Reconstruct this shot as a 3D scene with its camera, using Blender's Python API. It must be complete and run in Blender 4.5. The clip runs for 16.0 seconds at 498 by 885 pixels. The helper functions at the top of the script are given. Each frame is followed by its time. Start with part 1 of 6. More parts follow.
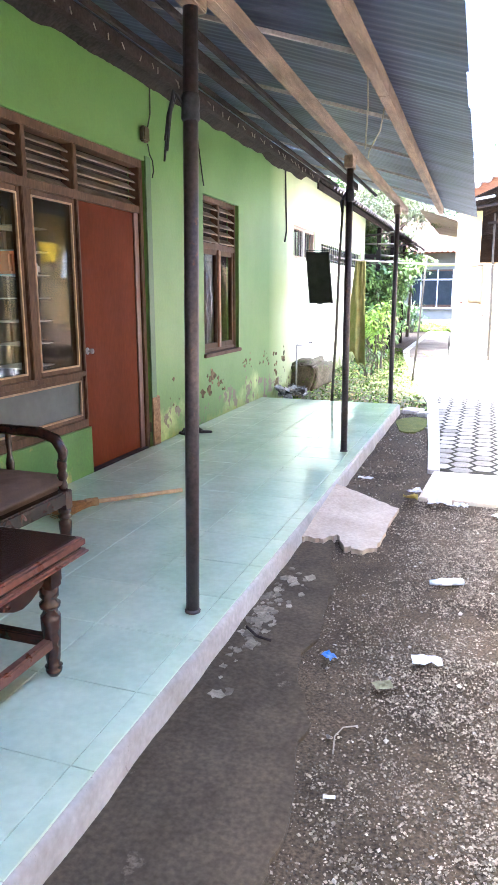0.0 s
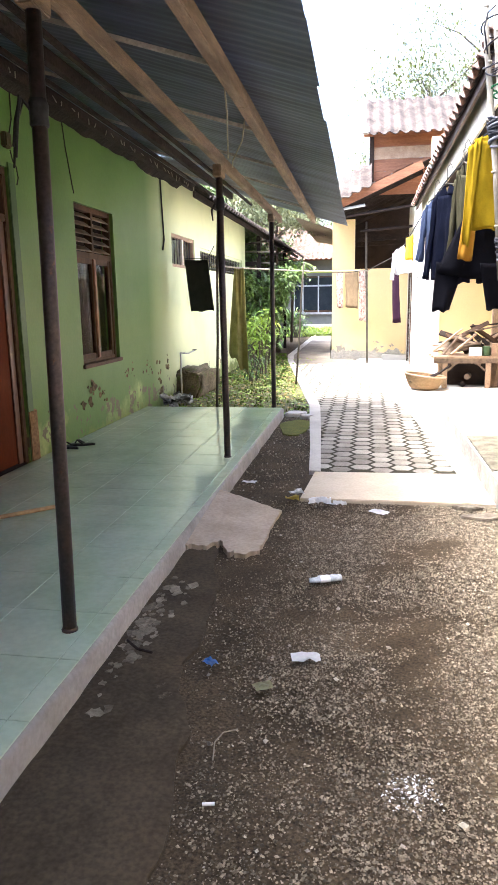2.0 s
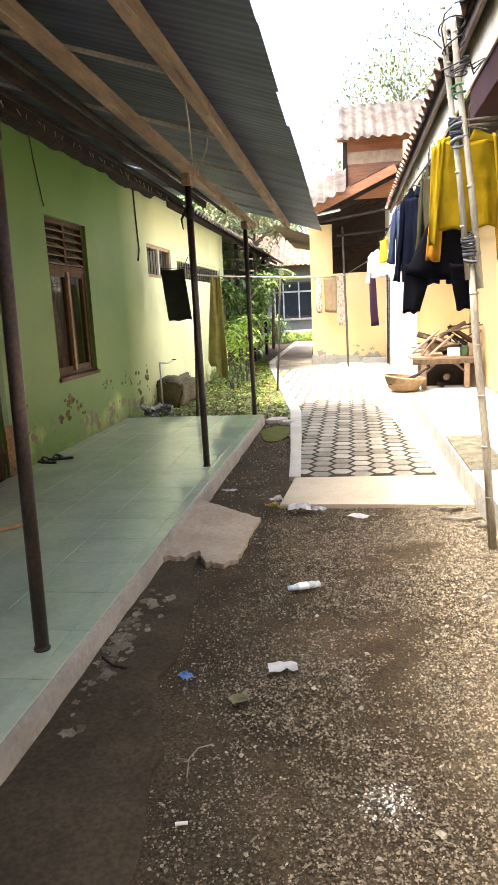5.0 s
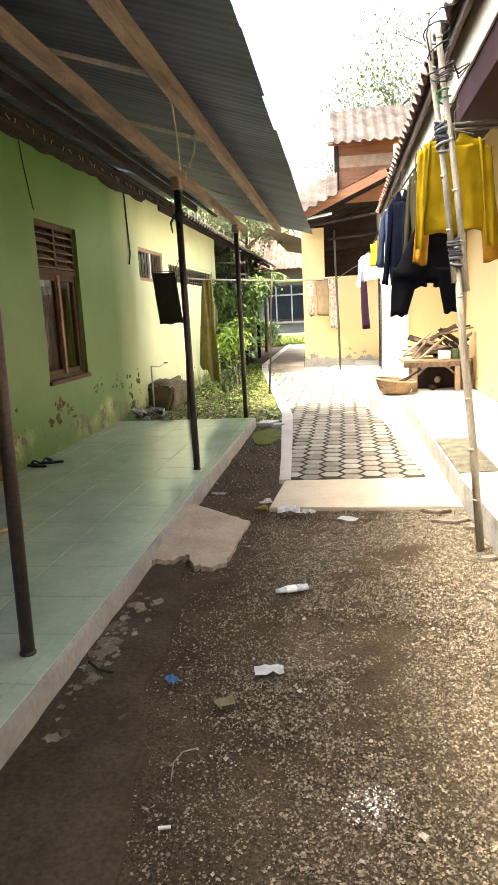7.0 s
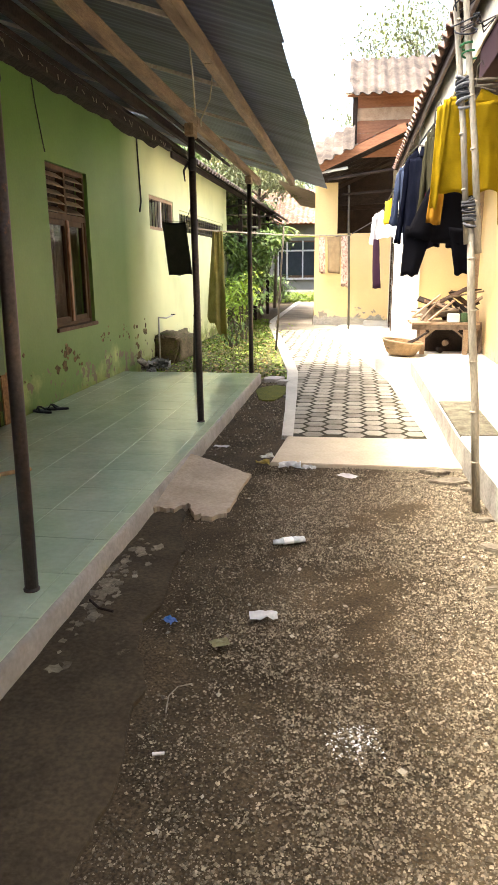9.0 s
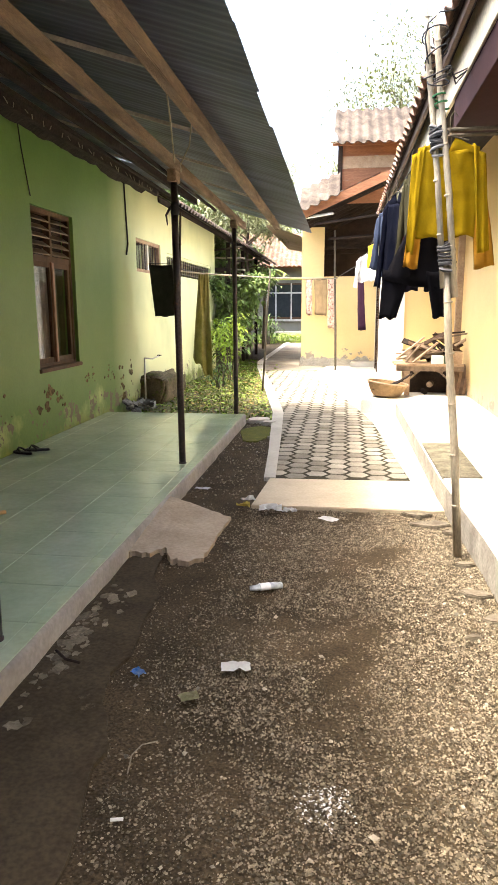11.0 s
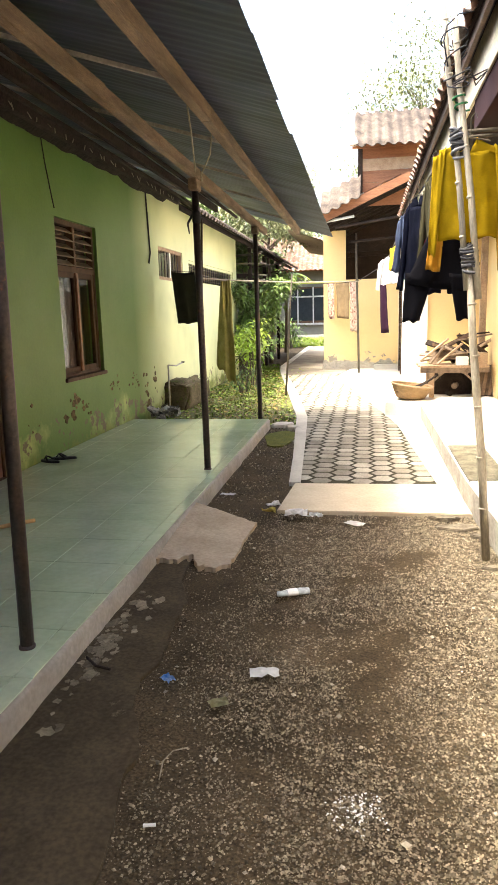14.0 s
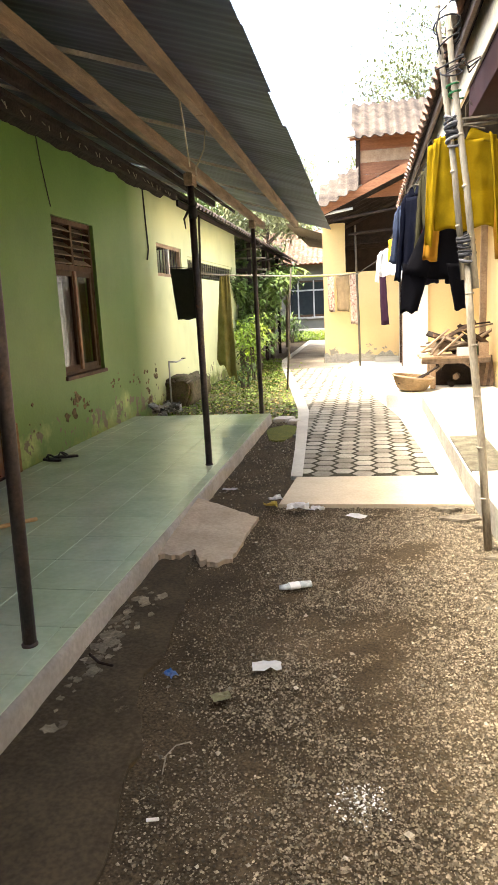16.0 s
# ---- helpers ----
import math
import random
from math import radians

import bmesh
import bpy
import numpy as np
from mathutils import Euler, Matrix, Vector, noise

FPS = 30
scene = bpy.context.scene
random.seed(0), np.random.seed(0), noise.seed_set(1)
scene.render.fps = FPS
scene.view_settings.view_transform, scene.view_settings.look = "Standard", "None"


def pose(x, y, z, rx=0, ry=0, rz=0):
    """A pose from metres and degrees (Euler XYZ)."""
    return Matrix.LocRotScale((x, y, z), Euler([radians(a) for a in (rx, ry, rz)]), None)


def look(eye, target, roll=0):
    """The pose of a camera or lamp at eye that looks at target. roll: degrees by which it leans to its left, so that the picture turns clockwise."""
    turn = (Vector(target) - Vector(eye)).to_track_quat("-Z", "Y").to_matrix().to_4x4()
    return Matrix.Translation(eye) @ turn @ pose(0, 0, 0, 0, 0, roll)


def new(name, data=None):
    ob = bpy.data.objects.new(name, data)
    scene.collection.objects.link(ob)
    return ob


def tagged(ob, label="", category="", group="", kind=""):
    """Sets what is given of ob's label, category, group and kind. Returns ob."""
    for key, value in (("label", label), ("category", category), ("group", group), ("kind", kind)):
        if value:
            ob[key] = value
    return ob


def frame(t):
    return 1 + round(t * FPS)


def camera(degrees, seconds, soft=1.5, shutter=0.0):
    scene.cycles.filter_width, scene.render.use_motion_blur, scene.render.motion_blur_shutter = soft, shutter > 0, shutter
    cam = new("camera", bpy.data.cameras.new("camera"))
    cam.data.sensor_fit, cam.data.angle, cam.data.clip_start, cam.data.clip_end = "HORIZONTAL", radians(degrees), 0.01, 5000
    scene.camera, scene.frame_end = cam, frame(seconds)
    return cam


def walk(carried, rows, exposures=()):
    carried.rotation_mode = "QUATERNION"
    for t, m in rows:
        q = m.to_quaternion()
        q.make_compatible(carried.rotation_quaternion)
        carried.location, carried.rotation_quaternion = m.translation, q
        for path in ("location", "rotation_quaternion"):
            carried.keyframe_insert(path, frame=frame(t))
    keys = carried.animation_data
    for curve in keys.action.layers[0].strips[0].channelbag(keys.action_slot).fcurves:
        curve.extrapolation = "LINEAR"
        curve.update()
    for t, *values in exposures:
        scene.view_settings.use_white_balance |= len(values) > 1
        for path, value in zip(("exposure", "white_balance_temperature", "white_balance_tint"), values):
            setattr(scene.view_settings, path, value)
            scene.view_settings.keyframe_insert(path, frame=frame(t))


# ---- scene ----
cam = camera(40.2, 16.0, soft=0.7)
PATH = [
    (0, (-0.086, 0.397, 1.456), (-0.722, 2.245, 1.033), -0.0),
    (0.5, (-0.073, 0.399, 1.453), (-0.637, 2.276, 1.054), 0.1),
    (1, (-0.051, 0.383, 1.465), (-0.565, 2.269, 1.044), -0.8),
    (1.5, (-0.024, 0.393, 1.464), (-0.426, 2.308, 1.049), -1.2),
    (2, (0.01, 0.422, 1.455), (-0.329, 2.351, 1.051), -1.0),
    (2.5, (0.026, 0.414, 1.456), (-0.255, 2.354, 1.06), -1.4),
    (3, (0.023, 0.409, 1.457), (-0.275, 2.349, 1.07), -1.9),
    (3.5, (0.034, 0.412, 1.457), (-0.247, 2.355, 1.076), -1.9),
    (4, (0.056, 0.435, 1.452), (-0.231, 2.377, 1.067), -2.5),
    (6.5, (0.104, 0.475, 1.449), (-0.208, 2.413, 1.066), -2.8),
    (7, (0.116, 0.468, 1.449), (-0.17, 2.412, 1.073), -2.9),
    (7.5, (0.118, 0.459, 1.453), (-0.173, 2.404, 1.086), -1.5),
    (8, (0.129, 0.451, 1.446), (-0.154, 2.395, 1.069), -1.2),
    (8.5, (0.128, 0.429, 1.429), (-0.214, 2.351, 0.994), -1.8),
    (8.7, (0.119, 0.411, 1.438), (-0.176, 2.323, 0.932), -0.5),
    (10.8, (0.191, 0.481, 1.446), (-0.106, 2.421, 1.063), -1.6),
    (11, (0.189, 0.482, 1.447), (-0.082, 2.426, 1.06), -0.3),
    (11.5, (0.178, 0.478, 1.461), (-0.091, 2.418, 1.056), -0.5),
    (12, (0.171, 0.478, 1.459), (-0.123, 2.412, 1.043), -0.4),
    (12.5, (0.183, 0.473, 1.459), (-0.11, 2.419, 1.102), -0.9),
    (13, (0.181, 0.468, 1.462), (-0.111, 2.415, 1.109), -0.9),
    (13.5, (0.178, 0.468, 1.458), (-0.179, 2.399, 1.078), -1.8),
    (14, (0.187, 0.469, 1.459), (-0.154, 2.404, 1.086), -1.6),
    (14.5, (0.197, 0.47, 1.462), (-0.132, 2.404, 1.074), -1.5),
    (15, (0.216, 0.478, 1.454), (-0.157, 2.403, 1.062), -1.9),
    (15.5, (0.216, 0.48, 1.454), (-0.171, 2.398, 1.042), -2.8),
    (16, (0.21, 0.476, 1.452), (-0.142, 2.406, 1.066), -2.8),
]
EXPOSURE = [(0.0, 4.72, 5100, 15), (0.5, 4.62, 5300, 15), (1.0, 4.02, 5450, 14), (2.0, 3.42, 5800, 12), (3.5, 3.3, 6200, 10), (7.0, 3.24, 6850, 6), (11.0, 3.17, 6950, 8), (16.0, 3.16, 7050, 6)]
walk(cam, [(t, look(eye, target, roll)) for t, eye, target, roll in PATH], EXPOSURE)

# ---- world and sun ----
world = bpy.data.worlds.new("sky")
scene.world = world
world.use_nodes = True
wn = world.node_tree.nodes
sky = wn.new("ShaderNodeTexSky")
sky.sky_type = "NISHITA"
sky.sun_disc = False
sky.sun_elevation = radians(71)
sky.sun_rotation = radians(260)
sky.air_density, sky.dust_density, sky.ozone_density = 1.0, 6.0, 0.6
wn["Background"].inputs["Strength"].default_value = 0.15
world.node_tree.links.new(sky.outputs["Color"], wn["Background"].inputs["Color"])
sun_data = bpy.data.lights.new("sun", "SUN")
sun_data.energy, sun_data.angle, sun_data.color = 1.2, radians(16), (1.0, 0.95, 0.86)
sun = new("sun", sun_data)
sun.matrix_world = look((-3.5, -0.6, 10), (0, 0, 0))
tagged(sun, kind="structure")


# ---- materials ----
def mat(name, a, b=None, scale=3.0, rough=0.7, bump=0.2, fine=60.0, grain=0.25, metal=0.0, vary=0.0, spot=None, stretch=(1, 1, 1), spec=None, island=0.0):
    """Two-scale procedural surface: colours a and b mixed by a coarse noise, a fine grain, bump, and optional spots (colour, scale, amount)."""
    m = bpy.data.materials.new(name)
    m.use_nodes = True
    nt = m.node_tree
    n, l = nt.nodes, nt.links
    p = n["Principled BSDF"]
    p.inputs["Roughness"].default_value = rough
    p.inputs["Metallic"].default_value = metal
    p.inputs["Specular IOR Level"].default_value = spec if spec is not None else (0.5 if rough < 0.6 else 0.15)
    geo = n.new("ShaderNodeNewGeometry")
    mp = n.new("ShaderNodeMapping")
    mp.inputs["Scale"].default_value = stretch
    l.new(geo.outputs["Position"], mp.inputs["Vector"])
    co = mp.outputs["Vector"]
    big = n.new("ShaderNodeTexNoise")
    big.inputs["Scale"].default_value, big.inputs["Detail"].default_value, big.inputs["Roughness"].default_value = scale, 6, 0.62
    l.new(co, big.inputs["Vector"])
    ramp = n.new("ShaderNodeMapRange")
    ramp.inputs["From Min"].default_value, ramp.inputs["From Max"].default_value = 0.35, 0.68
    l.new(big.outputs["Fac"], ramp.inputs["Value"])
    mix = n.new("ShaderNodeMix")
    mix.data_type = "RGBA"
    b = b or tuple(c * 0.75 for c in a)
    mix.inputs["A"].default_value, mix.inputs["B"].default_value = (*a, 1), (*b, 1)
    l.new(ramp.outputs["Result"], mix.inputs["Factor"])
    col = mix.outputs["Result"]
    small = n.new("ShaderNodeTexNoise")
    small.inputs["Scale"].default_value, small.inputs["Detail"].default_value = fine, 3
    l.new(co, small.inputs["Vector"])
    if spot:
        sc, ss, sa = spot
        sn = n.new("ShaderNodeTexNoise")
        sn.inputs["Scale"].default_value, sn.inputs["Detail"].default_value, sn.inputs["Roughness"].default_value = ss, 7, 0.7
        l.new(co, sn.inputs["Vector"])
        sr = n.new("ShaderNodeMapRange")
        sr.inputs["From Min"].default_value, sr.inputs["From Max"].default_value = 1 - sa, 1 - sa + 0.06
        l.new(sn.outputs["Fac"], sr.inputs["Value"])
        sm = n.new("ShaderNodeMix")
        sm.data_type = "RGBA"
        l.new(sr.outputs["Result"], sm.inputs["Factor"])
        l.new(col, sm.inputs["A"])
        sm.inputs["B"].default_value = (*sc, 1)
        col = sm.outputs["Result"]
    gm = n.new("ShaderNodeMapRange")
    gm.inputs["From Min"].default_value, gm.inputs["From Max"].default_value = 0.3, 0.7
    gm.inputs["To Min"].default_value, gm.inputs["To Max"].default_value = 1 - grain, 1 + grain
    l.new(small.outputs["Fac"], gm.inputs["Value"])
    val = gm.outputs["Result"]
    for amount, socket in ((vary, n.new("ShaderNodeObjectInfo").outputs["Random"] if vary else None), (island, geo.outputs["Random Per Island"])):
        if amount:
            r = n.new("ShaderNodeMapRange")
            r.inputs["To Min"].default_value, r.inputs["To Max"].default_value = 1 - amount, 1 + amount
            l.new(socket, r.inputs["Value"])
            mu = n.new("ShaderNodeMath")
            mu.operation = "MULTIPLY"
            l.new(val, mu.inputs[0])
            l.new(r.outputs["Result"], mu.inputs[1])
            val = mu.outputs["Value"]
    sc2 = n.new("ShaderNodeVectorMath")
    sc2.operation = "SCALE"
    l.new(col, sc2.inputs[0])
    l.new(val, sc2.inputs["Scale"])
    l.new(sc2.outputs["Vector"], p.inputs["Base Color"])
    rr = n.new("ShaderNodeMapRange")
    rr.inputs["To Min"].default_value, rr.inputs["To Max"].default_value = max(rough - 0.12, 0.03), min(rough + 0.12, 1)
    l.new(big.outputs["Fac"], rr.inputs["Value"])
    l.new(rr.outputs["Result"], p.inputs["Roughness"])
    if bump:
        bp = n.new("ShaderNodeBump")
        bp.inputs["Strength"].default_value, bp.inputs["Distance"].default_value = bump, 0.01
        l.new(small.outputs["Fac"], bp.inputs["Height"])
        l.new(bp.outputs["Normal"], p.inputs["Normal"])
    return m


def glass(name, tint=(0.8, 0.85, 0.85)):
    m = bpy.data.materials.new(name)
    m.use_nodes = True
    p = m.node_tree.nodes["Principled BSDF"]
    p.inputs["Base Color"].default_value = (*tint, 1)
    p.inputs["Transmission Weight"].default_value = 1.0
    p.inputs["Roughness"].default_value = 0.03
    p.inputs["IOR"].default_value = 1.33
    return m


SOIL = mat("dark_soil", (0.088, 0.064, 0.038), (0.048, 0.035, 0.021), 2.6, 0.95, 0.8, 110, 0.55, spot=((0.13, 0.1, 0.068), 9, 0.36))
GRAVEL = mat("gravel_stone", (0.31, 0.26, 0.19), (0.085, 0.067, 0.047), 25, 0.9, 0.2, 120, 0.2, island=0.65)
GRASS = mat("grass_blade", (0.16, 0.24, 0.035), (0.09, 0.15, 0.02), 3, 0.7, 0.0, 20, 0.2, island=0.45)
BORDER = mat("sandy_cement", (0.58, 0.5, 0.38), (0.46, 0.39, 0.29), 2.5, 0.9, 0.15, 50, 0.07, spot=((0.36, 0.24, 0.11), 2.2, 0.33))
CONCRETE = mat("pale_concrete", (0.56, 0.53, 0.47), (0.44, 0.41, 0.36), 2.2, 0.9, 0.15, 60, 0.08, spot=((0.28, 0.24, 0.19), 5, 0.33))
# Darker than the other cement: the far lane's tree shade is in it.
PATH = mat("worn_shaded_path_cement", (0.26, 0.23, 0.19), (0.15, 0.13, 0.105), 1.6, 0.92, 0.2, 60, 0.15, spot=((0.2, 0.17, 0.13), 3, 0.38))
RAMP = mat("pinkish_cement", (0.46, 0.375, 0.285), (0.35, 0.28, 0.205), 5, 0.92, 0.35, 45, 0.12, spot=((0.34, 0.27, 0.21), 6, 0.33))
PAVER = mat("concrete_paver", (0.34, 0.31, 0.26), (0.21, 0.19, 0.155), 4, 0.9, 0.35, 90, 0.2, vary=0.3)
JOINT = mat("mossy_joint", (0.03, 0.026, 0.018), (0.05, 0.045, 0.025), 8, 1.0, 0.6, 80, 0.4)
TERRACE = mat("white_cement", (0.72, 0.7, 0.66), (0.6, 0.58, 0.53), 1.8, 0.85, 0.15, 60, 0.1)
PATCHMAT = mat("weathered_cement", (0.17, 0.155, 0.115), (0.08, 0.072, 0.052), 9, 0.9, 0.3, 60, 0.25)
TILE = mat("pale_green_tile", (0.44, 0.53, 0.375), (0.55, 0.63, 0.46), 3, 0.07, 0.015, 30, 0.05, vary=0.03)
GROUT = mat("pale_green_grout", (0.52, 0.59, 0.45), (0.4, 0.46, 0.34), 8, 0.9, 0.2, 60, 0.2)
KERB = mat("porch_edge_cement", (0.38, 0.36, 0.33), (0.25, 0.235, 0.21), 3, 0.9, 0.2, 40, 0.1, spot=((0.14, 0.12, 0.1), 5, 0.36))
WHITEWALL = mat("white_plaster", (0.78, 0.76, 0.7), (0.68, 0.65, 0.58), 1.5, 0.85, 0.12, 70, 0.05)
WOOD = mat("raw_timber", (0.26, 0.19, 0.135), (0.12, 0.087, 0.062), 2.5, 0.75, 0.3, 40, 0.25, stretch=(6, 1, 6))
DARKWOOD = mat("dark_varnished_wood", (0.045, 0.018, 0.012), (0.028, 0.012, 0.009), 8, 0.22, 0.05, 40, 0.3)
EDGEWOOD = mat("worn_varnished_edge", (0.16, 0.06, 0.035), (0.08, 0.03, 0.02), 12, 0.3, 0.05, 40, 0.3)
FRAMEWOOD = mat("brown_window_wood", (0.1, 0.056, 0.032), (0.06, 0.034, 0.021), 5, 0.6, 0.1, 60, 0.25, stretch=(1, 1, 0.3))
PALEWOOD = mat("pale_bead", (0.42, 0.3, 0.2), (0.3, 0.2, 0.13), 8, 0.6, 0.1, 60, 0.2)
DOORMAT = mat("red_brown_door_paint", (0.115, 0.024, 0.007), (0.085, 0.018, 0.006), 2, 0.65, 0.05, 40, 0.1, stretch=(1, 1, 0.35), spec=0.06)
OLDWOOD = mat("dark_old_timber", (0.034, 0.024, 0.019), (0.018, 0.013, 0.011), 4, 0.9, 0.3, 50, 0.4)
REDWOOD = mat("reddish_board", (0.3, 0.14, 0.075), (0.2, 0.09, 0.05), 3, 0.7, 0.15, 40, 0.2, stretch=(0.4, 3, 4))
STEEL = mat("dark_painted_pipe", (0.045, 0.036, 0.036), (0.075, 0.052, 0.048), 6, 0.5, 0.1, 60, 0.3, metal=0.3, spot=((0.14, 0.065, 0.035), 11, 0.38))
ZINC = mat("grey_blue_sheet_metal", (0.07, 0.085, 0.145), (0.028, 0.034, 0.058), 1.6, 0.45, 0.05, 30, 0.15, metal=0.35, stretch=(0.6, 3, 1))
CLAY = mat("clay_roof_tile", (0.23, 0.12, 0.08), (0.13, 0.085, 0.065), 3, 0.9, 0.3, 50, 0.25, vary=0.2, island=0.25, spot=((0.27, 0.24, 0.21), 7, 0.48))
BAMBOO = mat("weathered_bamboo", (0.36, 0.32, 0.25), (0.23, 0.2, 0.155), 6, 0.6, 0.15, 50, 0.2, stretch=(3, 3, 0.6))
DARKBAMBOO = mat("dark_bamboo", (0.1, 0.085, 0.06), (0.06, 0.05, 0.04), 6, 0.7, 0.15, 50, 0.25)
RUBBER = mat("black_rubber_strip", (0.02, 0.02, 0.022), (0.035, 0.035, 0.04), 20, 0.6, 0.2, 60, 0.3)
PANE = glass("window_glass")
FROST = mat("frosted_glass", (0.11, 0.125, 0.13), (0.085, 0.095, 0.1), 4, 0.6, 0.0, 20, 0.05)
# Near-black plaster: the rooms' indoor shade is put into the colour.
ROOM = mat("shaded_room_plaster", (0.06, 0.058, 0.05), (0.045, 0.044, 0.038), 2, 0.9, 0.05, 40, 0.08)
CURTAIN = mat("pale_curtain", (0.19, 0.18, 0.165), (0.12, 0.115, 0.11), 3, 0.9, 0.1, 80, 0.1)
LEAF = mat("green_leaf", (0.07, 0.13, 0.025), (0.11, 0.17, 0.03), 2, 0.55, 0.0, 20, 0.2, island=0.5)
YLEAF = mat("yellow_green_leaf", (0.3, 0.4, 0.04), (0.18, 0.3, 0.03), 2, 0.5, 0.0, 20, 0.2, island=0.4)
DRYLEAF = mat("dry_leaf", (0.25, 0.17, 0.07), (0.36, 0.28, 0.1), 5, 0.8, 0.0, 20, 0.2, island=0.5)
BARK = mat("grey_bark", (0.16, 0.13, 0.1), (0.1, 0.08, 0.06), 5, 0.95, 0.5, 40, 0.3)
METALWHITE = mat("pale_pipe", (0.5, 0.5, 0.5), (0.36, 0.35, 0.34), 6, 0.45, 0.05, 40, 0.15, metal=0.3)


def cloth_mat(name, a, b=None):
    return mat(name, a, b or tuple(c * 0.7 for c in a), 9, 0.95, 0.25, 250, 0.15, spec=0.05)


YELLOWCLOTH = cloth_mat("mustard_cotton", (0.27, 0.175, 0.006), (0.2, 0.13, 0.005))
ORANGECLOTH = cloth_mat("ochre_cotton", (0.33, 0.16, 0.018))
BLACKCLOTH = cloth_mat("black_cotton", (0.004, 0.004, 0.006))
NAVYCLOTH = cloth_mat("navy_cotton", (0.002, 0.003, 0.009))
DENIM = cloth_mat("blue_denim", (0.05, 0.065, 0.11))
WHITECLOTH = cloth_mat("white_cotton", (0.8, 0.79, 0.77), (0.7, 0.69, 0.68))
PURPLECLOTH = cloth_mat("purple_cotton", (0.03, 0.012, 0.025))
REDCLOTH = cloth_mat("red_cotton", (0.1, 0.006, 0.02))
DARKOLIVE = cloth_mat("dark_olive_cotton", (0.05, 0.045, 0.025))
OLIVECLOTH = cloth_mat("olive_cotton", (0.5, 0.46, 0.19), (0.36, 0.33, 0.12))
CHARCOAL = cloth_mat("charcoal_cotton", (0.028, 0.03, 0.026))
PATTERN = mat("patterned_cotton", (0.32, 0.2, 0.15), (0.55, 0.47, 0.39), 22, 0.9, 0.2, 200, 0.15, spot=((0.2, 0.08, 0.06), 18, 0.48))
TANCLOTH = cloth_mat("beige_cotton", (0.25, 0.175, 0.1))


def green_wall_material(name="green_wall_paint", a=(0.108, 0.208, 0.042), b=(0.088, 0.178, 0.034), c=((0.32, 0.4, 0.14), (0.17, 0.22, 0.04), (0.12, 0.1, 0.06)), painted_daylight=False):
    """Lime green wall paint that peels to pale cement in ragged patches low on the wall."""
    m = mat(name, a, b, 0.9, 0.55, 0.12, 45, 0.04)
    nt = m.node_tree
    n, l = nt.nodes, nt.links
    p = n["Principled BSDF"]
    col = p.inputs["Base Color"].links[0].from_socket
    base_col = col
    geo = n.new("ShaderNodeNewGeometry")
    sep = n.new("ShaderNodeSeparateXYZ")
    l.new(geo.outputs["Position"], sep.inputs[0])

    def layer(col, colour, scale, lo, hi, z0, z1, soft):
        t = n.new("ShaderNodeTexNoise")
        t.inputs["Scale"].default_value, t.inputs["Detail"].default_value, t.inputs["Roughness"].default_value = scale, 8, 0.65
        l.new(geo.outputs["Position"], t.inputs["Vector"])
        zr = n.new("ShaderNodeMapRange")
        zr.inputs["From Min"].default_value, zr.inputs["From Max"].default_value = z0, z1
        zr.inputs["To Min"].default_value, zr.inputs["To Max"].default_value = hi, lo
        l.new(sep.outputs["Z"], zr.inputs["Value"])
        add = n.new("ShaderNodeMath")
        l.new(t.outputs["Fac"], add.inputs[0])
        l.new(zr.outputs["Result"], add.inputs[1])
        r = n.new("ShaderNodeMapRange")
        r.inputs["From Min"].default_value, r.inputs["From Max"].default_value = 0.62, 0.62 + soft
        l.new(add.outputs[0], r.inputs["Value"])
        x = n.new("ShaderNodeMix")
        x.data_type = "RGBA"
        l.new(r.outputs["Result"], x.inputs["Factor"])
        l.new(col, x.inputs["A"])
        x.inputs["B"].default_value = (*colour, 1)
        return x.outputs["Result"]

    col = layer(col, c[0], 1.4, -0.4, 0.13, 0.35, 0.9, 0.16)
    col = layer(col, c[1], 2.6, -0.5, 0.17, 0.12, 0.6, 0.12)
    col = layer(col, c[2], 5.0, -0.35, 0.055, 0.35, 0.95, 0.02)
    # Past the porch the colour turns paler, painting in the open daylight there.
    if painted_daylight:
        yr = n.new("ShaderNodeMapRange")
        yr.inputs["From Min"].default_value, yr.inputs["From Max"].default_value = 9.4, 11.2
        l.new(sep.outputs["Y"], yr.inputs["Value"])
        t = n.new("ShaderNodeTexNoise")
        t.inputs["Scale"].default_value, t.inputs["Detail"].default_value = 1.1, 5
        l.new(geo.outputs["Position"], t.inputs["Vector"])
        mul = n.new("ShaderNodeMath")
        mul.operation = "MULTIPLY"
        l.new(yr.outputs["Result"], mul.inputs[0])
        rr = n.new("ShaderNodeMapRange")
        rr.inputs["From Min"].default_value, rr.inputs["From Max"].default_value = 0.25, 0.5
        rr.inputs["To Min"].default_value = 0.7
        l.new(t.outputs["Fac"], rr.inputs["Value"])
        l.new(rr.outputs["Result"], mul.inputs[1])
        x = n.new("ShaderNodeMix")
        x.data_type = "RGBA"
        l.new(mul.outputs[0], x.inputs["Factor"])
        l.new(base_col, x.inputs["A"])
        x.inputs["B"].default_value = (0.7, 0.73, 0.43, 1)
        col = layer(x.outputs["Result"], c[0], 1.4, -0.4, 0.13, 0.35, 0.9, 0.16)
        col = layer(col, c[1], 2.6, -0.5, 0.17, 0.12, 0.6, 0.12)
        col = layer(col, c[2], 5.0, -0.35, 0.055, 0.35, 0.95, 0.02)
    l.new(col, p.inputs["Base Color"])
    return m


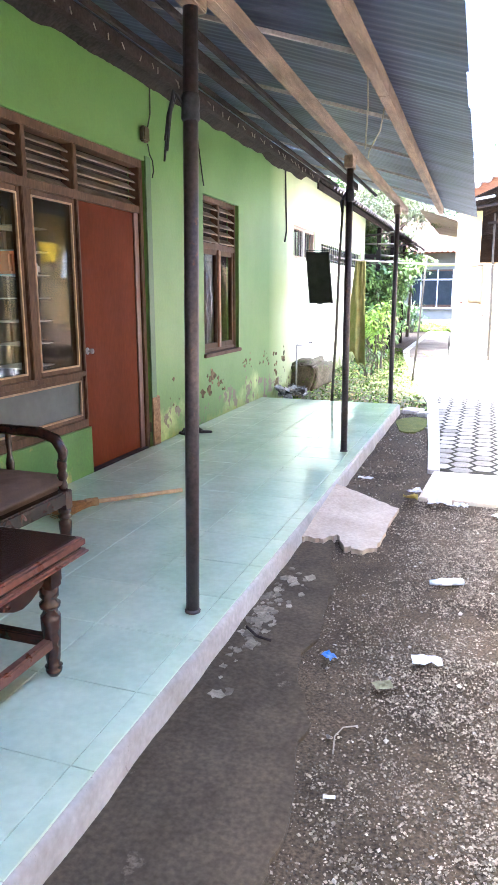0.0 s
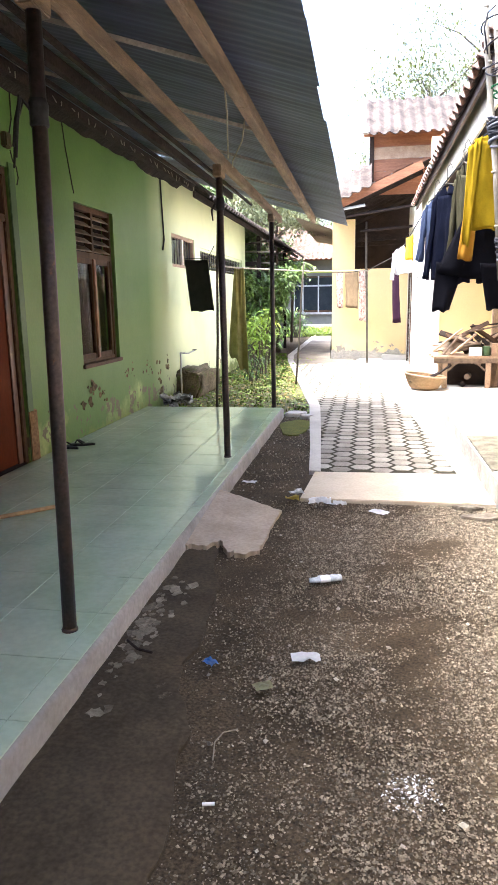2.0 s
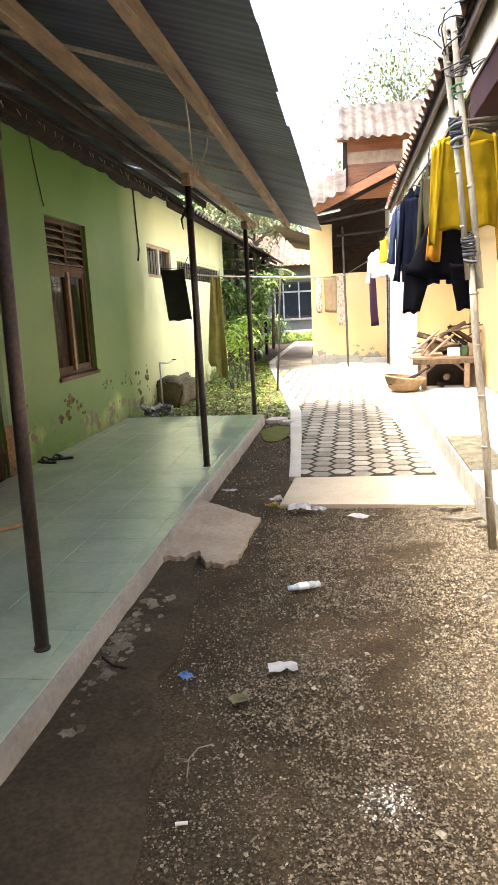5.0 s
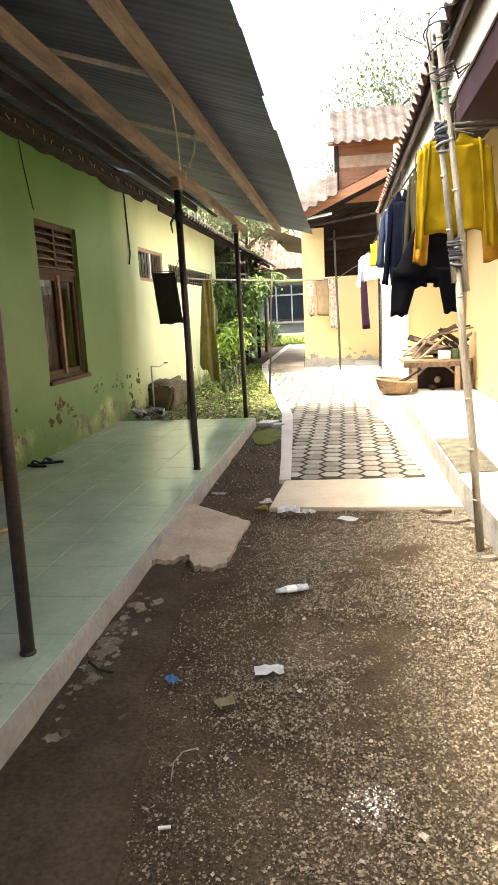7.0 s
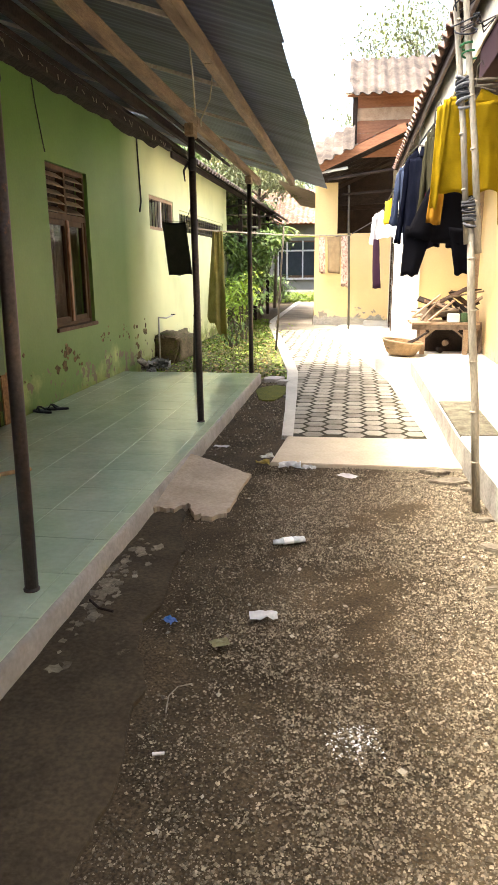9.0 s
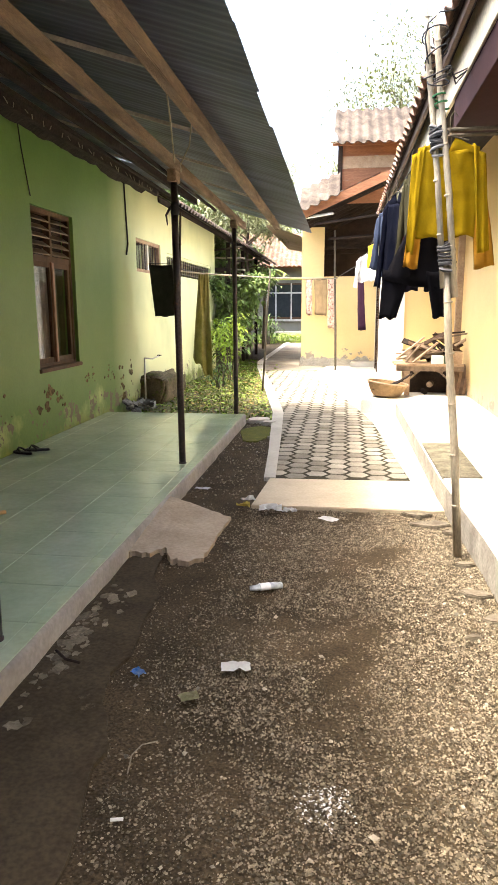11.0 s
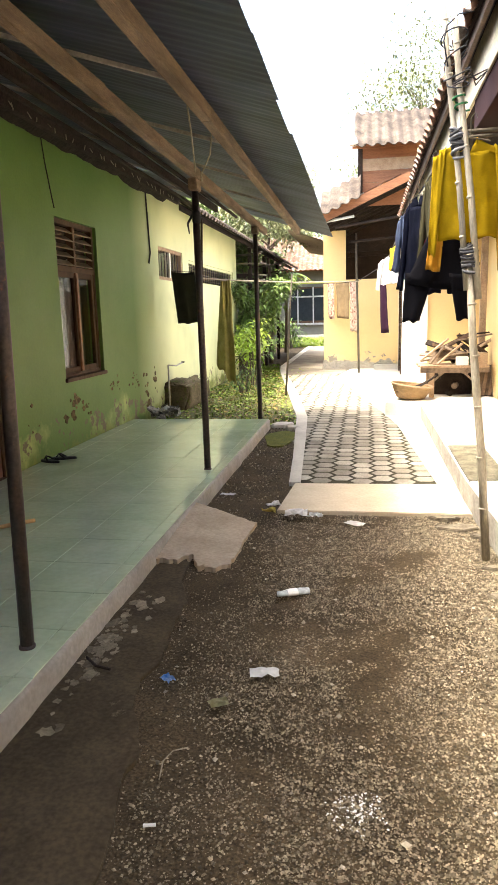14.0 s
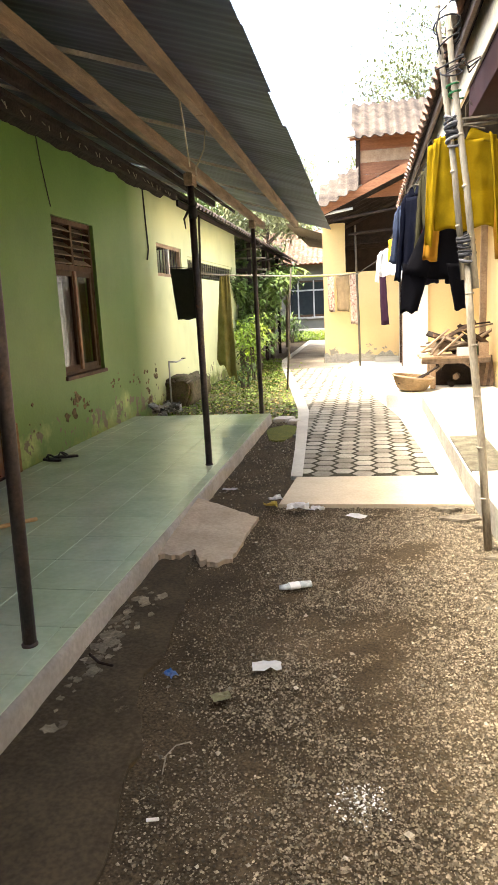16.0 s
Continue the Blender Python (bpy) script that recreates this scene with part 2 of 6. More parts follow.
GREEN = green_wall_material(painted_daylight=True)
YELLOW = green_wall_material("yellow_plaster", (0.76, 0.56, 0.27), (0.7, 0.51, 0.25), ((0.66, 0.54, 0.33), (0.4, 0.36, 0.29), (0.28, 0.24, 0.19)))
GREENDARK = mat("dark_green_paint", (0.05, 0.115, 0.03), (0.04, 0.09, 0.025), 2, 0.5, 0.1, 50, 0.1)


# ---- building helpers ----
def thing(name, base, label, category, group="", kind=""):
    ob = new(name)
    ob.location = base
    ob.empty_display_size = 0.1
    return tagged(ob, label, category, group, kind)


def root_of(ob):
    while ob.parent:
        ob = ob.parent
    return ob


def part(name, bm, material, parent=None, label="", smooth=False):
    """Links a bmesh in world coordinates as one mesh object, under a thing or part when one is given."""
    base = root_of(parent).location.copy() if parent else Vector()
    if parent:
        bmesh.ops.translate(bm, verts=bm.verts, vec=-base)
    me = bpy.data.meshes.new(name)
    bm.normal_update()
    if smooth:
        for f in bm.faces:
            f.smooth = True
    bm.to_mesh(me)
    bm.free()
    me.materials.append(material)
    ob = new(name, me)
    if parent:
        ob.parent = parent
    return tagged(ob, label) if label else ob


def solo(name, bm, material, label, category, kind="", group="", smooth=False):
    """A thing of one mesh, with its origin in the middle of its underside."""
    xs = [v.co.copy() for v in bm.verts]
    lo = Vector([min(v[i] for v in xs) for i in range(3)])
    hi = Vector([max(v[i] for v in xs) for i in range(3)])
    base = Vector(((lo.x + hi.x) / 2, (lo.y + hi.y) / 2, lo.z))
    bmesh.ops.translate(bm, verts=bm.verts, vec=-base)
    ob = part(name, bm, material, smooth=smooth)
    ob.location = base
    return tagged(ob, label, category, group, kind)


def box(x0, x1, y0, y1, z0, z1, bevel=0.0, bm=None, m=None):
    own = bmesh.new()
    bmesh.ops.create_cube(own, size=1)
    for v in own.verts:
        v.co = Vector((x0 + (v.co.x + 0.5) * (x1 - x0), y0 + (v.co.y + 0.5) * (y1 - y0), z0 + (v.co.z + 0.5) * (z1 - z0)))
    if bevel:
        bmesh.ops.bevel(own, geom=own.edges, offset=bevel, segments=2, affect="EDGES", clamp_overlap=True)
    if m is not None:
        bmesh.ops.transform(own, matrix=m, verts=own.verts)
    return merge(bm, own)


def merge(bm, own):
    if bm is None:
        return own
    me = bpy.data.meshes.new("tmp")
    own.to_mesh(me)
    own.free()
    bm.from_mesh(me)
    bpy.data.meshes.remove(me)
    return bm


def tube(points, radii, n=8, bm=None, caps=True):
    """A round bar through points; radii is one number or one for each point."""
    own = bm or bmesh.new()
    pts = [Vector(p) for p in points]
    rs = radii if isinstance(radii, (list, tuple)) else [radii] * len(pts)
    rings = []
    side = None
    for i, p in enumerate(pts):
        d = (pts[min(i + 1, len(pts) - 1)] - pts[max(i - 1, 0)]).normalized()
        if side is None:
            side = d.orthogonal().normalized()
        side = (side - d * side.dot(d)).normalized()
        up = d.cross(side)
        rings.append([own.verts.new(p + rs[i] * (side * math.cos(a) + up * math.sin(a))) for a in (2 * math.pi * k / n for k in range(n))])
    for a, b in zip(rings, rings[1:]):
        for k in range(n):
            own.faces.new((a[k], a[(k + 1) % n], b[(k + 1) % n], b[k]))
    if caps:
        own.faces.new(rings[0][::-1])
        own.faces.new(rings[-1])
    return own


def lathe(profile, x, y, n=14, bm=None):
    own = bm or bmesh.new()
    rings = [[own.verts.new((x + r * math.cos(2 * math.pi * k / n), y + r * math.sin(2 * math.pi * k / n), z)) for k in range(n)] for r, z in profile]
    for a, b in zip(rings, rings[1:]):
        for k in range(n):
            own.faces.new((a[k], a[(k + 1) % n], b[(k + 1) % n], b[k]))
    own.faces.new(rings[0][::-1])
    own.faces.new(rings[-1])
    return own


def prism(outline, z0, z1, bevel=0.0, bm=None):
    """An upright slab over a plan outline."""
    own = bmesh.new()
    lo = [own.verts.new((x, y, z0)) for x, y in outline]
    hi = [own.verts.new((x, y, z1)) for x, y in outline]
    own.faces.new(lo[::-1])
    own.faces.new(hi)
    for i in range(len(lo)):
        j = (i + 1) % len(lo)
        own.faces.new((lo[i], lo[j], hi[j], hi[i]))
    bmesh.ops.recalc_face_normals(own, faces=own.faces)
    if bevel:
        bmesh.ops.bevel(own, geom=[e for e in own.edges if abs(e.verts[0].co.z - z1) < 1e-5 and abs(e.verts[1].co.z - z1) < 1e-5], offset=bevel, segments=2, affect="EDGES")
    return merge(bm, own)


def wall_x(x0, x1, y0, y1, z0, z1, holes=()):
    """A wall along y of thickness x0..x1 with openings (ya, yb, za, zb) through it."""
    bm = bmesh.new()
    ys = sorted({y0, y1, *(h[0] for h in holes), *(h[1] for h in holes)})
    zs = sorted({z0, z1, *(h[2] for h in holes), *(h[3] for h in holes)})

    def solid(i, j):
        if not (0 <= i < len(ys) - 1 and 0 <= j < len(zs) - 1):
            return False
        a, b = (ys[i] + ys[i + 1]) / 2, (zs[j] + zs[j + 1]) / 2
        return not any(h[0] < a < h[1] and h[2] < b < h[3] for h in holes)

    def quad(*c):
        bm.faces.new([bm.verts.new(v) for v in c])

    for i in range(len(ys) - 1):
        for j in range(len(zs) - 1):
            if not solid(i, j):
                continue
            a, b, c, d = ys[i], ys[i + 1], zs[j], zs[j + 1]
            quad((x1, a, c), (x1, b, c), (x1, b, d), (x1, a, d))
            quad((x0, a, d), (x0, b, d), (x0, b, c), (x0, a, c))
            if not solid(i - 1, j):
                quad((x0, a, c), (x1, a, c), (x1, a, d), (x0, a, d))
            if not solid(i + 1, j):
                quad((x1, b, c), (x0, b, c), (x0, b, d), (x1, b, d))
            if not solid(i, j - 1):
                quad((x0, a, c), (x0, b, c), (x1, b, c), (x1, a, c))
            if not solid(i, j + 1):
                quad((x0, b, d), (x0, a, d), (x1, a, d), (x1, b, d))
    bmesh.ops.remove_doubles(bm, verts=bm.verts, dist=1e-5)
    return bm


def bar(p, q, w, h, bm=None):
    """A squared timber from p to q, w wide and h high, centred on the line."""
    p, q = Vector(p), Vector(q)
    d = q - p
    m = Matrix.Translation((p + q) / 2) @ d.to_track_quat("Y", "Z").to_matrix().to_4x4()
    return box(-w / 2, w / 2, -d.length / 2, d.length / 2, -h / 2, h / 2, min(w, h) * 0.08, bm, m)


# ---- ground ----
def ground():
    bm = bmesh.new()
    xs = [-400, -60, -12, -6] + [-3 + 0.25 * i for i in range(25)] + [5, 9, 60, 400]
    ys = [-60, -8] + [0.25 * i for i in range(1, 74)] + [22, 30, 45, 90, 500]
    rows = []
    for y in ys:
        row = []
        for x in xs:
            inside = -1.05 < x < 0.9 and 0 < y < 5.2
            z = (0.012 * noise.noise((x * 1.7, y * 1.7, 0)) + 0.008 * noise.noise((x * 5, y * 5, 3))) if inside else 0.0
            row.append(bm.verts.new((x, y, z - 0.012)))
        rows.append(row)
    for a, b in zip(rows, rows[1:]):
        for i in range(len(xs) - 1):
            bm.faces.new((a[i], a[i + 1], b[i + 1], b[i]))
    return tagged(part("ground", bm, SOIL, smooth=True), "dark packed earth ground with scattered gravel", "ground", kind="structure")


ground()

# porch slab and its worn cement edge
XW, PZ = -2.9, 0.11
porch = tagged(part("porch_slab", prism([(XW, -12), (-1.07, -12), (-1.07, 9.12), (XW, 9.12)], -0.05, PZ - 0.008), GROUT), "raised porch slab with grey grout bed", "porch floor", kind="structure")


def porch_edge():
    bm = bmesh.new()
    prev = None
    for i in range(212):
        y = -12 + i * 0.1
        j = 0.006 * noise.noise((y * 3, 0, 1)) + 0.004 * noise.noise((y * 11, 0, 5))
        x, top = -1.055 + j, PZ - 0.004 - abs(0.012 * noise.noise((y * 6, 4, 1)))
        ring = [bm.verts.new(c) for c in ((-1.075, y, top + 0.002), (x - 0.006, y, top), (x + 0.004, y, top - 0.012), (x + 0.016 + j, y, -0.05))]
        if prev:
            for k in range(3):
                bm.faces.new((prev[k], prev[k + 1], ring[k + 1], ring[k]))
        prev = ring
    bmesh.ops.recalc_face_normals(bm, faces=bm.faces)
    return tagged(part("porch_edge", bm, KERB, smooth=True), "chipped grey cement edge along the tiled porch", "kerb", kind="structure")


porch_edge()

# cement ramp beside the porch
bm = bmesh.new()
corners = [(-1.05, 5.18), (-0.8, 5.1), (-0.57, 5.0), (-0.596, 4.58), (-0.603, 4.2), (-0.68, 4.11), (-0.78, 4.13), (-0.86, 4.3), (-0.93, 4.19), (-1.05, 4.17)]
outline = []
for (xa, ya), (xb, yb) in zip(corners, corners[1:]):
    for k in range(8):
        u = k / 8
        x, y = xa + (xb - xa) * u, ya + (yb - ya) * u
        rag = 0.05 if y < 4.5 else 0.018
        outline.append((x + 0.4 * rag * noise.noise((x * 31, y * 31, 1)) * (x > -1.04), y + rag * noise.noise((x * 43, y * 17, 5)) * (x > -1.04)))
outline.append(corners[-1])
lo = [bm.verts.new((x, y, -0.03)) for x, y in outline]
hi = [bm.verts.new((x, y, 0.014 + 0.085 * max(0, (-0.6 - x) / 0.45) * min(1, max(0.3, (y - 4.2) / 0.9)))) for x, y in outline]
bm.faces.new(hi)
for i in range(len(lo)):
    j = (i + 1) % len(lo)
    bm.faces.new((lo[i], lo[j], hi[j], hi[i]))
bmesh.ops.recalc_face_normals(bm, faces=bm.faces)
solo("cement_ramp", bm, RAMP, "ragged pinkish cement ramp against the porch edge", "ramp", kind="structure")

# thin old cement crust between the porch and the gravel
bm = bmesh.new()
CRUST = [(-0.5, 0.9), (-0.53, 2.0), (-0.6, 2.5), (-0.69, 2.85), (-0.71, 3.2), (-0.73, 3.65), (-0.845, 4.1), (-0.95, 4.5)]
edge = []
for i in range(70):
    y = 0.95 + 0.05 * i
    for (xa, ya), (xb, yb) in zip(CRUST, CRUST[1:]):
        if y <= yb:
            break
    edge.append((xa + (xb - xa) * (y - ya) / (yb - ya) + 0.05 * noise.noise((0, y * 2.7, 7)) + 0.03 * noise.noise((0, y * 8, 2)) + 0.012 * noise.noise((0, y * 27, 2)), y))
prism([(-1.05, 0.9)] + edge + [(-1.05, 4.4)], -0.03, 0.005, 0.003, bm)
solo("cement_crust", bm, mat("dirty_cement_crust", (0.086, 0.065, 0.04), (0.044, 0.033, 0.021), 2.5, 0.9, 0.4, 60, 0.25, spot=((0.15, 0.12, 0.085), 5.0, 0.36)), "dirty broken cement crust beside the porch", "pavement", kind="structure")


def flakes():
    """Thin ragged remains of pale cement on the dark crust."""
    r = random.Random(3)
    bm = bmesh.new()
    for _ in range(80):
        x, y, q = r.uniform(-1.03, -0.86), r.gauss(3.2, 0.24), 0.008 + 0.034 * r.random() ** 2
        x = min(x, -1.03 + 0.17 * r.random() + q)
        prism([(x + q * math.cos(a) * r.uniform(0.35, 1.1), y + 1.3 * q * math.sin(a) * r.uniform(0.35, 1.1)) for a in (2 * math.pi * k / 11 for k in range(11))], 0.0, 0.0062 + 0.0003 * (_ % 12), 0.0, bm)
    solo("cement_flakes", bm, mat("pale_cement_flake", (0.25, 0.215, 0.16), (0.11, 0.092, 0.066), 12, 0.95, 0.3, 70, 0.25, island=0.35), "thin pale cement flakes left on the dark crust", "cement", kind="stuff")


flakes()

# lane: cement border, paver bed, terrace
LANE = [(-0.47, 5.3), (0.93, 5.3), (0.92, 6.16), (-0.42, 6.12)]
tagged(part("pavement_border", prism(LANE, -0.05, 0.018, 0.006), BORDER), "pale cement strip across the lane", "pavement", kind="structure")


def follow(points, y):
    """x on a broken line of (x, y) points."""
    for (xa, ya), (xb, yb) in zip(points, points[1:]):
        if y <= yb:
            break
    return xa + (xb - xa) * (y - ya) / (yb - ya)


OUTER = [(-0.47, 6.12), (-0.55, 7.2), (-0.69, 8.8), (-0.78, 9.86), (-1.19, 12.53), (-1.93, 17.2)]
LEFT = lambda y: follow(OUTER, y)
FIELD_L = [(-0.37, 6.12), (-0.49, 7.94), (-0.63, 9.88), (-1.02, 12.5), (-1.78, 17.2)]
FIELD_R = [(0.77, 6.12), (0.69, 7.34), (0.57, 9.18), (0.3, 11.02), (-0.25, 14.38), (-0.6, 17.2)]
bed = OUTER + [(-2.12, 19.0), (-2.28, 31), (-1.35, 31), (-1.0, 20), (-0.9, 17.6), (0.93, 17.6), (0.93, 6.16)]
tagged(part("lane_bed", prism(bed, -0.05, 0.0142), JOINT), "dark mossy bed under the lane pavers", "pavement", kind="structure")
tagged(part("lane_strip", prism(FIELD_R[:5] + [(-0.02, 14.38), (0.14, 13.6), (0.6, 11.75), (0.895, 10.6), (0.915, 6.165), (0.77, 6.165)], -0.05, 0.0195, 0.002), CONCRETE), "pale cement strip between pavers and terrace", "pavement", kind="structure")
tagged(part("lane_far", prism([(-1.72, 16.4), (-0.2, 16.4), (-0.35, 17.6), (-0.92, 17.75), (-1.1, 21), (-1.6, 31), (-2.15, 31), (-2.0, 19.0), (-1.85, 17.2)], -0.05, 0.0205, 0.003), PATH), "worn cement of the far lane, coloured darker for tree shade", "pavement", kind="structure")
tagged(part("lane_kerb", prism(OUTER + [(-2.14, 19.0), (-2.3, 31), (-2.1, 31), (-1.97, 19.0)] + FIELD_L[::-1], -0.05, 0.024, 0.004), CONCRETE), "pale cement kerb along the paved lane", "kerb", kind="structure")
TZ = 0.21
tagged(part("terrace", prism([(1.0, 3.0), (0.98, 4.2), (0.92, 5.6), (0.9, 9.75), (0.44, 9.95), (0.4, 12.4), (4.0, 12.4), (4.0, -12), (1.02, -12)], -0.05, TZ, 0.012), TERRACE), "raised white cement terrace before the yellow house", "terrace", kind="structure")
# Terrace side as its own sheet, with the shade painted in as grey.
bm = bmesh.new()
for (xa, ya), (xb, yb) in (((1.02, -12), (1.0, 3.0)), ((1.0, 3.0), (0.98, 4.2)), ((0.98, 4.2), (0.92, 5.6)), ((0.92, 5.6), (0.9, 9.75))):
    bm.faces.new([bm.verts.new(c) for c in ((xa - 0.006, ya, -0.05), (xb - 0.006, yb, -0.05), (xb - 0.004, yb, TZ - 0.02), (xa - 0.004, ya, TZ - 0.02))])
tagged(part("terrace_face_shaded", bm, mat("shaded_cement_face", (0.34, 0.32, 0.29), (0.22, 0.2, 0.18), 5, 0.9, 0.3, 50, 0.2)), "terrace edge face, its shade painted in as grey cement", "kerb", kind="structure")
tagged(part("terrace_cover", prism([(0.925, 6.85), (1.235, 6.87), (1.225, 5.53), (0.93, 5.5)], TZ - 0.02, TZ + 0.006, 0.004), PATCHMAT), "weathered square cement cover in the terrace", "cover", kind="structure")
tagged(part("forecourt", prism([(0.93, 12.4), (4, 12.4), (4, 17.7), (-0.2, 17.7), (-0.55, 15.2), (0.15, 13.2), (0.6, 11.8), (0.93, 10.6)], -0.04, 0.03, 0.008), TERRACE), "white cement forecourt before the yellow house", "pavement", kind="structure")

# ---- green house ----
holes = [(1.2, 4.86, 0.47, 2.56), (4.86, 5.86, 0.0, 2.56), (7.13, 8.2, 0.83, 2.47), (10.62, 12.0, 2.0, 2.49), (12.4, 16.45, 2.0, 2.4)]
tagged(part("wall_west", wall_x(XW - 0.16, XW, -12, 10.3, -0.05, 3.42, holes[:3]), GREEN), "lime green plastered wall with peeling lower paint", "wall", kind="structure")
tagged(part("wall_west_far", wall_x(XW - 0.16, XW - 0.002, 10.3, 16.9, -0.05, 3.42, holes[3:]), GREEN), "green plastered wall past the porch, daylight painted in as pale cream", "wall", kind="structure")
# Added end wall, unseen; house walls run back to it to cut light.
tagged(part("lane_light_block", box(-3.06, 4.2, -12.2, -12, -0.05, 4.5), YELLOW), "unseen plain wall added to cut light from behind the lane", "wall", kind="structure")
tagged(part("wall_west_end", box(-8, XW - 0.16, 16.74, 16.9, -0.05, 3.42), GREEN), "green plastered end wall of the house", "wall", kind="structure")
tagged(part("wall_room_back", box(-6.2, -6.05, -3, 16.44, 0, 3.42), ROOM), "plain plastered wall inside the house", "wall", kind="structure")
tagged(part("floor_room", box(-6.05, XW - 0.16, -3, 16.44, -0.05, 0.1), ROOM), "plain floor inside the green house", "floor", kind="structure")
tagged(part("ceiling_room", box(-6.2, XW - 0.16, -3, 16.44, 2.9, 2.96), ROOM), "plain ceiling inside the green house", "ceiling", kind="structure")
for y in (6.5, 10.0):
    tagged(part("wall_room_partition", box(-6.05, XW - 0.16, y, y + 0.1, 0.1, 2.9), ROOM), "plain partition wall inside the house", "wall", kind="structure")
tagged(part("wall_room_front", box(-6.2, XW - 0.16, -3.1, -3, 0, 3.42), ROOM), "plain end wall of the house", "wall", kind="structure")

# Added wall, out of view: holds light from behind off the porch.
tagged(part("porch_light_block", box(XW, -1.07, -0.9, -0.75, PZ, 3.1), GREEN), "unseen wall added to keep light from behind off the porch", "wall", kind="structure")

# ---- right-hand house walls ----
tagged(part("wall_east", wall_x(1.94, 2.1, -12, 11.0, -0.05, 3.5, []), YELLOW), "yellow plastered house wall beside the terrace", "wall", kind="structure")
tagged(part("wall_recess", box(0.97, 3.6, 12.4, 12.55, -0.05, 4.0), YELLOW), "yellow plastered wall behind the work table", "wall", kind="structure")
tagged(part("wall_recess_side", box(2.1, 2.25, 11.0, 12.4, -0.05, 3.5), YELLOW), "yellow plastered wall in the recess", "wall", kind="structure")
tagged(part("wall_white", wall_x(0.93, 1.08, 12.55, 17.7, -0.05, 3.6, [(16.0, 16.9, 0.0, 2.1)]), WHITEWALL), "white plastered side wall with a doorway", "wall", kind="structure")
tagged(part("wall_north", box(-0.88, -0.34, 17.7, 17.85, -0.05, 3.36), YELLOW), "yellow plastered wall end with grey damp foot", "wall", kind="structure")
tagged(part("wall_north_low", box(-0.34, 1.08, 17.7, 17.85, -0.05, 2.2), YELLOW), "yellow plastered half wall under a dark opening", "wall", kind="structure")
tagged(part("wall_north_side", box(-0.88, -0.73, 17.85, 25, -0.05, 3.3), YELLOW), "yellow plastered side wall along the lane", "wall", kind="structure")
# Added inner wall; its dark colour gives the opening its shade.
tagged(part("wall_north_back", box(-0.73, 5, 21, 21.15, -0.05, 4.2), OLDWOOD), "inner wall added behind the opening, coloured dark for its shade", "wall", kind="structure")
tagged(part("wall_east_back", box(3.6, 3.75, 11, 21, -0.05, 4.4), YELLOW), "plain yellow wall closing the house", "wall", kind="structure")


# ---- porch roof ----
def roof_z(x):
    return 2.54 - 0.31 * (x + 0.46)


def edge_x(y):
    return -0.24 - 0.009 * (y - 2.9)


roof = thing("porch_roof", (-1.2, 4, 2.45), "lean-to porch roof of grey corrugated metal on timber beams", "roof", kind="structure")


def corrugated(y0, y1, sheet):
    """One sheet, ribs running down the slope, from the house wall to the eave."""
    bm = bmesh.new()
    lift = 0.006 * (sheet % 2)
    n = int((y1 - y0) / 0.019)
    prev = None
    shift = random.uniform(-0.01, 0.01)
    for i in range(n + 1):
        y = y0 + (y1 - y0) * i / n
        z = 0.002 * math.sin(2 * math.pi * y / 0.076) + lift
        col = []
        for k in range(7):
            x = -3.3 + (edge_x(y) + shift + 3.3) * k / 6
            col.append(bm.verts.new((x, y, roof_z(x) + z + 0.012 * noise.noise((x * 1.2, y * 1.2, sheet)))))
        if prev:
            for k in range(6):
                bm.faces.new((prev[k], prev[k + 1], col[k + 1], col[k]))
        prev = col
    return part("sheet", bm, ZINC, roof, smooth=True)


# Sheets begin well behind the view, added there to cut light.
y = -11.44
k = 0
while y < 10.3:
    corrugated(y, min(y + 0.84, 10.6), k)
    y += 0.77
    k += 1


def crooked(points, w, h, name, material, parent):
    bm = bmesh.new()
    for p, q in zip(points, points[1:]):
        bar(p, q, w, h, bm)
    return part(name, bm, material, parent)


crooked([(-1.2, -11, 2.66), (-1.205, 2.6, 2.635), (-1.2, 6.25, 2.59)], 0.05, 0.085, "beam", WOOD, roof)
crooked([(-1.2, 6.26, 2.585), (-1.2, 10.1, 2.55)], 0.05, 0.085, "beam", WOOD, roof)
crooked([(-0.68, -11, 2.545), (-0.695, 4.4, 2.545), (-0.745, 10.1, 2.53)], 0.06, 0.08, "purlin", WOOD, roof)
crooked([(-1.9, -11, 2.9), (-1.9, 10.2, 2.9)], 0.05, 0.08, "purlin", OLDWOOD, roof)
crooked([(-2.45, -11, 3.06), (-2.47, 10.3, 3.05)], 0.06, 0.09, "purlin", OLDWOOD, roof)
crooked([(-1.3, 2.8, 2.7), (-1.29, 4.4, 2.71)], 0.05, 0.07, "brace", WOOD, roof)
LATH = mat("pale_lath", (0.48, 0.43, 0.38), (0.3, 0.26, 0.23), 5, 0.8, 0.15, 50, 0.2)
for y in (-0.2, 1.2, 2.6, 3.98, 5.36, 6.75, 8.1, 9.5):
    d = random.uniform(-0.03, 0.03)
    crooked([(-3.0, y + d, roof_z(-3.0) - 0.03), (-0.72, y - d, roof_z(-0.72) - 0.03)], 0.022, 0.022, "lath", LATH, roof)
# rope hanging off the purlin
bm = tube([(-0.74, 4.12, 2.6), (-0.76, 4.3, 2.44), (-0.8, 4.5, 2.37), (-0.83, 4.66, 2.3)], 0.005, 6)
tube([(-0.72, 4.7, 2.6), (-0.77, 4.8, 2.42), (-0.84, 4.85, 2.32), (-0.86, 4.95, 2.3)], 0.005, 6, bm)
part("rope", bm, BAMBOO, roof, "pale frayed cord tied to the purlin")

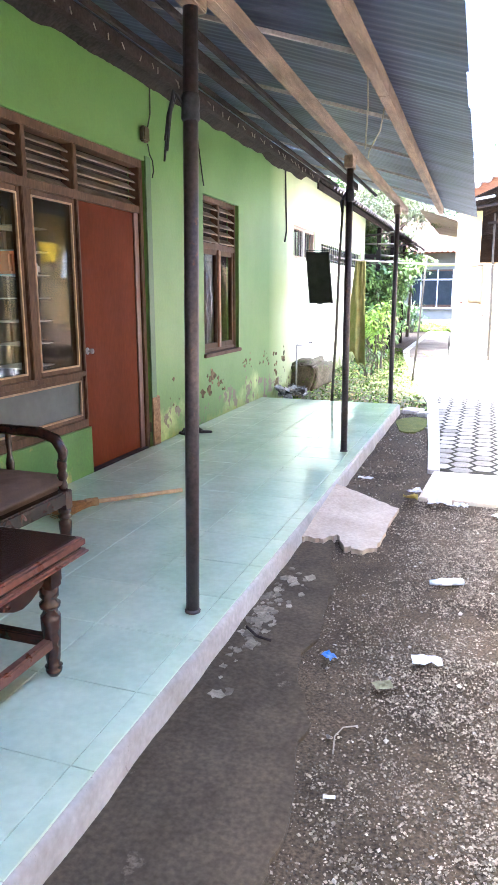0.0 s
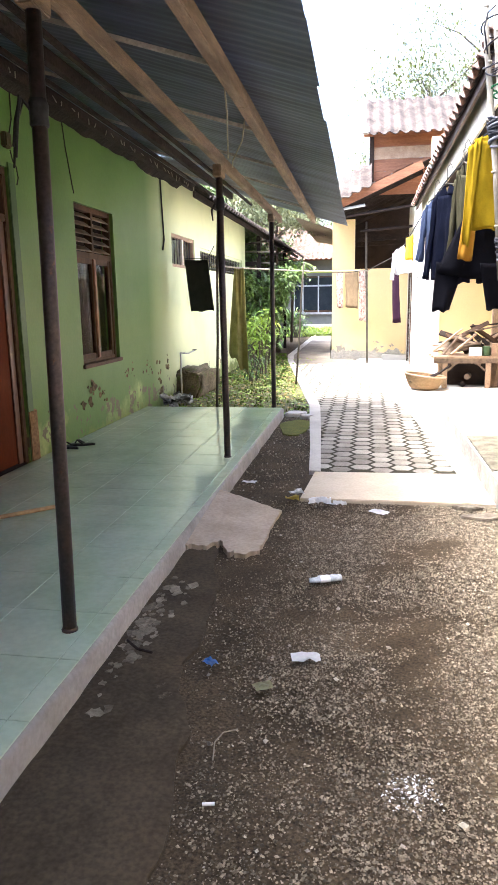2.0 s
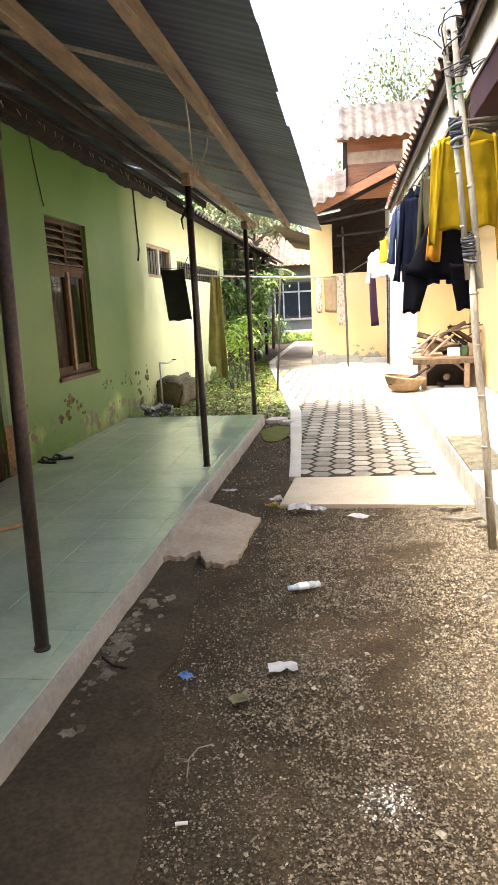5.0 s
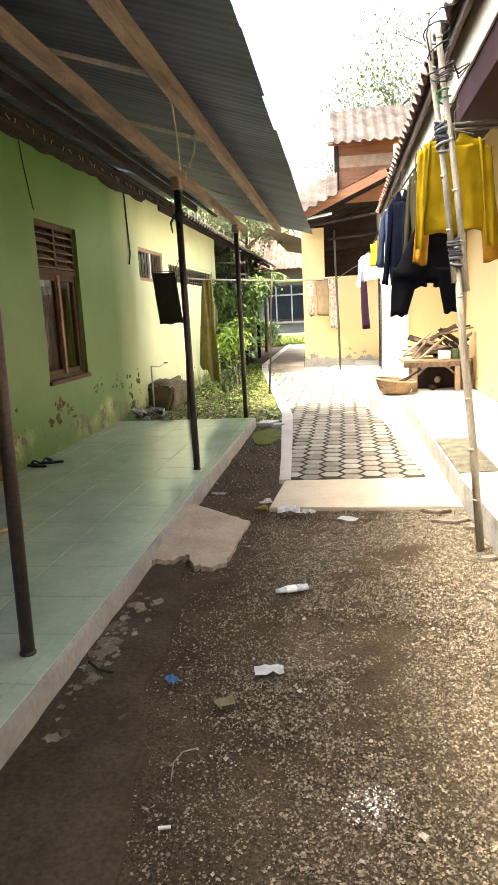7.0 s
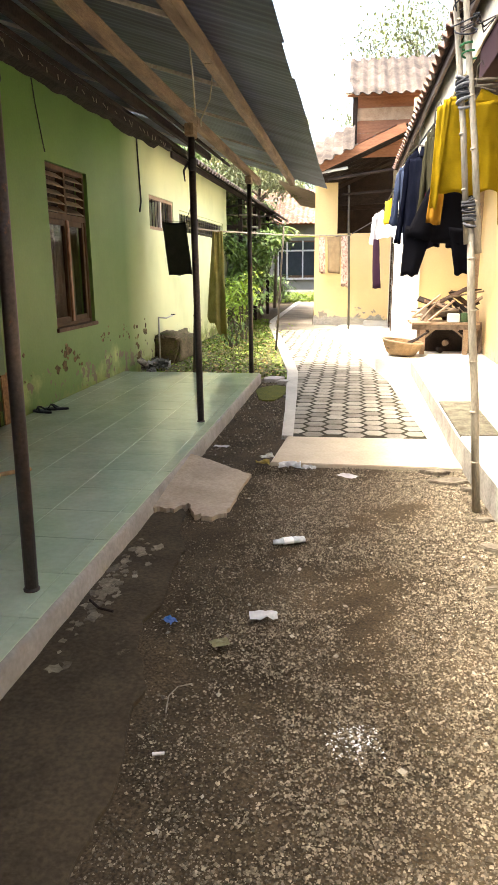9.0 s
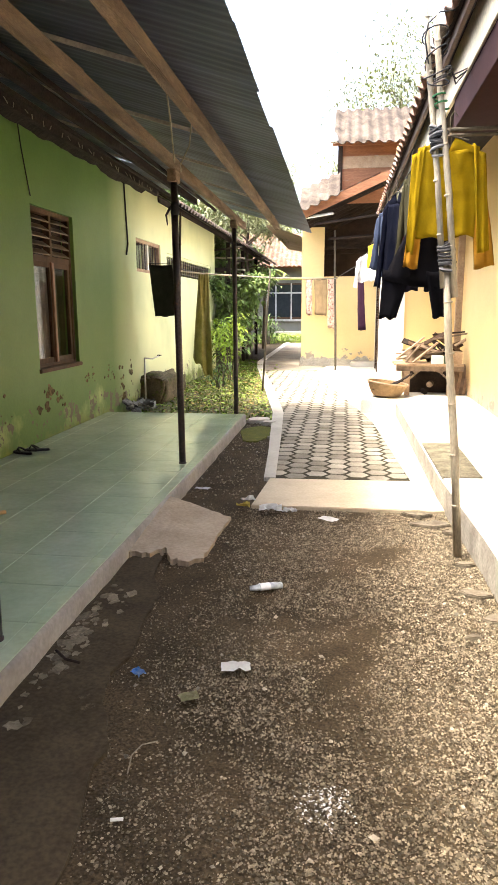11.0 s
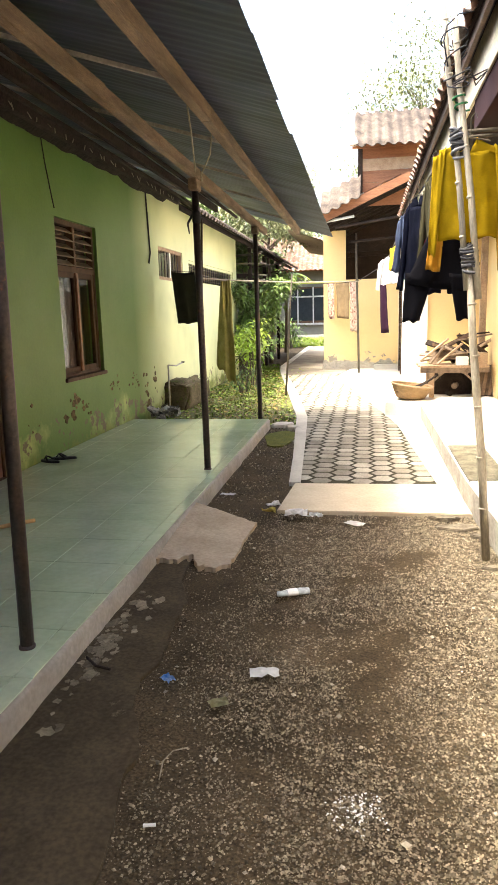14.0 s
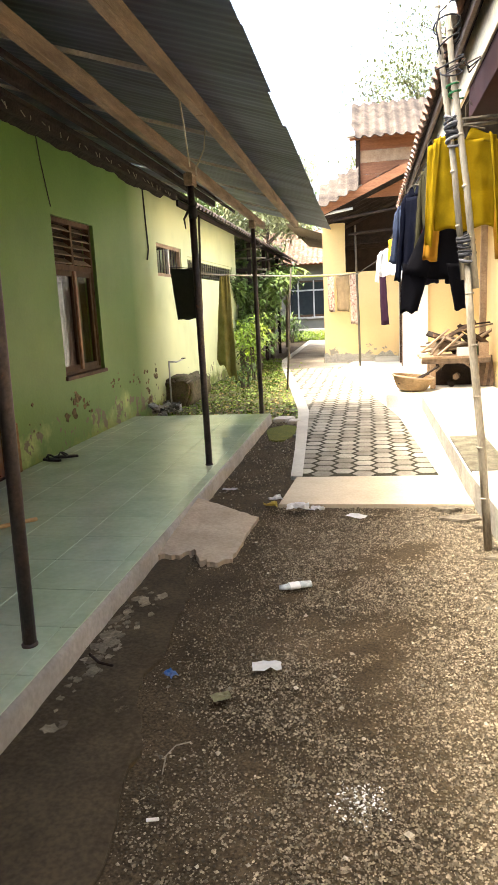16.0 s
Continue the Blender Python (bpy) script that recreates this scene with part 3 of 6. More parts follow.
# ---- porch posts ----
for i, (x, y, tx, ty, tz) in enumerate(((-1.21, 2.91, -1.2, 2.97, 2.55), (-1.2, 6.2, -1.215, 6.19, 2.51), (-1.19, 9.19, -1.2, 9.19, 2.48))):
    post = thing("porch_post", (x, y, PZ), "dark rusty steel pipe post holding the porch roof", "post", "porch posts")
    part("pipe", tube([(x, y, PZ - 0.02), ((x + tx) / 2, (y + ty) / 2, 1.3), (tx, ty, tz)], 0.029, 16), STEEL, post, smooth=True)
    part("collar", lathe([(0.034, PZ - 0.002), (0.035, PZ + 0.008), (0.03, PZ + 0.014)], x, y, 16), STEEL, post)
    part("head_block", box(tx - 0.035, tx + 0.035, ty - 0.08, ty + 0.08, tz - 0.055, tz + 0.04, 0.006), WOOD, post, "rough timber block on the post")


# ---- clay tile roofs ----
def tile_mesh(material):
    """One pantile: a shallow S in section, lying along local x (down the slope), 0.24 wide and 0.32 long."""
    bm = bmesh.new()
    n = 8
    top, low = [], []
    for i in range(n + 1):
        u = i / n
        z = 0.028 * math.sin(2 * math.pi * u + 0.4)
        top.append((bm.verts.new((-0.16, (u - 0.5) * 0.25, z)), bm.verts.new((0.16, (u - 0.5) * 0.25, z))))
        low.append((bm.verts.new((-0.16, (u - 0.5) * 0.25, z - 0.013)), bm.verts.new((0.16, (u - 0.5) * 0.25, z - 0.013))))
    for i in range(n):
        bm.faces.new((top[i][0], top[i][1], top[i + 1][1], top[i + 1][0]))
        bm.faces.new((low[i][0], low[i + 1][0], low[i + 1][1], low[i][1]))
        bm.faces.new((top[i][1], low[i][1], low[i + 1][1], top[i + 1][1]))
    me = bpy.data.meshes.new("roof_tile")
    bm.normal_update()
    bm.to_mesh(me)
    bm.free()
    me.materials.append(material)
    return me


TILE_ME = tile_mesh(CLAY)
PALE_TILE = tile_mesh(mat("bleached_roof_tile", (0.12, 0.095, 0.08), (0.055, 0.045, 0.038), 3, 0.9, 0.3, 50, 0.25, vary=0.2, island=0.25))


def tiled_roof(name, label, origin, along, down, n_along, n_down, singles, tile=TILE_ME):
    """Pantiles from the eave (row 0) upward. origin: the eave's start; along: unit way of the eave; down: unit way down the slope."""
    along, down = Vector(along).normalized(), Vector(down).normalized()
    up = down.cross(along)
    if up.z < 0:
        up = -up
    side = up.cross(down)
    rot = Matrix((down, side, up)).transposed()
    rt = thing(name, origin, label, "roof", kind="structure")
    rest = bmesh.new()
    for r in range(n_down):
        for c in range(n_along):
            p = Vector(along) * (0.22 * (c + 0.5)) - down * (0.27 * r - 0.05) + up * (0.02 + random.uniform(0, 0.008))
            q = rot.to_4x4()
            q.translation = p
            q = q @ pose(0, 0, 0, random.uniform(-1.5, 1.5), 3.5 + random.uniform(-1, 1), random.uniform(-2, 2))
            if r < singles:
                t = new("roof_tile", tile)
                t.parent = rt
                t.matrix_basis = q
            else:
                k = len(rest.verts)
                rest.from_mesh(tile)
                rest.verts.ensure_lookup_table()
                bmesh.ops.transform(rest, matrix=q, verts=rest.verts[k:])
    if len(rest.verts):
        me = bpy.data.meshes.new("roof_tiles_upper")
        rest.to_mesh(me)
        me.materials.append(tile.materials[0])
        ob = new("upper_tiles", me)
        ob.parent = rt
        tagged(ob, kind="stuff")
    rest.free()
    return rt


def bmesh_cap(x, y, z):
    """A rough upright lump of cement that closes a roof corner."""
    return lathe([(0.09, z), (0.1, z + 0.06), (0.07, z + 0.15), (0.02, z + 0.21)], x, y, 7)


# east house roof: eave along the lane, rising to the east; its unseen rear cuts light
eave = tiled_roof("tile_roof_east", "clay tile roof of the yellow house with a scalloped eave", (0.868, -11.96, 3.055), (0, 1, 0), (-0.87, 0, -0.5), 111, 10, 2)
# Dark board close under the tiles; its colour carries the underside's shade.
bm = bmesh.new()
for c in (((0.72, -11.9), (3.6, -11.9), (3.6, 12.4), (0.72, 12.4)),):
    for dz in (0.0, -0.02):
        bm.faces.new([bm.verts.new((x, y, 2.985 + dz + 0.575 * (x - 0.78))) for x, y in c])
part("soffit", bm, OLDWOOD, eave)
part("fascia", bar((0.76, -11.9, 2.915), (0.76, 12.4, 2.915), 0.025, 0.075), FRAMEWOOD, eave, "weathered pale timber fascia board")
BUFF = mat("buff_board", (0.8, 0.7, 0.52), (0.68, 0.57, 0.4), 3, 0.8, 0.1, 50, 0.15)
part("eave_board", box(0.83, 0.85, -11.9, 12.3, 2.72, 2.99, 0.003), BUFF, eave, "buff painted eave board")
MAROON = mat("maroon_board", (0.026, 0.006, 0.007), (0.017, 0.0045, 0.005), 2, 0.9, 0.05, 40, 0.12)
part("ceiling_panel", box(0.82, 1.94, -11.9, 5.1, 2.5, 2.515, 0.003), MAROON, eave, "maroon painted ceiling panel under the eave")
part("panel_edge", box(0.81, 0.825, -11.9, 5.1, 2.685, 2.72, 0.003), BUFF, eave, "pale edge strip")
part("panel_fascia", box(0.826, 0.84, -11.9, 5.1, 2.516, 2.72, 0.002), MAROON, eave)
# lean-to roof and boarded gable at the end of the lane
lean = tiled_roof("tile_roof_leanto", "low clay tile lean-to roof over the yellow house front", (-0.72, 15.5, 3.46), (0, 1, 0), (-0.919, 0, -0.395), 24, 7, 3)
part("rake_board", bar((-0.75, 15.48, 3.37), (1.05, 15.48, 4.14), 0.03, 0.17), REDWOOD, lean, "reddish brown barge board")
for k in range(7):
    yy = 15.6 + 0.6 * k
    part("rafter", bar((-0.72, yy, 3.34), (1.1, yy, 4.12), 0.05, 0.09), OLDWOOD, lean)
board = part("ceiling_board", prism([(-0.7, 15.5), (1.4, 15.5), (1.4, 21), (-0.7, 21)], 3.42, 3.435), OLDWOOD, lean)
for v in board.data.vertices:
    v.co.z += 0.43 * (v.co.x - 0.02)
gable = tiled_roof("tile_roof_gable", "upper clay tile roof above a boarded gable", (-0.1, 16.0, 4.94), (1, 0, 0), (0, -0.86, -0.5), 16, 8, 2, PALE_TILE)
for k in range(5):
    z0 = 3.7 + 0.245 * k
    part("gable_board", box(0.06, 3.4, 16.35, 16.38, z0, z0 + 0.24, 0.004), REDWOOD if k != 3 else PALEWOOD, gable)
part("corner_board", bar((0.02, 16.34, 3.65), (0.02, 16.34, 4.93), 0.1, 0.05), OLDWOOD, gable)
part("gable_fascia", box(-0.15, 3.4, 16.02, 16.05, 4.83, 4.93, 0.004), REDWOOD, gable)

part("corner_cap", bmesh_cap(-0.12, 15.86, 4.86), CONCRETE, gable, "pale cement cap on the roof corner")
tiled_roof("tile_roof_hip", "small pale tiled hip beside the boarded gable", (-0.78, 15.42, 3.5), (0.919, 0, 0.395), (0, -0.86, -0.5), 4, 4, 4, PALE_TILE)

# green house's own tile eave
weave = tiled_roof("tile_roof_west", "old clay tile roof of the green house", (-2.5, 26.0, 3.1), (0, -1, 0), (0.87, 0, -0.5), 70, 8, 3, PALE_TILE)
part("eave_board", bar((-2.56, 10.7, 3.03), (-2.56, 26, 3.03), 0.03, 0.09), OLDWOOD, weave)
bm = bmesh.new()
for dz in (0.0, -0.02):
    bm.faces.new([bm.verts.new((x, y, 3.07 + dz - 0.575 * (x + 2.5))) for x, y in ((-2.52, 10.7), (-2.52, 26), (-5.5, 26), (-5.5, 10.7))])
part("underside", bm, OLDWOOD, weave)
# Sheet at the shed's back, dark to paint in the shaded interior.
tagged(part("wall_shed_back", box(-5.2, -5.05, 16.6, 26, -0.05, 4.3), OLDWOOD), "back wall added to the open shed, coloured dark for its shade", "wall", kind="structure")


# ---- green house: windows and door ----
def framed_pane(parent, ya, yb, za, zb, x, w=0.05, d=0.05, pane=PANE, bead=True, name="sash"):
    """A wooden frame in the wall plane with a pane set in it."""
    bm = bmesh.new()
    for c in ((ya, ya + w, za, zb), (yb - w, yb, za, zb), (ya + w, yb - w, za, za + w), (ya + w, yb - w, zb - w, zb)):
        box(x - d, x, c[0], c[1], c[2], c[3], 0.004, bm)
    sash = part(name, bm, FRAMEWOOD, parent)
    p = part("pane", box(x - d / 2 - 0.004, x - d / 2, ya + w, yb - w, za + w, zb - w), pane, sash)
    p.visible_shadow = False
    if bead:
        bm = bmesh.new()
        t = 0.012
        for c in ((ya + w, ya + w + t, za + w, zb - w), (yb - w - t, yb - w, za + w, zb - w), (ya + w + t, yb - w - t, za + w, za + w + t), (ya + w + t, yb - w - t, zb - w - t, zb - w)):
            box(x - 0.012, x + 0.004, c[0], c[1], c[2], c[3], 0, bm)
        part("bead", bm, PALEWOOD, sash)
    return sash


SLATWOOD = mat("weathered_slat", (0.27, 0.215, 0.17), (0.17, 0.13, 0.1), 5, 0.7, 0.1, 60, 0.2)


def louvres(parent, ya, yb, za, zb, n, x):
    """Slanted wooden slats between two stiles."""
    for k in range(n):
        z = za + (zb - za) * (k + 0.5) / n
        m = pose(x - 0.05, 0, z, 0, 35, 0)
        part("slat", box(-0.05, 0.05, ya, yb, -0.006, 0.006, 0.002, None, m), SLATWOOD, parent)


wx = XW - 0.05
front = thing("window_1", (wx, 3.4, 0.47), "wide brown wooden window beside the door with louvred transom", "window", kind="structure")
bm = bmesh.new()
for ya, yb, za, zb in ((1.2, 5.86, 2.5, 2.56), (1.2, 5.8, 2.13, 2.19), (1.2, 4.86, 0.47, 0.53), (1.2, 4.86, 0.86, 0.9), (4.84, 4.868, 0.53, 2.13), (5.8, 5.86, 0.1, 2.5), (4.24, 4.29, 2.19, 2.5), (4.82, 4.87, 2.19, 2.5), (3.1, 3.16, 2.19, 2.5), (2.2, 2.26, 2.19, 2.5)):
    box(wx - 0.07, wx + 0.03, ya, yb, za, zb, 0.005, bm)
part("window_frame", bm, FRAMEWOOD, front)
for a, b in ((1.2, 2.2), (2.26, 3.1), (3.16, 4.24), (4.29, 4.82), (4.87, 5.8)):
    louvres(front, a, b, 2.19, 2.5, 5, wx)
    bm = box(wx - 0.11, wx - 0.1, a, b, 2.19, 2.5)
    part("backing", bm, OLDWOOD, front)
for a, b in ((1.26, 2.6), (2.6, 4.22), (4.3, 4.838)):
    framed_pane(front, a, b, 0.9, 2.13, wx + 0.01, 0.035)
part("mullion", box(wx - 0.07, wx + 0.03, 4.223, 4.297, 0.9, 2.13, 0.005), FRAMEWOOD, front)
for a, b in ((1.26, 2.6), (2.66, 4.836)):
    framed_pane(front, a, b, 0.53, 0.86, wx + 0.012, 0.03, 0.04, FROST, True, "lower_panel")

door = thing("door_1", (wx, 5.33, PZ), "closed red-brown painted wooden house door", "door", kind="structure")
leaf = part("door_leaf", box(wx - 0.045, wx, 4.87, 5.72, PZ + 0.01, 2.13, 0.004), DOORMAT, door)
part("door_stile", box(wx - 0.04, wx + 0.012, 5.722, 5.8, PZ, 2.13, 0.004), mat("brown_door_jamb", (0.13, 0.05, 0.03), (0.09, 0.035, 0.022), 5, 0.4, 0.1, 50, 0.2, stretch=(1, 1, 0.3)), door, "darker brown door jamb")
bm = lathe([(0.026, 0), (0.027, 0.004), (0.01, 0.008), (0.01, 0.03), (0.02, 0.036), (0.018, 0.05), (0.004, 0.055)], 0, 0, 12)
bmesh.ops.transform(bm, matrix=pose(wx, 4.93, 1.04, 0, 90, 0), verts=bm.verts)
part("door_knob", bm, METALWHITE, door, "pale metal door knob", True)
part("threshold", box(wx - 0.1, wx + 0.045, 4.87, 5.8, PZ - 0.03, PZ + 0.006, 0.003), OLDWOOD, door)

# Proud strip standing in for the darker green reveal of the door.
solo("door_reveal", box(XW - 0.01, XW + 0.012, 5.862, 5.96, PZ, 2.6, 0.004), GREENDARK, "dark green painted strip beside the door", "trim", kind="structure")
solo("peeled_jamb", prism([(XW - 0.01, 5.865), (XW + 0.02, 5.865), (XW + 0.02, 6.0), (XW - 0.01, 6.02)], PZ, 0.56, 0.01), mat("peeled_brick_cement", (0.28, 0.17, 0.09), (0.16, 0.1, 0.06), 7, 0.95, 0.6, 40, 0.3), "peeled brown cement at the foot of the door jamb", "trim", kind="structure")
bm = box(XW - 0.002, XW + 0.006, 1.0, 4.85, 0.1, 0.465, 0.002)
solo("low_wall_paint", bm, mat("grass_green_paint", (0.075, 0.19, 0.025), (0.055, 0.15, 0.02), 2.5, 0.5, 0.1, 50, 0.08, spot=((0.26, 0.25, 0.06), 3.2, 0.42)), "grass green painted low wall under the window", "trim", kind="structure")

# curtains and shelves inside the front room
def curtain(y0, y1, z0, z1, x, name, label, material, folds=9, depth=0.03):
    bm = bmesh.new()
    cols = []
    n = 48
    for i in range(n + 1):
        u = i / n
        cols.append([bm.verts.new((x + depth * math.sin(folds * 2 * math.pi * u + 0.6 * j) * (0.5 + 0.5 * j / 4), y0 + (y1 - y0) * u, z1 + (z0 - z1) * j / 4)) for j in range(5)])
    for a, b in zip(cols, cols[1:]):
        for j in range(4):
            bm.faces.new((a[j], a[j + 1], b[j + 1], b[j]))
    bmesh.ops.solidify(bm, geom=bm.faces[:], thickness=0.004)
    return solo(name, bm, material, label, "curtain", smooth=True)


curtain(2.9, 3.95, 0.9, 2.1, XW - 0.3, "curtain", "pale gathered curtain hanging behind the window", CURTAIN)
shelf = thing("glass_shelf", (XW - 0.35, 4.4, 0.1), "dark shelf with pale edges behind the window", "shelf")
for k in range(7):
    part("shelf_board", box(XW - 0.5, XW - 0.2, 4.36, 4.72, 0.95 + 0.16 * k, 0.958 + 0.16 * k, 0.002), METALWHITE, shelf)
for yy in (4.33, 4.72):
    part("upright", box(XW - 0.62, XW - 0.58, yy, yy + 0.03, 0.1, 2.1), OLDWOOD, shelf)
solo("folded_cloth", box(XW - 0.45, XW - 0.25, 4.5, 4.7, 1.598, 1.68, 0.02), WHITECLOTH, "folded white cloth on the shelf", "cloth")
solo("orange_packet", box(XW - 0.4, XW - 0.26, 4.37, 4.48, 1.598, 1.75, 0.02), cloth_mat("orange_paper", (0.6, 0.16, 0.04)), "orange packet on the shelf", "packet")


def casement(y0, y1, z0, z1):
    w = thing("window_2", (wx, (y0 + y1) / 2, z0), "brown double casement window under a louvred vent", "window", kind="structure")
    zt = z1 - 0.5
    bm = bmesh.new()
    f = 0.05
    ym = (y0 + y1) / 2
    for a, b, c, d in ((y0, y0 + f, z0, z1), (y1 - f, y1, z0, z1), (y0 + f, y1 - f, z0, z0 + f), (y0 + f, y1 - f, z1 - f, z1), (y0 + f, y1 - f, zt - 0.03, zt + 0.03), (ym - 0.025, ym + 0.025, zt + 0.03, z1 - f)):
        box(XW - 0.12, XW - 0.04, a, b, c, d, 0.004, bm)
    part("window_frame", bm, FRAMEWOOD, w)
    part("window_sill", box(XW - 0.1, XW + 0.03, y0 - 0.02, y1 + 0.02, z0 - 0.03, z0 + 0.012, 0.006), FRAMEWOOD, w)
    for a, b in ((y0 + f, ym - 0.025), (ym + 0.025, y1 - f)):
        louvres(w, a, b, zt + 0.03, z1 - f, 5, XW - 0.03)
        part("backing", box(XW - 0.14, XW - 0.13, a, b, zt, z1 - f), OLDWOOD, w)
    for a, b in ((y0 + f, ym - 0.002), (ym + 0.002, y1 - f)):
        framed_pane(w, a, b, z0 + f, zt - 0.03, XW - 0.05, 0.055, 0.04, PANE, False)
    part("meeting_stile", box(XW - 0.06, XW - 0.028, ym - 0.03, ym + 0.03, z0 + f, zt - 0.03, 0.006), mat("reddish_stile", (0.22, 0.09, 0.05), None, 6, 0.5, 0.1, 50, 0.2), w)
    return w


for y0, y1, x in ((2.85, 4.0, XW - 0.3), (7.15, 8.22, XW - 0.25)):
    bm = tube([(x, y0, 2.1), (x, y1, 2.1)], 0.01, 8)
    for yy in (y0 + 0.05, y1 - 0.05):
        tube([(x, yy, 2.1), (XW - 0.13, yy, 2.14)], 0.008, 6, bm)
    solo("curtain_rod", bm, METALWHITE, "thin metal curtain rod behind the window", "curtain rod")
casement(7.13, 8.2, 0.83, 2.47)
curtain(7.2, 7.62, 0.85, 2.1, XW - 0.25, "curtain", "pale gathered curtain behind the casement window", CURTAIN, 5)
curtain(7.75, 8.2, 0.85, 2.1, XW - 0.25, "curtain", "pale striped curtain behind the casement window", CURTAIN, 5)


def barred(name, y0, y1, z0, z1, n, label, mid):
    w = thing(name, (wx, (y0 + y1) / 2, z0), label, "window", kind="structure")
    bm = bmesh.new()
    f = 0.05
    for a, b, c, d in ((y0, y0 + f, z0, z1), (y1 - f, y1, z0, z1), (y0 + f, y1 - f, z0, z0 + f), (y0 + f, y1 - f, z1 - f, z1)):
        box(XW - 0.1, XW - 0.02, a, b, c, d, 0.004, bm)
    part("window_frame", bm, GREEN if not mid else PALEWOOD, w)
    for k in range(1, n):
        yy = y0 + (y1 - y0) * k / n
        part("bar", tube([(XW - 0.05, yy, z0 + f), (XW - 0.05, yy, z1 - f)], 0.008, 6), STEEL, w)
    if mid:
        part("mullion", box(XW - 0.09, XW - 0.02, (y0 + y1) / 2 - 0.03, (y0 + y1) / 2 + 0.03, z0 + f, z1 - f, 0.004), WHITEWALL, w)
    else:
        for k in range(1, 4):
            zz = z0 + (z1 - z0) * k / 4
            part("bar", tube([(XW - 0.05, y0 + f, zz), (XW - 0.05, y1 - f, zz)], 0.007, 6), STEEL, w)
    p = part("pane", box(XW - 0.12, XW - 0.115, y0 + f, y1 - f, z0 + f, z1 - f), PANE, w)
    p.visible_shadow = False


barred("window_3", 10.62, 12.0, 2.0, 2.49, 9, "small high window with pale frame and steel bars", True)
barred("window_4", 12.4, 16.45, 2.0, 2.4, 22, "long high window opening closed by a rusty wire grille", False)

# electric box and cables on the wall
ebox = thing("wall_socket_box", (XW, 5.84, 2.7), "small brown square junction box on the green wall", "junction box")
part("housing", box(XW - 0.002, XW + 0.05, 5.79, 5.89, 2.7, 2.82, 0.012), mat("grimy_brown_plastic", (0.1, 0.075, 0.04), (0.06, 0.045, 0.028), 12, 0.6, 0.1, 50, 0.2), ebox)
part("cable", tube([(XW + 0.012, 5.9, 2.78), (XW + 0.01, 5.98, 2.95), (XW + 0.01, 5.99, 3.3)], 0.006, 5), RUBBER, ebox)
part("loop", tube([(XW + 0.02, 5.9, 2.7), (XW + 0.02, 5.93, 2.62), (XW + 0.02, 5.98, 2.58), (XW + 0.02, 6.0, 2.5), (XW + 0.02, 5.97, 2.44)], 0.005, 5), RUBBER, ebox)
solo("wall_cable", tube([(XW + 0.01, 6.95, 3.2), (XW + 0.01, 7.0, 2.95), (XW + 0.012, 7.1, 2.62), (XW + 0.012, 7.13, 2.54)], 0.006, 5), RUBBER, "thin black cable running down to the window", "cable")
solo("drain_pipe", tube([(XW + 0.012, 10.1, 3.25), (XW + 0.015, 10.14, 2.7), (XW + 0.015, 10.18, 2.35), (XW + 0.02, 10.08, 2.2)], 0.012, 6), RUBBER, "black hose hanging down the green wall", "hose")


# ragged laths and hanging ends under the eave
def eave_laths():
    rng = random.Random(4)
    bm = bmesh.new()
    prev = None
    for k in range(520):
        yy = -2 + k * 0.025
        drop = 0.05 + 0.06 * max(0, noise.noise((yy * 1.3, 0, 3)) + 0.3) + 0.025 * noise.noise((yy * 3.7, 0, 7)) + 0.008 * noise.noise((yy * 21, 0, 2))
        row = [bm.verts.new((XW + 0.004, yy, 3.225 - drop)), bm.verts.new((XW + 0.05 + 0.02 * noise.noise((yy * 7, 1, 1)), yy, 3.235 - drop * 0.7)), bm.verts.new((XW + 0.16, yy, 3.24))]
        if prev:
            bm.faces.new((prev[0], row[0], row[1], prev[1]))
            bm.faces.new((prev[1], row[1], row[2], prev[2]))
        prev = row
    solo("eave_rubble", bm, mat("dark_eave_cement", (0.016, 0.013, 0.011), (0.032, 0.025, 0.02), 6, 0.95, 0.4, 40, 0.4), "ragged dark strip along the wall top", "rubble", kind="stuff")
    bm = bmesh.new()
    for k in range(46):
        yy = 2 + k * 0.18 + rng.uniform(-0.08, 0.08)
        tube([(-2.42, yy, 3.04), (-2.41 + rng.uniform(-0.02, 0.02), yy + rng.uniform(-0.02, 0.02), 3.01 - rng.uniform(0.0, 0.025))], 0.004, 5, bm)
    solo("lath_ends", bm, BAMBOO, "pale split bamboo ends hanging from the dark purlin", "lath", kind="stuff")
    for x, z in ((-2.7, 3.18), (-2.2, 2.98), (-1.65, 2.83)):
        solo("eave_lath", bar((x, -2, z), (x - 0.02, 10.5, z - 0.01), 0.03, 0.03), OLDWOOD, "dark split bamboo lath under the roof", "lath")


eave_laths()

# strap tied round the first post
strap = thing("post_strap", (-1.21, 2.97, 1.9), "black rubber strap knotted round the post", "strap")
part("band", lathe([(0.03, 2.1), (0.036, 2.11), (0.034, 2.14), (0.037, 2.18), (0.031, 2.2)], -1.203, 2.961, 12), RUBBER, strap, smooth=True)
for dx, dy, ln in ((-0.01, -0.03, 0.17), (-0.03, 0.0, 0.2), (-0.02, -0.02, 0.13)):
    part("tail", tube([(-1.225, 2.95, 2.16), (-1.25 + dx * 0.3, 2.95 + dy, 2.2), (-1.255 + dx, 2.94 + dy, 2.12), (-1.26 + dx * 1.4, 2.93 + dy, 2.16 - ln)], [0.01, 0.01, 0.008, 0.004], 6), RUBBER, strap)
strap2 = thing("post_strap", (-1.21, 6.19, 2.2), "black rubber strap knotted round the post", "strap")
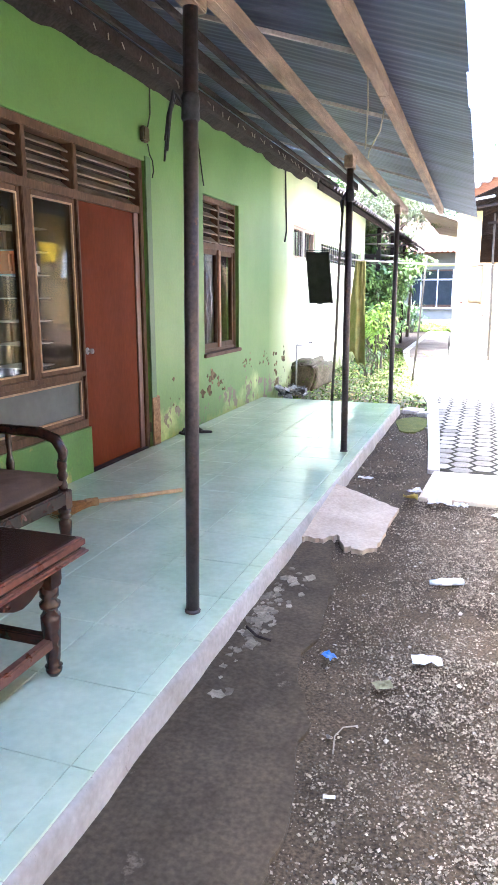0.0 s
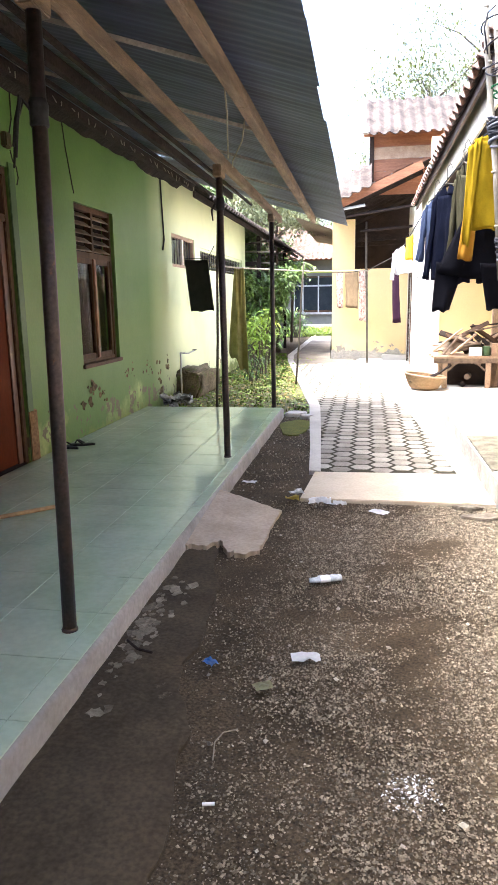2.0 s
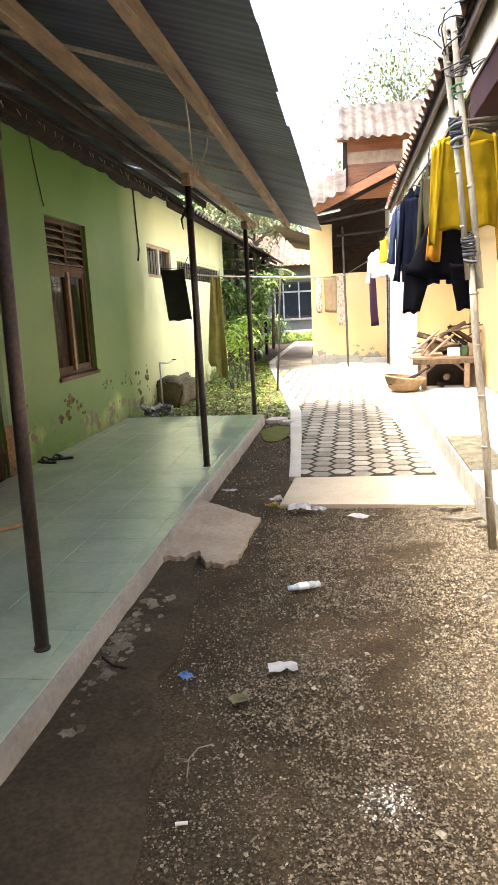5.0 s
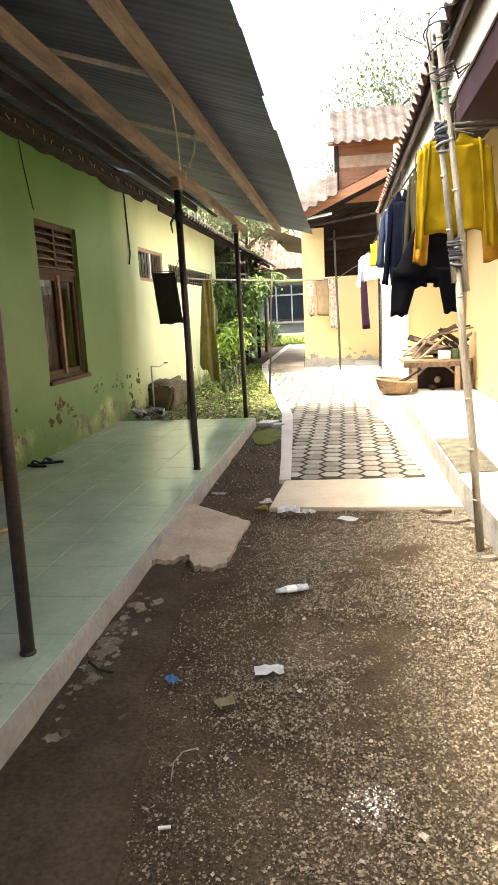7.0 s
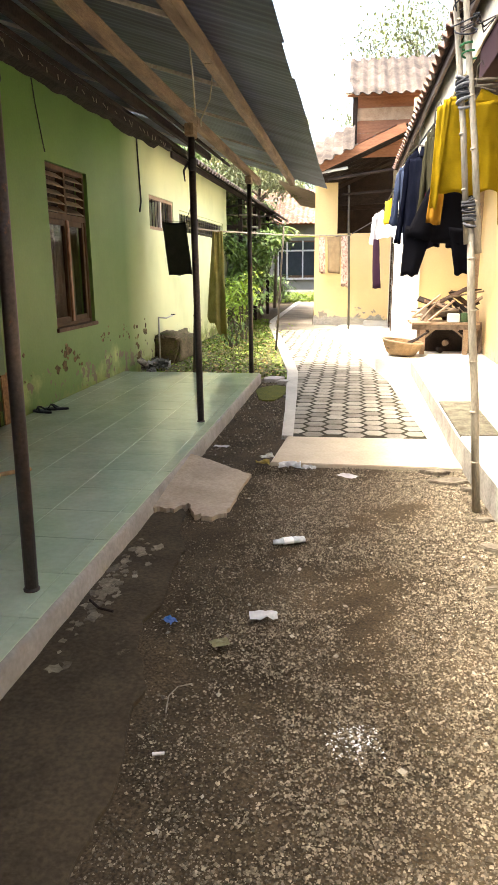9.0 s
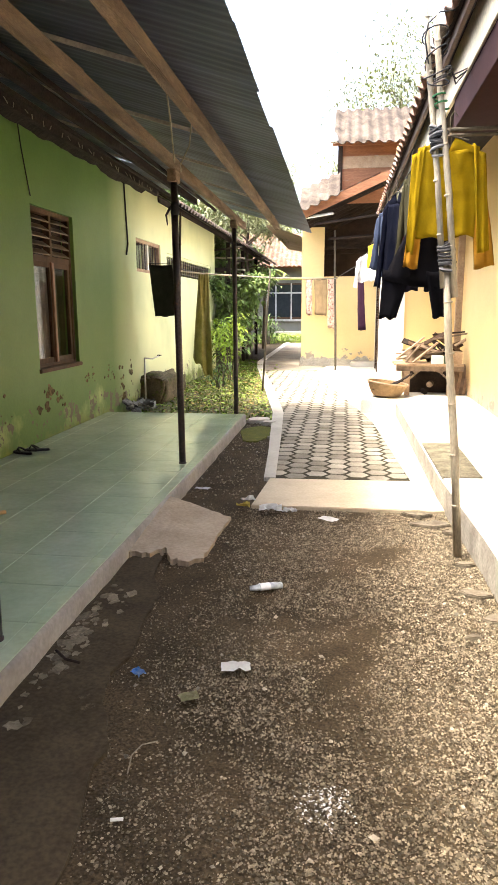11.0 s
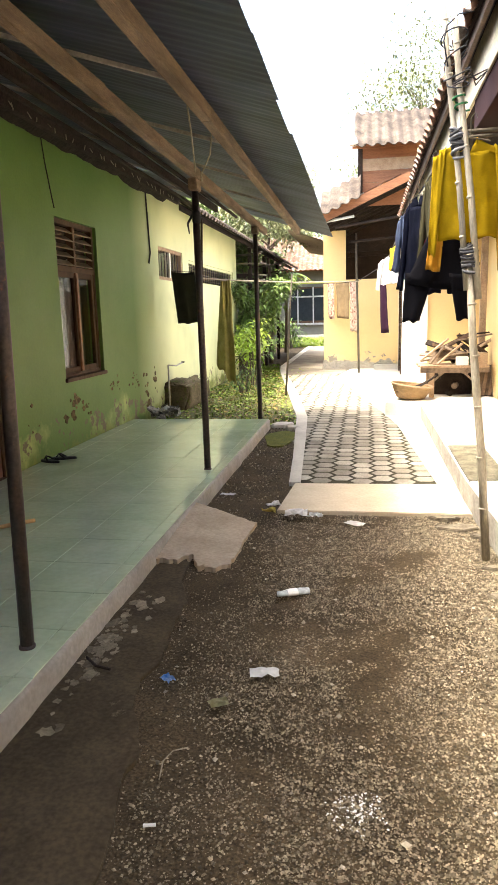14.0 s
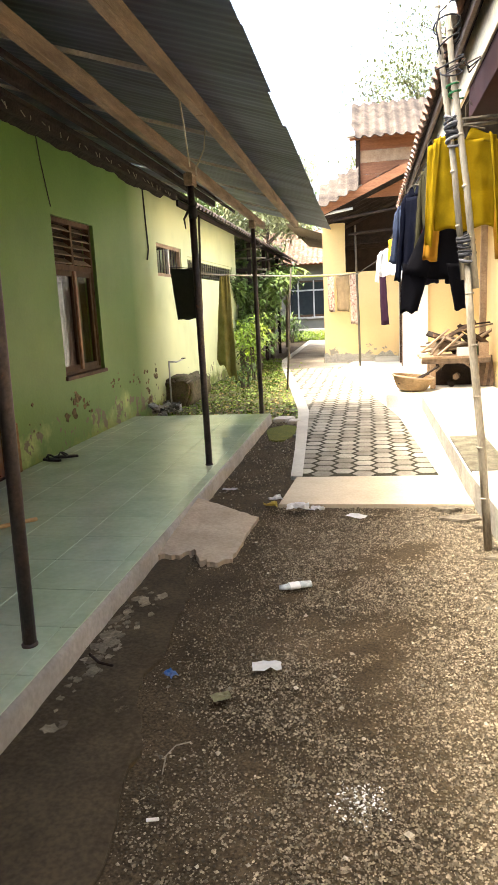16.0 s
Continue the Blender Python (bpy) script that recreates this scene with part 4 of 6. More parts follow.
part("band", lathe([(0.031, 2.2), (0.037, 2.22), (0.036, 2.28), (0.031, 2.3)], -1.21, 6.192, 12), RUBBER, strap2, smooth=True)
part("tail", tube([(-1.24, 6.18, 2.27), (-1.28, 6.17, 2.2), (-1.27, 6.17, 2.12)], [0.012, 0.01, 0.005], 6), RUBBER, strap2)


# ---- porch furniture ----
def turned_leg(x, y, z0, z1, parent):
    h = z1 - z0
    prof = [(0.016, 0), (0.022, 0.02), (0.028, 0.05), (0.03, 0.075), (0.02, 0.1), (0.032, 0.115), (0.022, 0.135), (0.026, 0.2), (0.031, 0.4), (0.036, 0.6), (0.036, 0.68), (0.024, 0.74), (0.036, 0.78), (0.038, 0.82), (0.022, 0.86), (0.034, 0.9), (0.034, 1.0)]
    leg = part("leg", lathe([(r, z0 + f * h) for r, f in prof], x, y, 16), DARKWOOD, parent, smooth=True)
    part("leg_block", box(x - 0.032, x + 0.032, y - 0.032, y + 0.032, z1 - 0.003, z1 + 0.1, 0.004), DARKWOOD, leg)
    return leg


def low_table():
    x0, x1, y0, y1 = -2.05, -1.4, 1.1, 2.4
    t = thing("coffee_table", ((x0 + x1) / 2, (y0 + y1) / 2, PZ), "dark varnished carved coffee table with turned legs", "table")
    top = 0.61
    part("tabletop", box(x0 + 0.02, x1 - 0.02, y0 + 0.02, y1 - 0.02, top - 0.012, top + 0.004, 0.004), DARKWOOD, t)
    for k, (o, z0, z1) in enumerate(((0.0, top - 0.03, top - 0.002), (-0.012, top - 0.045, top - 0.03), (0.008, top - 0.06, top - 0.045))):
        bm = prism([(x0 - o, y0 - o), (x1 + o, y0 - o), (x1 + o, y1 + o), (x0 - o, y1 + o)], z0, z1, 0.008)
        part("edge_moulding", bm, EDGEWOOD if k != 1 else DARKWOOD, t)
    for a, b, c, d in ((x0 + 0.06, x1 - 0.06, y1 - 0.09, y1 - 0.065), (x0 + 0.06, x1 - 0.06, y0 + 0.065, y0 + 0.09)):
        part("apron", box(a, b, c, d, 0.46, top - 0.06, 0.004), DARKWOOD, t)
    for xx in (x0 + 0.065, x1 - 0.09):
        bm = bmesh.new()
        n = 24
        outline = [(y0 + 0.1 + (y1 - y0 - 0.2) * i / n, 0.475 + 0.03 * math.cos(6 * math.pi * i / n)) for i in range(n + 1)]
        fa = [bm.verts.new((xx, yy, zz)) for yy, zz in outline] + [bm.verts.new((xx, y1 - 0.1, top - 0.06)), bm.verts.new((xx, y0 + 0.1, top - 0.06))]
        f = bm.faces.new(fa)
        r = bmesh.ops.extrude_face_region(bm, geom=[f])
        bmesh.ops.translate(bm, verts=[v for v in r["geom"] if isinstance(v, bmesh.types.BMVert)], vec=(0.025, 0, 0))
        bmesh.ops.recalc_face_normals(bm, faces=bm.faces)
        part("apron", bm, DARKWOOD, t)
    for xx in (x0 + 0.08, x1 - 0.08):
        for yy in (y0 + 0.1, y1 - 0.12):
            turned_leg(xx, yy, PZ, 0.455, t)
    for xx in (x0 + 0.08, x1 - 0.08):
        part("stretcher", box(xx - 0.018, xx + 0.018, y0 + 0.1, y1 - 0.12, 0.225, 0.265, 0.005), EDGEWOOD, t)
    part("stretcher", box(x0 + 0.08, x1 - 0.08, y1 - 0.14, y1 - 0.1, 0.225, 0.265, 0.005), DARKWOOD, t)
    return t


low_table()


def armchair(cx, cy):
    c = thing("armchair", (cx, cy, PZ), "dark carved wooden armchair with curved arms and brown cushion", "chair")
    w, d = 0.62, 0.56
    for sx in (-1, 1):
        for sy in (-1, 1):
            turned_leg(cx + sx * w / 2, cy + sy * d / 2, PZ, 0.34, c)
    part("seat_frame", box(cx - w / 2 - 0.03, cx + w / 2 + 0.03, cy - d / 2 - 0.03, cy + d / 2 + 0.03, 0.36, 0.44, 0.01), DARKWOOD, c)
    part("seat_cushion", box(cx - w / 2 - 0.01, cx + w / 2 + 0.01, cy - d / 2, cy + d / 2 + 0.02, 0.44, 0.53, 0.035), cloth_mat("brown_vinyl", (0.16, 0.11, 0.08)), c, "brown padded seat cushion", True)
    for sy in (-1, 1):
        yy = cy + sy * d / 2
        pts = [(cx - w / 2, yy, 0.74), (cx - 0.1, yy, 0.75), (cx + w / 2 - 0.12, yy, 0.745), (cx + w / 2 - 0.03, yy, 0.715), (cx + w / 2 + 0.01, yy, 0.65), (cx + w / 2 + 0.005, yy, 0.6)]
        part("arm", tube(pts, [0.026, 0.028, 0.03, 0.03, 0.028, 0.024], 10), DARKWOOD, c, smooth=True)
        prof = [(0.02, 0.44), (0.028, 0.47), (0.018, 0.49), (0.03, 0.52), (0.02, 0.545), (0.028, 0.57), (0.022, 0.61)]
        part("arm_post", lathe(prof, cx + w / 2, yy, 12), DARKWOOD, c, smooth=True)
        prof = [(0.014, 0.44), (0.02, 0.5), (0.024, 0.56), (0.012, 0.62), (0.018, 0.68), (0.014, 0.74)]
        part("spindle", lathe(prof, cx - 0.02, yy, 12), DARKWOOD, c, smooth=True)
        part("back_post", tube([(cx - w / 2, yy, 0.44), (cx - w / 2 - 0.04, yy, 0.8), (cx - w / 2 - 0.1, yy, 1.08)], 0.024, 10), DARKWOOD, c, smooth=True)
    for k in range(5):
        yy = cy - d / 2 + d * (k + 0.5) / 5
        part("back_slat", box(cx - w / 2 - 0.07, cx - w / 2 - 0.05, yy - 0.025, yy + 0.025, 0.52, 1.0, 0.005), DARKWOOD, c)
    part("crest_rail", tube([(cx - w / 2 - 0.1, cy - d / 2, 1.06), (cx - w / 2 - 0.1, cy, 1.13), (cx - w / 2 - 0.1, cy + d / 2, 1.06)], 0.035, 10), DARKWOOD, c, smooth=True)


armchair(-2.47, 3.1)


def broom():
    b = thing("broom", (-2.35, 4.1, PZ), "straw broom with a pale wooden handle lying on the tiles", "broom")
    a, e = Vector((-2.394, 4.03, PZ + 0.05)), Vector((-2.014, 4.56, PZ + 0.02))
    part("handle", tube([a, (a + e) / 2, e], 0.014, 10), mat("pale_stick", (0.5, 0.33, 0.17), None, 8, 0.6, 0.1, 50, 0.15), b, smooth=True)
    w = (a - e).normalized()
    side = Vector((-w.y, w.x, 0))
    bm = bmesh.new()
    rng = random.Random(2)
    for k in range(150):
        o = side * rng.uniform(-0.02, 0.02) + Vector((0, 0, rng.uniform(-0.015, 0.015)))
        q = a + w * rng.uniform(0.22, 0.3) + side * rng.uniform(-0.12, 0.12) + Vector((0, 0, rng.uniform(-0.055, 0.005)))
        tube([a + o, (a + q) / 2 + o, q], [0.004, 0.004, 0.002], 4, bm, False)
    part("bristles", bm, mat("brown_straw", (0.28, 0.15, 0.05), (0.18, 0.09, 0.03), 20, 0.9, 0.1, 60, 0.3), b, "brown straw bristles")
    part("binding", tube([a - w * 0.03, a + w * 0.05], 0.027, 10), mat("straw_binding", (0.35, 0.2, 0.08), None, 30, 0.8, 0.2, 60, 0.2), b)


broom()


def sandal(x, y, turn):
    s = thing("sandal", (x, y, PZ), "black rubber sandal lying on the porch tiles", "sandal", "sandals on the porch")
    base = pose(x, y, PZ, 0, 0, turn)
    outline = [(0.04 * math.cos(a) * (1.1 if math.sin(a) > 0 else 0.85), 0.12 * math.sin(a)) for a in (2 * math.pi * k / 18 for k in range(18))]
    bm = prism(outline, 0.002, 0.022, 0.004)
    bmesh.ops.transform(bm, matrix=base, verts=bm.verts)
    part("sole", bm, RUBBER, s)
    bm = tube([(-0.042, -0.01, 0.02), (-0.02, 0.03, 0.05), (0, 0.05, 0.055), (0.02, 0.03, 0.05), (0.042, -0.01, 0.02)], 0.009, 6)
    tube([(0, 0.05, 0.055), (0, 0.075, 0.022)], 0.006, 6, bm)
    bmesh.ops.transform(bm, matrix=base, verts=bm.verts)
    part("strap", bm, RUBBER, s, smooth=True)


sandal(-2.8, 6.42, 70)
sandal(-2.72, 6.56, 105)


# ---- cloth ----
def garment_panel(corners, nu=14, nv=14, amp=0.02, folds=4, seed=0, hem=0.03, thick=0.006, bm=None):
    """A hanging cloth between corners top-left, top-right, bottom-left, bottom-right, with vertical folds that grow downward."""
    own = bm or bmesh.new()
    tl, tr, bl, br = (Vector(c) for c in corners)
    normal = (tr - tl).cross(bl - tl).normalized()
    grid = []
    for j in range(nv + 1):
        v = j / nv
        row = []
        for i in range(nu + 1):
            u = i / nu
            p = (tl.lerp(tr, u)).lerp(bl.lerp(br, u), v)
            f = amp * (0.3 + 0.7 * v) * (0.45 * math.sin(2 * math.pi * folds * u + seed + 1.2 * math.sin(2.2 * v + seed)) + 1.5 * noise.noise((u * folds * 1.9 + seed, v * 1.1, seed))) + 0.5 * amp * noise.noise((u * 6, v * 4, seed + 2)) + 0.2 * amp * noise.noise((u * 16 + v * 7, v * 12, seed))
            p = p + normal * f
            p.z += hem * v * noise.noise((u * 3, 0, seed + 5)) - 0.012 * math.sin(math.pi * u) * (1 - v)
            row.append(p)
        grid.append(row)
    for s in (0, 1):
        vs = [[own.verts.new(p + normal * (thick * s)) for p in row] for row in grid]
        for j in range(nv):
            for i in range(nu):
                q = (vs[j][i], vs[j][i + 1], vs[j + 1][i + 1], vs[j + 1][i])
                own.faces.new(q if s == 0 else q[::-1])
        if s == 0:
            first = vs
    ring = lambda g: [g[0][i] for i in range(nu + 1)] + [g[j][nu] for j in range(1, nv + 1)] + [g[nv][i] for i in range(nu - 1, -1, -1)] + [g[j][0] for j in range(nv - 1, 0, -1)]
    a, b = ring(first), ring(vs)
    for k in range(len(a)):
        m = (k + 1) % len(a)
        own.faces.new((a[k], b[k], b[m], a[m]))
    return own


def shirt(name, label, material, x0, x1, y0, y1, top, length, seed, sleeve=0.5, flare=0.03, spread=0.1, inset=0.14, fold=0.02):
    """A shirt on a hanger: shoulders from (x0, y0) to (x1, y1)."""
    s = thing(name, ((x0 + x1) / 2, (y0 + y1) / 2, top - length), label, "shirt", "washing on the line")
    a, b = Vector((x0, y0, top)), Vector((x1, y1, top))
    w = b - a
    neck = a + w * 0.5 + Vector((0, 0, 0.045))
    part("body", garment_panel((a + w * inset - Vector((0, 0, 0.02)), b - w * inset - Vector((0, 0, 0.02)), a + w * (inset - flare) - Vector((0, 0, length)), b - w * (inset - flare) - Vector((0, 0, length))), 26, 22, fold, 2, seed), material, s, smooth=True)
    bm = bmesh.new()
    garment_panel((a + w * inset - Vector((0, 0, 0.014)), a + w * 0.42 + Vector((0, 0, 0.045)), a + w * inset - Vector((0, 0, 0.05)), a + w * 0.5 - Vector((0, 0, 0.03))), 6, 4, 0.006, 1, seed, 0.0, 0.006, bm)
    garment_panel((b - w * 0.42 + Vector((0, 0, 0.045)), b - w * inset - Vector((0, 0, 0.014)), b - w * 0.5 - Vector((0, 0, 0.03)), b - w * inset - Vector((0, 0, 0.05))), 6, 4, 0.006, 1, seed, 0.0, 0.006, bm)
    part("yoke", bm, material, s, smooth=True)
    out = w.normalized().cross(Vector((0, 0, 1)))
    dn = Vector((0, 0, -1))
    for k, (p, sg) in enumerate(((a, 1), (b, -1))):
        i0, o0 = p + w * (inset + 0.09) * sg + Vector((0, 0, 0.004)) + out * 0.01, p + w * (inset - 0.08) * sg - Vector((0, 0, 0.05)) + out * 0.006
        i1, o1 = p + w * (inset - 0.03) * sg + dn * sleeve + out * 0.03, p - w * (spread + 0.05 * k) * sg + dn * (sleeve - 0.02) + out * 0.03
        c = (i0, o0, i1, o1) if sg < 0 else (o0, i0, o1, i1)
        part("sleeve", garment_panel(c, 10, 16, 0.018, 1.5, seed + 3 + k, 0.01, 0.02), material, s, smooth=True)
    part("hanger", tube([a + w * 0.25 + Vector((0, 0, 0.02)), neck, b - w * 0.25 + Vector((0, 0, 0.02))], 0.005, 6), DARKBAMBOO, s)
    part("hook", tube([neck, neck + Vector((0, 0, 0.1)), neck + Vector((0.02, 0, 0.13)), neck + Vector((0.035, 0, 0.1))], 0.003, 5), DARKBAMBOO, s)
    return s


# clothes hanging under the east eave
shirt("shirt", "mustard yellow long-sleeved shirt hanging on a hanger", YELLOWCLOTH, 0.535, 0.955, 4.62, 4.64, 2.335, 0.5, 1.0, 0.59, -0.01, 0.03, 0.1, 0.022)
shirt("shirt", "ochre shirt hanging behind the yellow one", ORANGECLOTH, 0.56, 1.0, 4.8, 4.84, 2.3, 0.42, 2.3, 0.63, 0.0, 0.08)
shirt("jacket", "white-piped navy blue jacket hanging on a hanger", NAVYCLOTH, 0.44, 0.62, 5.75, 5.35, 2.19, 0.6, 3.2, 0.6)
shirt("shirt", "pale blue denim shirt hanging on a hanger", DENIM, 0.42, 0.58, 6.3, 5.95, 2.18, 0.48, 4.4, 0.43)
shirt("shirt", "thin crimson shirt squeezed between other clothes", REDCLOTH, 0.6, 0.615, 5.42, 5.34, 2.26, 0.45, 5.1, 0.4)
shirt("shirt", "dark olive shirt hanging close behind the yellow one", DARKOLIVE, 0.54, 0.62, 5.16, 4.98, 2.24, 0.55, 7.1, 0.5)


def trousers(name, label, material, x0, x1, y0, y1, top, length, seed, spread=0.3):
    t = thing(name, ((x0 + x1) / 2, (y0 + y1) / 2, top - length), label, "trousers", "washing on the line")
    a, b = Vector((x0, y0, top)), Vector((x1, y1, top))
    w = b - a
    dn = Vector((0, 0, -1))
    part("seat", garment_panel((a + w * 0.42, b - w * 0.06, a + dn * length * 0.6, b + dn * length * 0.74), 14, 8, 0.018, 2, seed, 0.02), material, t, smooth=True)
    part("leg", garment_panel((a + dn * length * 0.5, a + w * 0.42 + dn * length * 0.52, a - w * 0.04 + dn * length, a + w * (spread - 0.02) + dn * length), 8, 10, 0.014, 1, seed + 1, 0.02), material, t, smooth=True)
    part("leg", garment_panel((b - w * 0.36 + dn * length * 0.52, b + dn * length * 0.5, b - w * spread + dn * length, b + dn * length), 8, 10, 0.014, 1, seed + 2, 0.02), material, t, smooth=True)
    mid = (a + b) / 2 + w * 0.15
    part("hanger", tube([mid, (mid.x, mid.y - 0.04, top + 0.2), (0.69, 4.81, 2.42)], 0.004, 5), METALWHITE, t)
    return t


trousers("trousers", "black trousers hanging from the line", BLACKCLOTH, 0.42, 0.83, 4.9, 4.94, 1.98, 0.6, 1.5, 0.24)
trousers("trousers", "navy black trousers hanging behind the others", cloth_mat("blue_black_cotton", (0.01, 0.009, 0.016)), 0.58, 0.78, 5.2, 5.15, 2.1, 0.55, 2.5, 0.42)
solo("clothes_rope", tube([(0.66, 4.46, 2.36), (0.7, 4.8, 2.42), (0.64, 5.3, 2.38), (0.58, 6.2, 2.34), (0.52, 8.0, 2.27), (0.49, 10.3, 2.2), (0.38, 12.1, 2.13), (0.0, 16.37, 2.12)], 0.007, 6), RUBBER, "dark clothes rope strung from the bamboo pole", "rope")
solo("clothes_bar", tube([(0.66, 4.8, 2.42), (1.3, 4.84, 2.43)], 0.01, 8), DARKBAMBOO, "thin bamboo rod under the eave for hangers", "rod")
solo("clothes_bar", tube([(0.64, 4.68, 2.42), (1.3, 4.72, 2.44)], 0.012, 8), DARKBAMBOO, "thin bamboo rod under the eave for hangers", "rod")
shirt("shirt", "white shirt drying on the far rope", WHITECLOTH, 0.33, 0.66, 10.5, 10.1, 2.14, 0.34, 6.0, 0.42, 0.03, 0.02, 0.1, 0.045)
solo("cloth", garment_panel(((0.38, 12.2, 2.13), (0.46, 12.0, 2.135), (0.4, 12.2, 1.08), (0.52, 12.0, 1.08)), 6, 12, 0.02, 1, 3.0), PURPLECLOTH, "dark purple cloth hanging from the rope", "cloth", group="washing on the line", smooth=True)
solo("cloth", garment_panel(((0.47, 9.7, 2.225), (0.53, 9.3, 2.235), (0.47, 9.6, 1.95), (0.54, 9.4, 1.92)), 6, 8, 0.02, 1, 3.4), cloth_mat("bright_yellow_cotton", (0.75, 0.48, 0.03)), "bright yellow cloth hanging from the rope", "cloth", group="washing on the line", smooth=True)
for x, w, z0, z1, m, lb, sd in ((-0.78, 0.17, 1.3, 2.12, PATTERN, "patterned cloth hanging on the rail", 1), (-0.56, 0.32, 1.3, 2.11, TANCLOTH, "beige cloth hanging on the rail", 2), (-0.22, 0.2, 1.0, 2.11, PATTERN, "patterned brown cloth hanging on the rail", 4)):
    solo("cloth", garment_panel(((x, 16.4 - 1.46 * x, z1), (x + w, 16.4 - 1.46 * (x + w), z1), (x + 0.02, 16.4 - 1.46 * x, z0), (x + w, 16.4 - 1.46 * (x + w), z0 - 0.04)), 10, 12, 0.025, 2, sd), m, lb, "cloth", group="washing on the rail", smooth=True)
solo("towel", garment_panel(((-2.68, 10.5, 2.09), (-2.33, 10.5, 2.08), (-2.61, 10.5, 1.34), (-2.25, 10.5, 1.34)), 14, 14, 0.012, 1.5, 0.7), CHARCOAL, "charcoal towel hanging from the line by the window", "towel", group="washing on the line", smooth=True)
solo("cloth", garment_panel(((-1.93, 10.48, 1.95), (-1.79, 10.52, 1.95), (-2.05, 10.55, 0.72), (-1.74, 10.45, 0.36)), 18, 20, 0.07, 1.6, 2.2, 0.16), OLIVECLOTH, "long olive green cloth hanging from the line", "cloth", group="washing on the line", smooth=True)
solo("short_rope", tube([(-0.885, 17.7, 2.13), (-0.4, 16.98, 2.1), (0.0, 16.4, 2.12)], 0.006, 5), RUBBER, "short rope tied from the pole to the yellow wall", "rope")
solo("towel_rope", tube([(XW, 11.6, 2.2), (-2.68, 10.5, 2.1), (-2.33, 10.5, 2.09), (-1.92, 9.1, 2.15)], 0.005, 5), RUBBER, "thin dark rope tied between window and pole", "rope")
solo("line_rail", tube([(-1.95, 9.05, 1.92), (-1.86, 10.5, 1.945), (-1.05, 13, 1.98), (0.0, 16.35, 2.1)], 0.011, 8), BAMBOO, "pale pipe rail carrying washing across the yard", "rail")


# ---- poles ----
def bamboo_pole(name, p, q, r, label, material=BAMBOO, nodes=6):
    b = thing(name, p, label, "pole")
    p, q = Vector(p), Vector(q)
    part("culm", tube([p, p.lerp(q, 0.35) + Vector((0.006, 0, 0)), p.lerp(q, 0.7) - Vector((0.006, 0, 0)), q], [r, r * 0.98, r * 0.9, r * 0.8], 14), material, b, smooth=True)
    d = (q - p).normalized()
    for k in range(1, nodes):
        c = p.lerp(q, k / nodes + 0.01 * math.sin(7 * k))
        part("node", tube([c - d * 0.006, c, c + d * 0.006], [r * 0.98, r * 1.06, r * 0.96], 14), material, b, smooth=True)
    return b


bamboo_pole("bamboo_pole", (0.882, 4.45, 0.0), (0.73, 4.46, 1.78), 0.024, "thick weathered bamboo pole standing in the gravel")
bamboo_pole("bamboo_pole", (0.785, 4.43, 1.5), (0.605, 4.42, 3.06), 0.018, "grey bamboo pole lashed to a lower pole")
bamboo_pole("bamboo_pole", (0.725, 4.46, 1.55), (0.545, 4.44, 3.2), 0.0165, "thin pale bamboo pole lashed to a lower pole")
for z0, z1, r, cx in ((1.64, 1.8, 0.046, 0.745), (2.24, 2.38, 0.044, 0.675)):
    ti = thing("pole_lashing", (cx, 4.445, z0), "black rubber strips lashing the bamboo poles together", "lashing")
    rl = random.Random(int(z0 * 100))
    for k in range(13):
        z = z0 + (z1 - z0) * rl.random()
        c = cx - (z - z0) * 0.13
        q, ph, tilt = rl.uniform(0.84, 1.0), rl.uniform(0, 6.28), rl.uniform(0.004, 0.022)
        pts = [(c + r * q * math.cos(a), 4.445 + r * q * 0.7 * math.sin(a), z + tilt * math.sin(a + ph)) for a in (2 * math.pi * i / 14 for i in range(15))]
        part("strip", tube(pts, rl.uniform(0.006, 0.01), 6), RUBBER if k % 4 else cloth_mat("grey_rag", (0.16, 0.16, 0.17)), ti, smooth=True)
wire = thing("tie_wire", (0.62, 4.44, 2.5), "loops of black cable tying the poles to the eave", "cable")
for k, z in enumerate((2.6, 2.64, 2.72, 2.8)):
    c = 0.645 - 0.115 * (z - 2.6)
    pts = [(c + (0.055 + 0.012 * (k % 2)) * math.cos(q), 4.43 + 0.045 * math.sin(q), z + 0.03 * math.sin(q + k) + 0.012 * k * q / 6.3) for q in (2 * math.pi * i / 14 for i in range(17))]
    part("loop", tube(pts, 0.004, 6), RUBBER, wire, smooth=True)
part("loop", tube([(0.59, 4.4, 2.68), (0.565, 4.39, 2.8), (0.58, 4.39, 2.87), (0.64, 4.42, 2.93), (0.72, 4.46, 2.95)], 0.004, 6), RUBBER, wire, smooth=True)
for k in range(3):
    pts = [(0.61 + 0.01 * k, 4.4, 2.58 + 0.014 * k), (0.67, 4.38, 2.6 + 0.012 * k), (0.71, 4.42, 2.66 - 0.018 * k), (0.74, 4.47, 2.6 + 0.025 * k), (0.8 + 0.01 * k, 4.56, 2.68 + 0.012 * k)]
    part("loop", tube(pts, 0.004, 5), RUBBER if k % 2 else STEEL, wire, smooth=True)
part("green_tie", tube([(c + 0.034 * math.cos(q), 4.43 + 0.034 * math.sin(q), 2.47 + 0.006 * q) for c, q in ((0.672 - 0.0013 * i, i * 0.7) for i in range(20))], 0.005, 6), cloth_mat("green_string", (0.05, 0.18, 0.08)), wire, "green string tie")
bamboo_pole("line_pole", (-1.93, 9.08, 0.1), (-1.85, 9.08, 2.62), 0.017, "thin dark bamboo pole at the porch end", DARKBAMBOO, 7)
